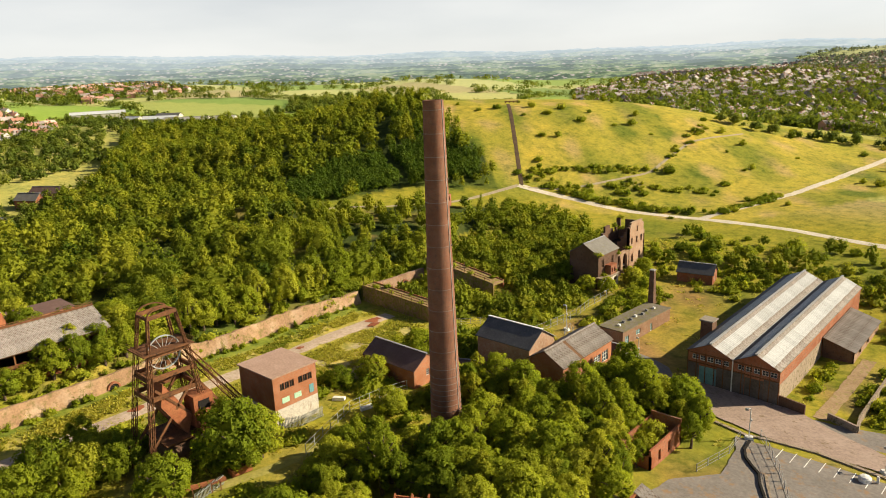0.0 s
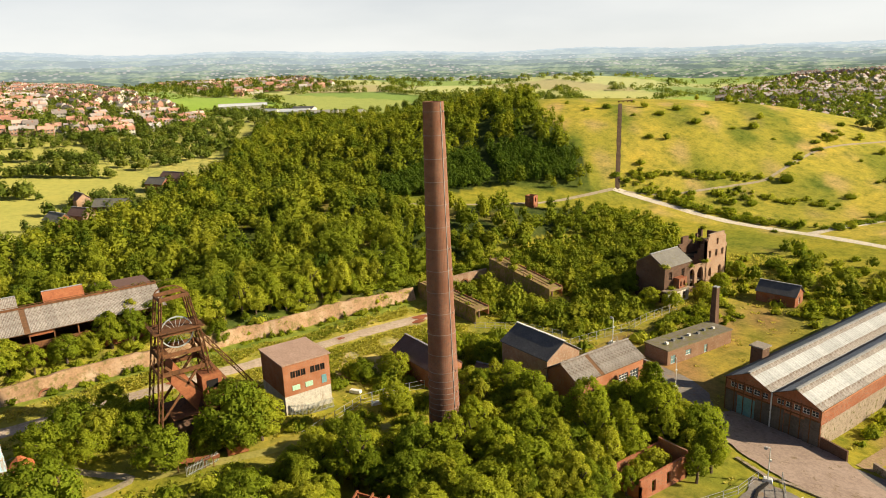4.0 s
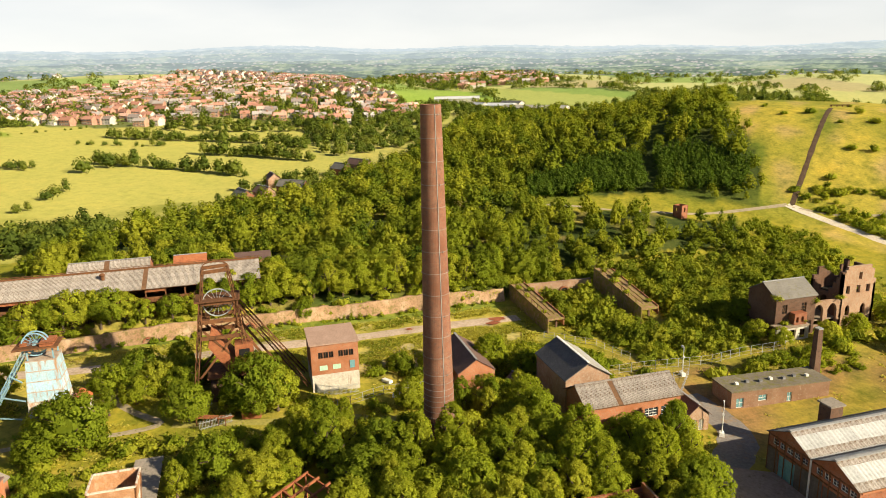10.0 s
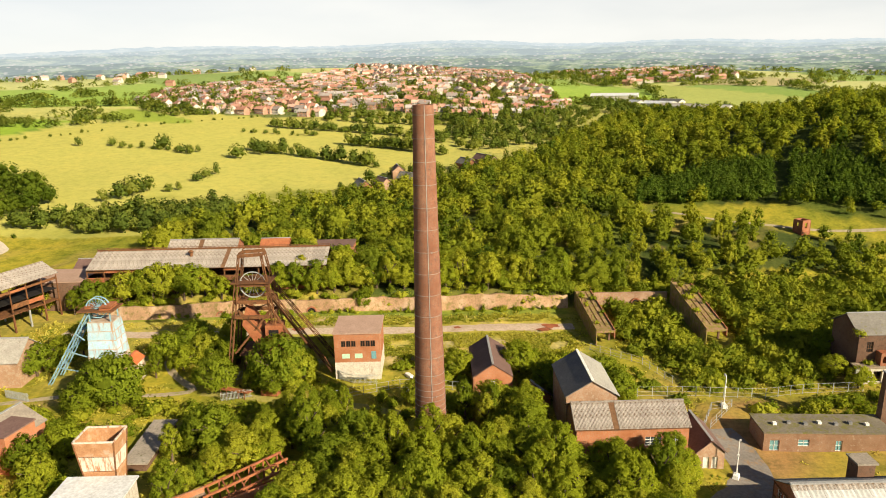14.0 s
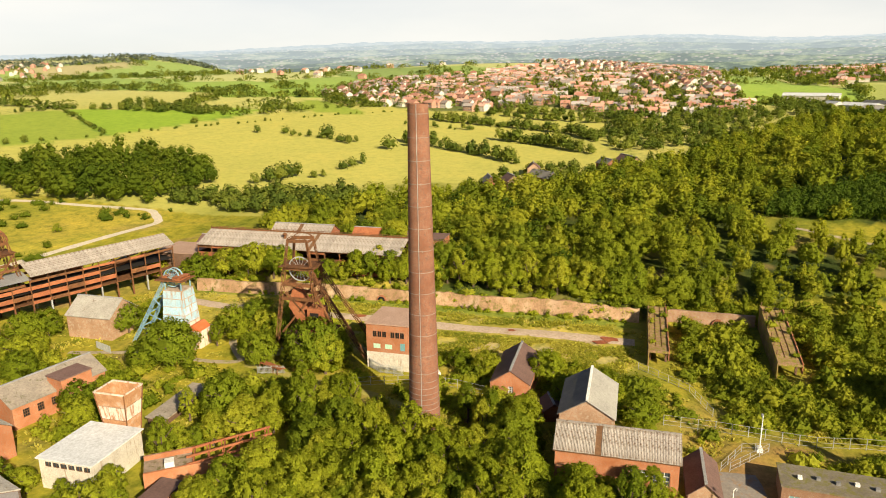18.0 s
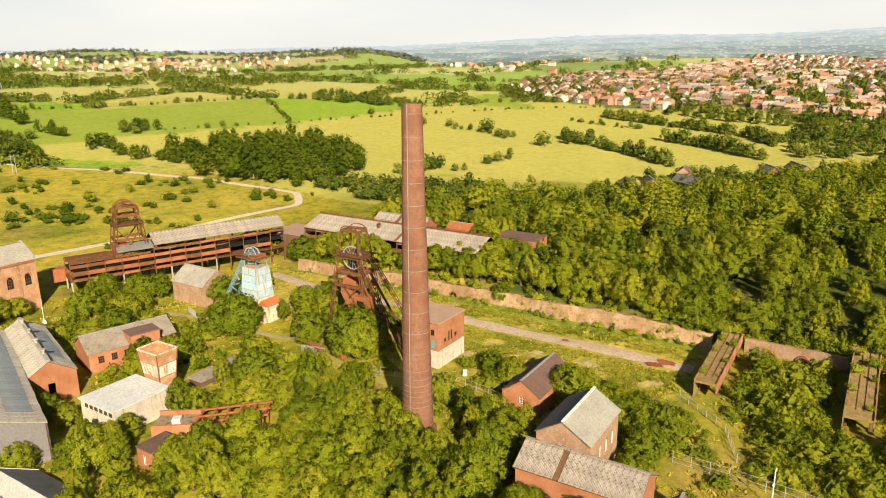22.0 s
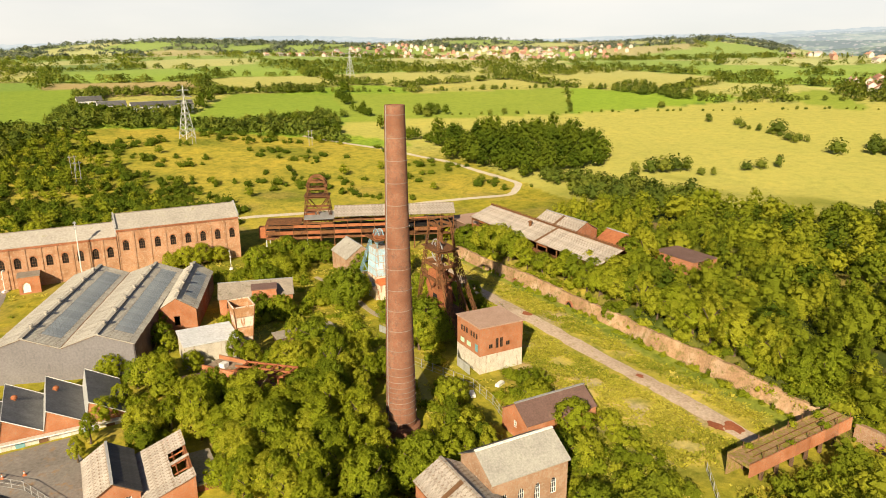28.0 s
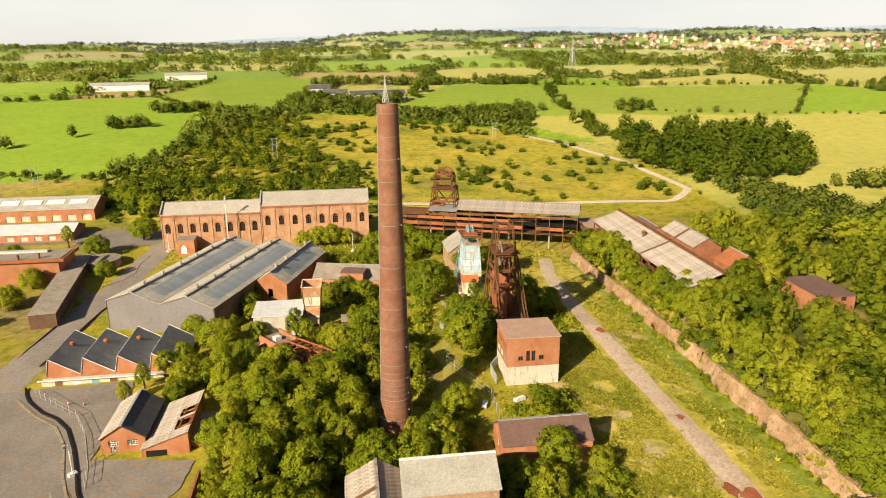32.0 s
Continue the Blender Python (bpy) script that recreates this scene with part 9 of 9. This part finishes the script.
def grove(ring, gap, size, keep=0.95):
    for x, y in scatter(ring, gap, rn):
        if rn.random() < keep:
            s = size * rn.uniform(0.75, 1.25)
            sp.append((x, y, s, s * rn.uniform(0.85, 1.1), rn.randrange(3), rn.random()))


hedge([(-547, -37), (-536, 4), (-531, 33), (-506, 82), (-478, 99)], 5, 0.85)
hedge([(-444, -34), (-428, -4), (-417, 21), (-406, 39), (-391, 60)], 4.5, 0.95)
hedge([(-438, -118), (-433, -86), (-431, -62)], 6, 0.5, 1.5, 0.7)
hedge([(-515, -60), (-512, -30), (-510, 4)], 7, 0.5, 1.5, 0.7)
hedge([(-472, 32), (-459, 64), (-443, 82), (-432, 103)], 4.5, 0.95)
hedge([(-600, -10), (-608, 26), (-590, 90), (-584, 144), (-584, 190)], 5, 0.85, 7)
hedge([(-590, 4), (-575, 60), (-560, 110), (-556, 170)], 6, 0.7, 5)
hedge([(-386, -235), (-478, -358)], 8, 0.4, 0.8)
hedge([(-300, -284), (-386, -235), (-440, -207), (-556, -117), (-649, -25)], 13, 0.3, 1)
hedge([(-620, -100), (-540, -200), (-482, -360), (-250, -460), (-60, -545)], 9, 0.55, 2)
for x, y, s in [(-436, -88, 1.2), (-426, -73, 0.7), (-422, -66, 0.6), (-437, -145, 0.7), (-443, -125, 0.7), (-461, -214, 0.7), (-331, -266, 0.5), (-342, -262, 0.6), (-318, -43, 0.55), (-323, -40, 0.5), (-344, -37, 0.65), (-353, -35, 0.7), (-363, -32, 0.75), (-413, -33, 1.1), (-428, -21, 1.0), (94, -255, 0.9), (125, -234, 1.0), (-300, -61, 1.0), (-306, -58, 1.1), (-312, -57, 1.1), (-294, -66, 0.7), (-318, -53, 0.9), (-288, -291, 0.9), (-280, -293, 0.9), (-294, -288, 0.8), (-284, -284, 0.8)]:
    sp.append((x, y, s, s, rn.randrange(3), rn.random()))
grove([(-246, -84), (-238, -40), (-232, -12), (-262, 10), (-280, 0), (-266, -60), (-258, -84)], 6.5, 0.9, 0.9)
grove([(-300, 42), (-318, 86), (-372, 134), (-400, 128), (-372, 60), (-330, 44)], 8, 0.7, 0.7)
grove([(-498, -325), (-494, -287), (-504, -212), (-530, -225), (-545, -340)], 9, 0.75)
grove([(-39, -372), (-70, -325), (-143, -308), (-150, -290), (-205, -278), (-228, -315), (-215, -330), (-150, -325), (-75, -345), (-50, -385)], 7.5, 0.8)
grove([(-60, -495), (-150, -480), (-260, -450), (-265, -470), (-150, -505), (-60, -520)], 9, 0.75)
grove([(-25, -345), (-50, -500), (-75, -500), (-50, -345)], 9, 0.8)
hedge([(29, -152), (22, -192), (2, -266), (-22, -335)], 4.0, 0.8, 12)
hedge([(150, -172), (101, -169), (63, -154), (29, -152)], 5, 0.5, 5)
grove([(52, -284), (78, -270), (82, -280), (60, -292)], 6, 0.9)
grove([(10, -345), (60, -332), (66, -342), (20, -356)], 6, 0.95)
hedge([(22, -325), (80, -412)], 7, 0.4)
hedge([(80, -412), (50, -530)], 7, 0.5)
hedge([(80, -412), (240, -400)], 8, 0.6)
hedge([(-170, 440), (-60, 520), (60, 540)], 6, 0.7, 6)
hedge([(-580, 300), (-600, 430), (-700, 520)], 7, 0.8, 6)
grove([(-560, 240), (-600, 245), (-700, 250), (-690, 275), (-600, 300)], 9, 0.75, 0.8)
grove([(-540, 400), (-600, 440), (-680, 480), (-700, 620), (-420, 640), (-330, 540), (-400, 440)], 11, 0.85, 0.85)
grove([(-586, 160), (-640, 235), (-600, 245), (-560, 232), (-470, 182), (-430, 120), (-500, 90)], 9, 0.7, 0.8)
oaks = [(x, y, k, k * rn.uniform(0.85, 1.05), rn.choice((0, 2, 4, 5)), rn.random()) for x, y in scatter([(-240, -179), (-222, -142), (-234, -108), (-244, -86), (-286, -83), (-318, -110), (-330, -150), (-318, -186), (-290, -205), (-262, -190), (-246, -205)], 9.5, rn) for k in (rn.uniform(0.7, 1.55),)]
for x, y, k in [(-247, -327, 1.0), (-245, -312, 0.9), (-240, -264, 1.1), (-242, -250, 1.0), (-238, -236, 0.9), (-236, -218, 1.0), (-238, -195, 1.1), (-274, -444, 1.2), (-262, -400, 1.0), (-255, -370, 1.1), (-301, -550, 1.2), (-51, -381, 1.1), (-60, -365, 1.2), (-72, -349, 1.1), (-85, -352, 1.0), (-147, -423, 1.1), (-140, -400, 1.0), (-120, -377, 1.1), (-110, -366, 1.0), (-100, -355, 0.9), (-291, -296, 1.1), (-299, -290, 1.0), (-207, -263, 0.8), (-202, -280, 0.9), (-198, -303, 1.1), (-190, -312, 1.0), (-125, -264, 0.5), (-141, -252, 0.5), (-102, -255, 0.45)]:
    for q in range(3):
        oaks.append((x + rn.uniform(-6, 6), y + rn.uniform(-6, 6), k * rn.uniform(0.7, 1.0), k * rn.uniform(0.65, 0.95), rn.choice((0, 2, 4, 5)), rn.random()))
joined("oak_grove", oaks, mid_far, LEAF_DARK, "grove of full-grown dark oaks beside the lane")
joined("hedgerow_trees", sp, low, LEAF_FAR, "hedgerow oaks, thorn hedges and small groves between pastures")

# the wide country beyond: hedges along the field edges, woods and gardens
rg = np.random.default_rng(5)


def country(n, r0, r1, lim, hedge_wide, in_town):
    rr = np.sqrt(r0 ** 2 + (r1 ** 2 - r0 ** 2) * rg.random(n)) if r1 < 1300 else r0 * (r1 / r0) ** rg.random(n)
    aa = rg.uniform(radians(85), radians(312), n)
    fx, fy = CX + rr * np.cos(aa), CY + rr * np.sin(aa)
    tag, edge = cell_tone(fx, fy, 165.0, 5)
    town = inside(fx, fy, ESTATE) | inside(fx, fy, NORTH_TOWN) | inside(fx, fy, WEST_TOWN)
    blocked = inside(fx, fy, PASTURES) | inside(fx, fy, SOUTH_HEATH) | inside(fx, fy, TIP) | inside(fx, fy, WEST_WOOD)
    for g in GREENS:
        blocked |= inside(fx, fy, g)
    wood = waves(fx, fy, 150, 8) > np.where(aa > radians(225), 0.38, 0.5)
    valley = (rr > 1250) & (aa > radians(104)) & (aa < radians(213))
    in_town = np.where(inside(fx, fy, ESTATE), 0.42 * in_town, in_town)
    ok = ~blocked & ~valley & (((edge < hedge_wide) & ~town & (rg.random(n) < 0.8)) | (wood & ~town & (rg.random(n) < 0.35)) | (town & (rg.random(n) < in_town)))
    return [(fx[i], fy[i], 0.65 + 0.75 * rg.random(), 0.55 + 0.65 * rg.random(), int(rg.integers(2)), rg.random()) for i in np.nonzero(ok)[0][:lim]]


joined("distant_trees", country(60000, 300, 1500, 11000, 6.0, 0.95), tiny, LEAF_FAR, "hedges, copses and garden trees over the country round")
specks = [crown_arrays(70 + i, R, 0.0, H, 13, 5.2, 3, 0.1, (0, 0)) for i, (R, H) in enumerate(((6.5, 9), (8.0, 8)))]
joined("hillside_trees", country(60000, 1400, 2450, 9000, 6.5, 0.5), specks, LEAF_HAZY, "hazy woods and hedges on the far hillsides")

# ---- houses of the estates ----


def roof_material(name, stops):
    """Tiled roofs, each house with a tone of its own."""
    m, n, l, b = material(name, 0.85)
    rnd = n.new("ShaderNodeObjectInfo").outputs["Random"]
    isl = n.new("ShaderNodeNewGeometry").outputs["Random Per Island"]
    add, frac = n.new("ShaderNodeMath"), n.new("ShaderNodeMath")
    frac.operation = "FRACT"
    l.new(rnd, add.inputs[0])
    l.new(isl, add.inputs[1])
    l.new(add.outputs[0], frac.inputs[0])
    fine = noise_node(n, l, n.new("ShaderNodeTexCoord").outputs["Object"], 1.2, 4, 0.7)
    col = blend(n, l, 1.0, ramp(n, l, frac.outputs[0], stops), ramp(n, l, fine, [(0.3, (0.75, 0.75, 0.75)), (0.7, (1.2, 1.2, 1.2))]), "MULTIPLY")
    l.new(col, b.inputs["Base Color"])
    return m


ROOFS = roof_material("clay tile roofs", [(0.0, (0.30, 0.15, 0.11)), (0.35, (0.46, 0.23, 0.165)), (0.7, (0.58, 0.33, 0.25)), (1.0, (0.64, 0.46, 0.38))])
ROOFS_GREY = roof_material("grey tile roofs", [(0.0, (0.20, 0.165, 0.15)), (0.5, (0.34, 0.29, 0.27)), (1.0, (0.48, 0.44, 0.42))])
HOUSE_BRICK = worn("house brick", (0.46, 0.26, 0.19), (0.36, 0.19, 0.14), (0.56, 0.36, 0.28), 0.03, 1, 0.9)


def house_parts(semi):
    L, W, e, r = (5.6, 3.4, 4.7, 7.1) if semi else (4.2, 3.3, 4.6, 6.9)
    wall = Shape().box(-L, L, -W, W, -2, e)
    for s in (-1, 1):
        wall.poly([(s * L, -W, e), (s * L, W, e), (s * L, 0, r)] if s > 0 else [(s * L, W, e), (s * L, -W, e), (s * L, 0, r)])
    roof = Shape()
    for s in (-1, 1):
        roof.hexa([(-L - 0.3, 0, r), (L + 0.3, 0, r), (L + 0.3, s * (W + 0.5), e - 0.3), (-L - 0.3, s * (W + 0.5), e - 0.3)], [(-L - 0.3, 0, r + 0.2), (L + 0.3, 0, r + 0.2), (L + 0.3, s * (W + 0.5), e - 0.1), (-L - 0.3, s * (W + 0.5), e - 0.1)])
    stack = Shape().box(-0.6, 0.6, -0.5, 0.5, r - 1, r + 1.3)
    win = []
    for s in (-1, 1):
        for x in ((-L * 0.62, L * 0.62) if not semi else (-L * 0.72, -L * 0.28, L * 0.28, L * 0.72)):
            for z in (0.8, 3.2):
                win.append((x, s, z))
    return wall, roof, stack, win, W


def street_houses(ring, gap, limit, rn, turn_by):
    spots = []
    for x, y in scatter(ring, gap, rn):
        blk = math.floor(x / 120) * 7 + math.floor(y / 120) * 3
        turn = turn_by + (blk * 37) % 90
        if rn.random() < 0.58:
            spots.append((x, y, turn + rn.uniform(-4, 4)))
    rn.shuffle(spots)
    return spots[:limit]


near_estate = sorted(street_houses(ESTATE, 14.0, 2100, random.Random(6), 15), key=lambda p: math.hypot(p[0] - CX, p[1] - CY))
protos = []
for semi in (True, False):
    for rf in (ROOFS, ROOFS_GREY):
        for wl in (HOUSE_BRICK, RENDERED):
            protos.append((semi, rf, wl))
made = {}


def put_house(i, x, y, turn):
    key = (0, 1, 0, 1, 4, 3, 6, 3, 2, 5)[i % 10]
    z = float(ground(x, y))
    if key not in made:
        semi, rf, wl = protos[key]
        wall, roof, stack, win, W = house_parts(semi)
        th = thing("house", x, y, z, turn, ("semi-detached" if semi else "detached") + (" brick" if wl is HOUSE_BRICK else " rendered") + " house with a " + ("red" if rf is ROOFS else "grey") + " tiled roof", "house", "houses of the estate")
        part("wall", wall, wl, th)
        rp = part("roof", roof, rf, th)
        part("chimney", stack, HOUSE_BRICK, rp)
        for wx, s, wz in win:
            part("window", window_mesh(1.5, 1.3, False, WHITE, BLUE_GLASS, (2, 1)), None, th, m=pose(wx, s * (W + 0.04), wz, 0, 0, 0 if s < 0 else 180))
        made[key] = th
    else:
        copy_thing(made[key], pose(x, y, z, 0, 0, turn))


for i, (x, y, turn) in enumerate(near_estate[:110]):
    put_house(i, x, y, turn)


def joined_houses(name, spots, label, roofs=None):
    groups = {}
    for i, (x, y, turn) in enumerate(spots):
        groups.setdefault(i % 10 in (1, 4, 5, 6, 9), []).append((x, y, turn, i))
    wall_s, roof_s, roof2_s, white_s = Shape(), Shape(), Shape(), Shape()
    for grey, lst in groups.items():
        for x, y, turn, i in lst:
            wall, roof, stack, win, W = house_parts(i % 3 != 0)
            z = float(ground(x, y))
            c, d = math.cos(radians(turn)), math.sin(radians(turn))
            for src, dst in ((wall, white_s if i % 5 in (0, 2, 4) else wall_s), (roof, roof2_s if grey else roof_s), (stack, wall_s)):
                b = len(dst.v)
                dst.v.extend((x + px * c - py * d, y + px * d + py * c, z + pz) for px, py, pz in src.v)
                dst.f.extend(tuple(b + k for k in f) for f in src.f)
                dst.mi.extend([0] * len(src.f))
    th = thing(name, spots[0][0], spots[0][1], 0, 0, label, "houses")
    tagged(th, kind="stuff")
    for nm, s, mt in (("walls", wall_s, HOUSE_BRICK), ("pale_walls", white_s, RENDERED), ("roofs", roof_s, roofs or ROOFS), ("grey_roofs", roof2_s, ROOFS_GREY)):
        s.v = [(a - spots[0][0], b - spots[0][1], c) for a, b, c in s.v]
        part(nm, s, mt, th, kind="stuff")


joined_houses("far_estate", near_estate[110:1600], "brick estate houses with red and grey roofs on the ridge")
joined_houses("northern_town", street_houses(NORTH_TOWN, 18, 2000, random.Random(8), 40), "brick and rendered town houses beyond the tip", ROOFS_GREY)
joined_houses("ridge_village", street_houses([(-360, -1150), (-700, -1350), (-1150, -1000), (-1000, -800), (-600, -950)], 26, 330, random.Random(14), 20), "white and brick village houses along a far ridge")
joined_houses("valley_houses", street_houses([(-900, -250), (-1500, -200), (-1700, -500), (-1300, -700), (-1000, -500)], 46, 220, random.Random(15), 50), "scattered houses between far fields")
joined_houses("western_town", street_houses(WEST_TOWN, 20, 300, random.Random(9), 10), "rows of red-roofed houses beyond green fields")
# ---- hazy ridges at the edge of sight ----
def haze_material(f):
    """Woods, fields and towns of a far ridge as a glowing backdrop, summer haze painted into its colours; f: 0 near, 1
    farthest.
    """
    m = bpy.data.materials.new("hazy ridge")
    m.use_nodes = True
    n, l = m.node_tree.nodes, m.node_tree.links
    n.remove(n["Principled BSDF"])
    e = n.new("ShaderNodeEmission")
    tc = n.new("ShaderNodeTexCoord").outputs["Object"]
    mp = n.new("ShaderNodeMapping")
    mp.inputs["Scale"].default_value = (1, 1, 5.0)
    l.new(tc, mp.inputs["Vector"])
    vec = mp.outputs["Vector"]

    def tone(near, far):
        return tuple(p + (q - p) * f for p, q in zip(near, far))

    # haze in the emission colours: every tone drifts to pale blue-grey with f
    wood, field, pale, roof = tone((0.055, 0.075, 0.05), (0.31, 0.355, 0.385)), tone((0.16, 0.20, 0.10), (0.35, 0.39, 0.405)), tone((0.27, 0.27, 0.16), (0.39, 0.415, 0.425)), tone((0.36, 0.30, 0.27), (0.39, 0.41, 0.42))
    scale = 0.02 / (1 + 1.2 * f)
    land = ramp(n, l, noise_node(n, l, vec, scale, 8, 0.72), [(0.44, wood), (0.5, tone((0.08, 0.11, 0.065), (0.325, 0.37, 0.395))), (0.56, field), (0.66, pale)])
    v = n.new("ShaderNodeTexVoronoi")
    v.inputs["Scale"].default_value = 0.07 / (1 + 0.6 * f)
    squat = n.new("ShaderNodeMapping")
    squat.inputs["Scale"].default_value = (1, 1, 2.2)
    l.new(tc, squat.inputs["Vector"])
    l.new(squat.outputs["Vector"], v.inputs["Vector"])
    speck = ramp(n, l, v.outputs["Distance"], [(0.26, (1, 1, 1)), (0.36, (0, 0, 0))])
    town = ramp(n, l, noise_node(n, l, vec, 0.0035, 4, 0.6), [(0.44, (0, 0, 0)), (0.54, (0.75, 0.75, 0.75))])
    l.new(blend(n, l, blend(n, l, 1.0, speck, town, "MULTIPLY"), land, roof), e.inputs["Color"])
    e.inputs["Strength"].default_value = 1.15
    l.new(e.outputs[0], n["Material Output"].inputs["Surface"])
    return m


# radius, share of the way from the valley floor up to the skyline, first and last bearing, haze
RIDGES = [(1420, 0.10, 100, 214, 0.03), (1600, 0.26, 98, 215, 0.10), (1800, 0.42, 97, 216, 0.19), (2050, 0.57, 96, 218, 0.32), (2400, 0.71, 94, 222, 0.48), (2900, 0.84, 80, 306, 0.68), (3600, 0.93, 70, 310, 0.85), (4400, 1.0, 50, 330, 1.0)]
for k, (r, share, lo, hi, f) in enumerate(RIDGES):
    s = Shape()
    prev = None
    steps = int((hi - lo) * 5)
    for i in range(steps + 1):
        az = lo + (hi - lo) * i / steps
        c, d = math.cos(radians(az)), math.sin(radians(az))
        x, y = CX + r * c, CY + r * d
        fade = min(1.0, i / 40, (steps - i) / 40)
        roll = 0.0035 * float(waves(np.array(x), np.array(y), 0.12 * r, k)) + 0.0009 * float(waves(np.array(x), np.array(y), 30, k + 3)) + 0.0004 * float(waves(np.array(x), np.array(y), 9, k + 5))
        sky = float(np.interp(az, SKY_AZ, SKY_UP)) * 0.01 + 0.003
        top = 68 + (-0.022 + (sky + 0.022) * share + roll) * r - (1 - fade) * 45
        row = ((x - 170 * c, y - 170 * d, -10 if r < 2500 else -40), (x, y, top))
        if prev:
            s.poly([prev[0], row[0], row[1], prev[1]])
        prev = row
    plain("backdrop_%d" % (k + 1), s, haze_material(f), "glowing backdrop painted as a pale hazy ridge of woods and towns", "hills")
# ---- rank weeds and tall grass on the open ground ----
def weeds():
    """Low clumps of grass, bramble and dock wherever the yard is not built on."""
    rg2 = np.random.default_rng(3)
    solid = taken.copy()
    n = 26000
    x, y = rg2.uniform(-152, -12, n), rg2.uniform(-45, 250, n)
    i, j = (x - GX0).astype(int), (y - GY0).astype(int)
    ok = ~solid[i, j] & (waves(x, y, 7, 3) > -0.35) & ~inside(x, y, CENTRAL)
    ok &= ((x < -58) & ((x < -100) | (y < 150))) | (rg2.random(n) < 0.12)
    strip = (x < -122) & (x > -151) & (y > 0) & (y < 130)
    ok &= strip | (rg2.random(n) < 0.62)
    x, y = x[ok], y[ok]
    sx, sy = rg2.uniform(-150, -123, 9000), rg2.uniform(30, 128, 9000)
    keep = ~solid[(sx - GX0).astype(int), (sy - GY0).astype(int)] & (waves(sx, sy, 4, 2) > -0.3)
    x, y = np.concatenate([x, sx[keep]]), np.concatenate([y, sy[keep]])
    m = len(x)
    h = rg2.uniform(0.2, 0.6, m) * (0.7 + 0.5 * (waves(x, y, 21, 6) > 0))
    tone = np.clip(0.45 + 0.35 * waves(x, y, 12, 8) + rg2.normal(0, 0.15, m) + np.where((x < -122) & (y > 30), 0.3, -0.3), 0.02, 0.98)
    z = ground(x, y)
    qs, ts = [], []
    for k in range(7):
        a = rg2.uniform(0, 6.28, m)
        o = rg2.uniform(0, 0.7, m)
        px, py = x + np.cos(a) * o, y + np.sin(a) * o
        b = rg2.uniform(0, 6.28, m)
        w = rg2.uniform(0.1, 0.27, m)
        dx, dy = np.cos(b) * w, np.sin(b) * w
        lx, ly = np.cos(a) * 0.35 + rg2.normal(0, 0.15, m), np.sin(a) * 0.35 + rg2.normal(0, 0.15, m)
        hh = h * rg2.uniform(0.6, 1.15, m)
        qs.append(np.stack([np.stack([px - dx, py - dy, z - 0.05], 1), np.stack([px + dx, py + dy, z - 0.05], 1), np.stack([px + dx * 1.2 + lx, py + dy * 1.2 + ly, z + hh * 0.85], 1), np.stack([px - dx * 0.4 + lx * 1.3, py - dy * 0.4 + ly * 1.3, z + hh], 1)], 1))
        ts.append(tone)
    ob = new("tall_grass", quads_mesh("tall_grass", np.concatenate(qs), GRASS_TALL, np.concatenate(ts)))
    tagged(ob, "rank yellow-green grass, dock and bramble tufts over rough ground", "grass", kind="stuff")


weeds()
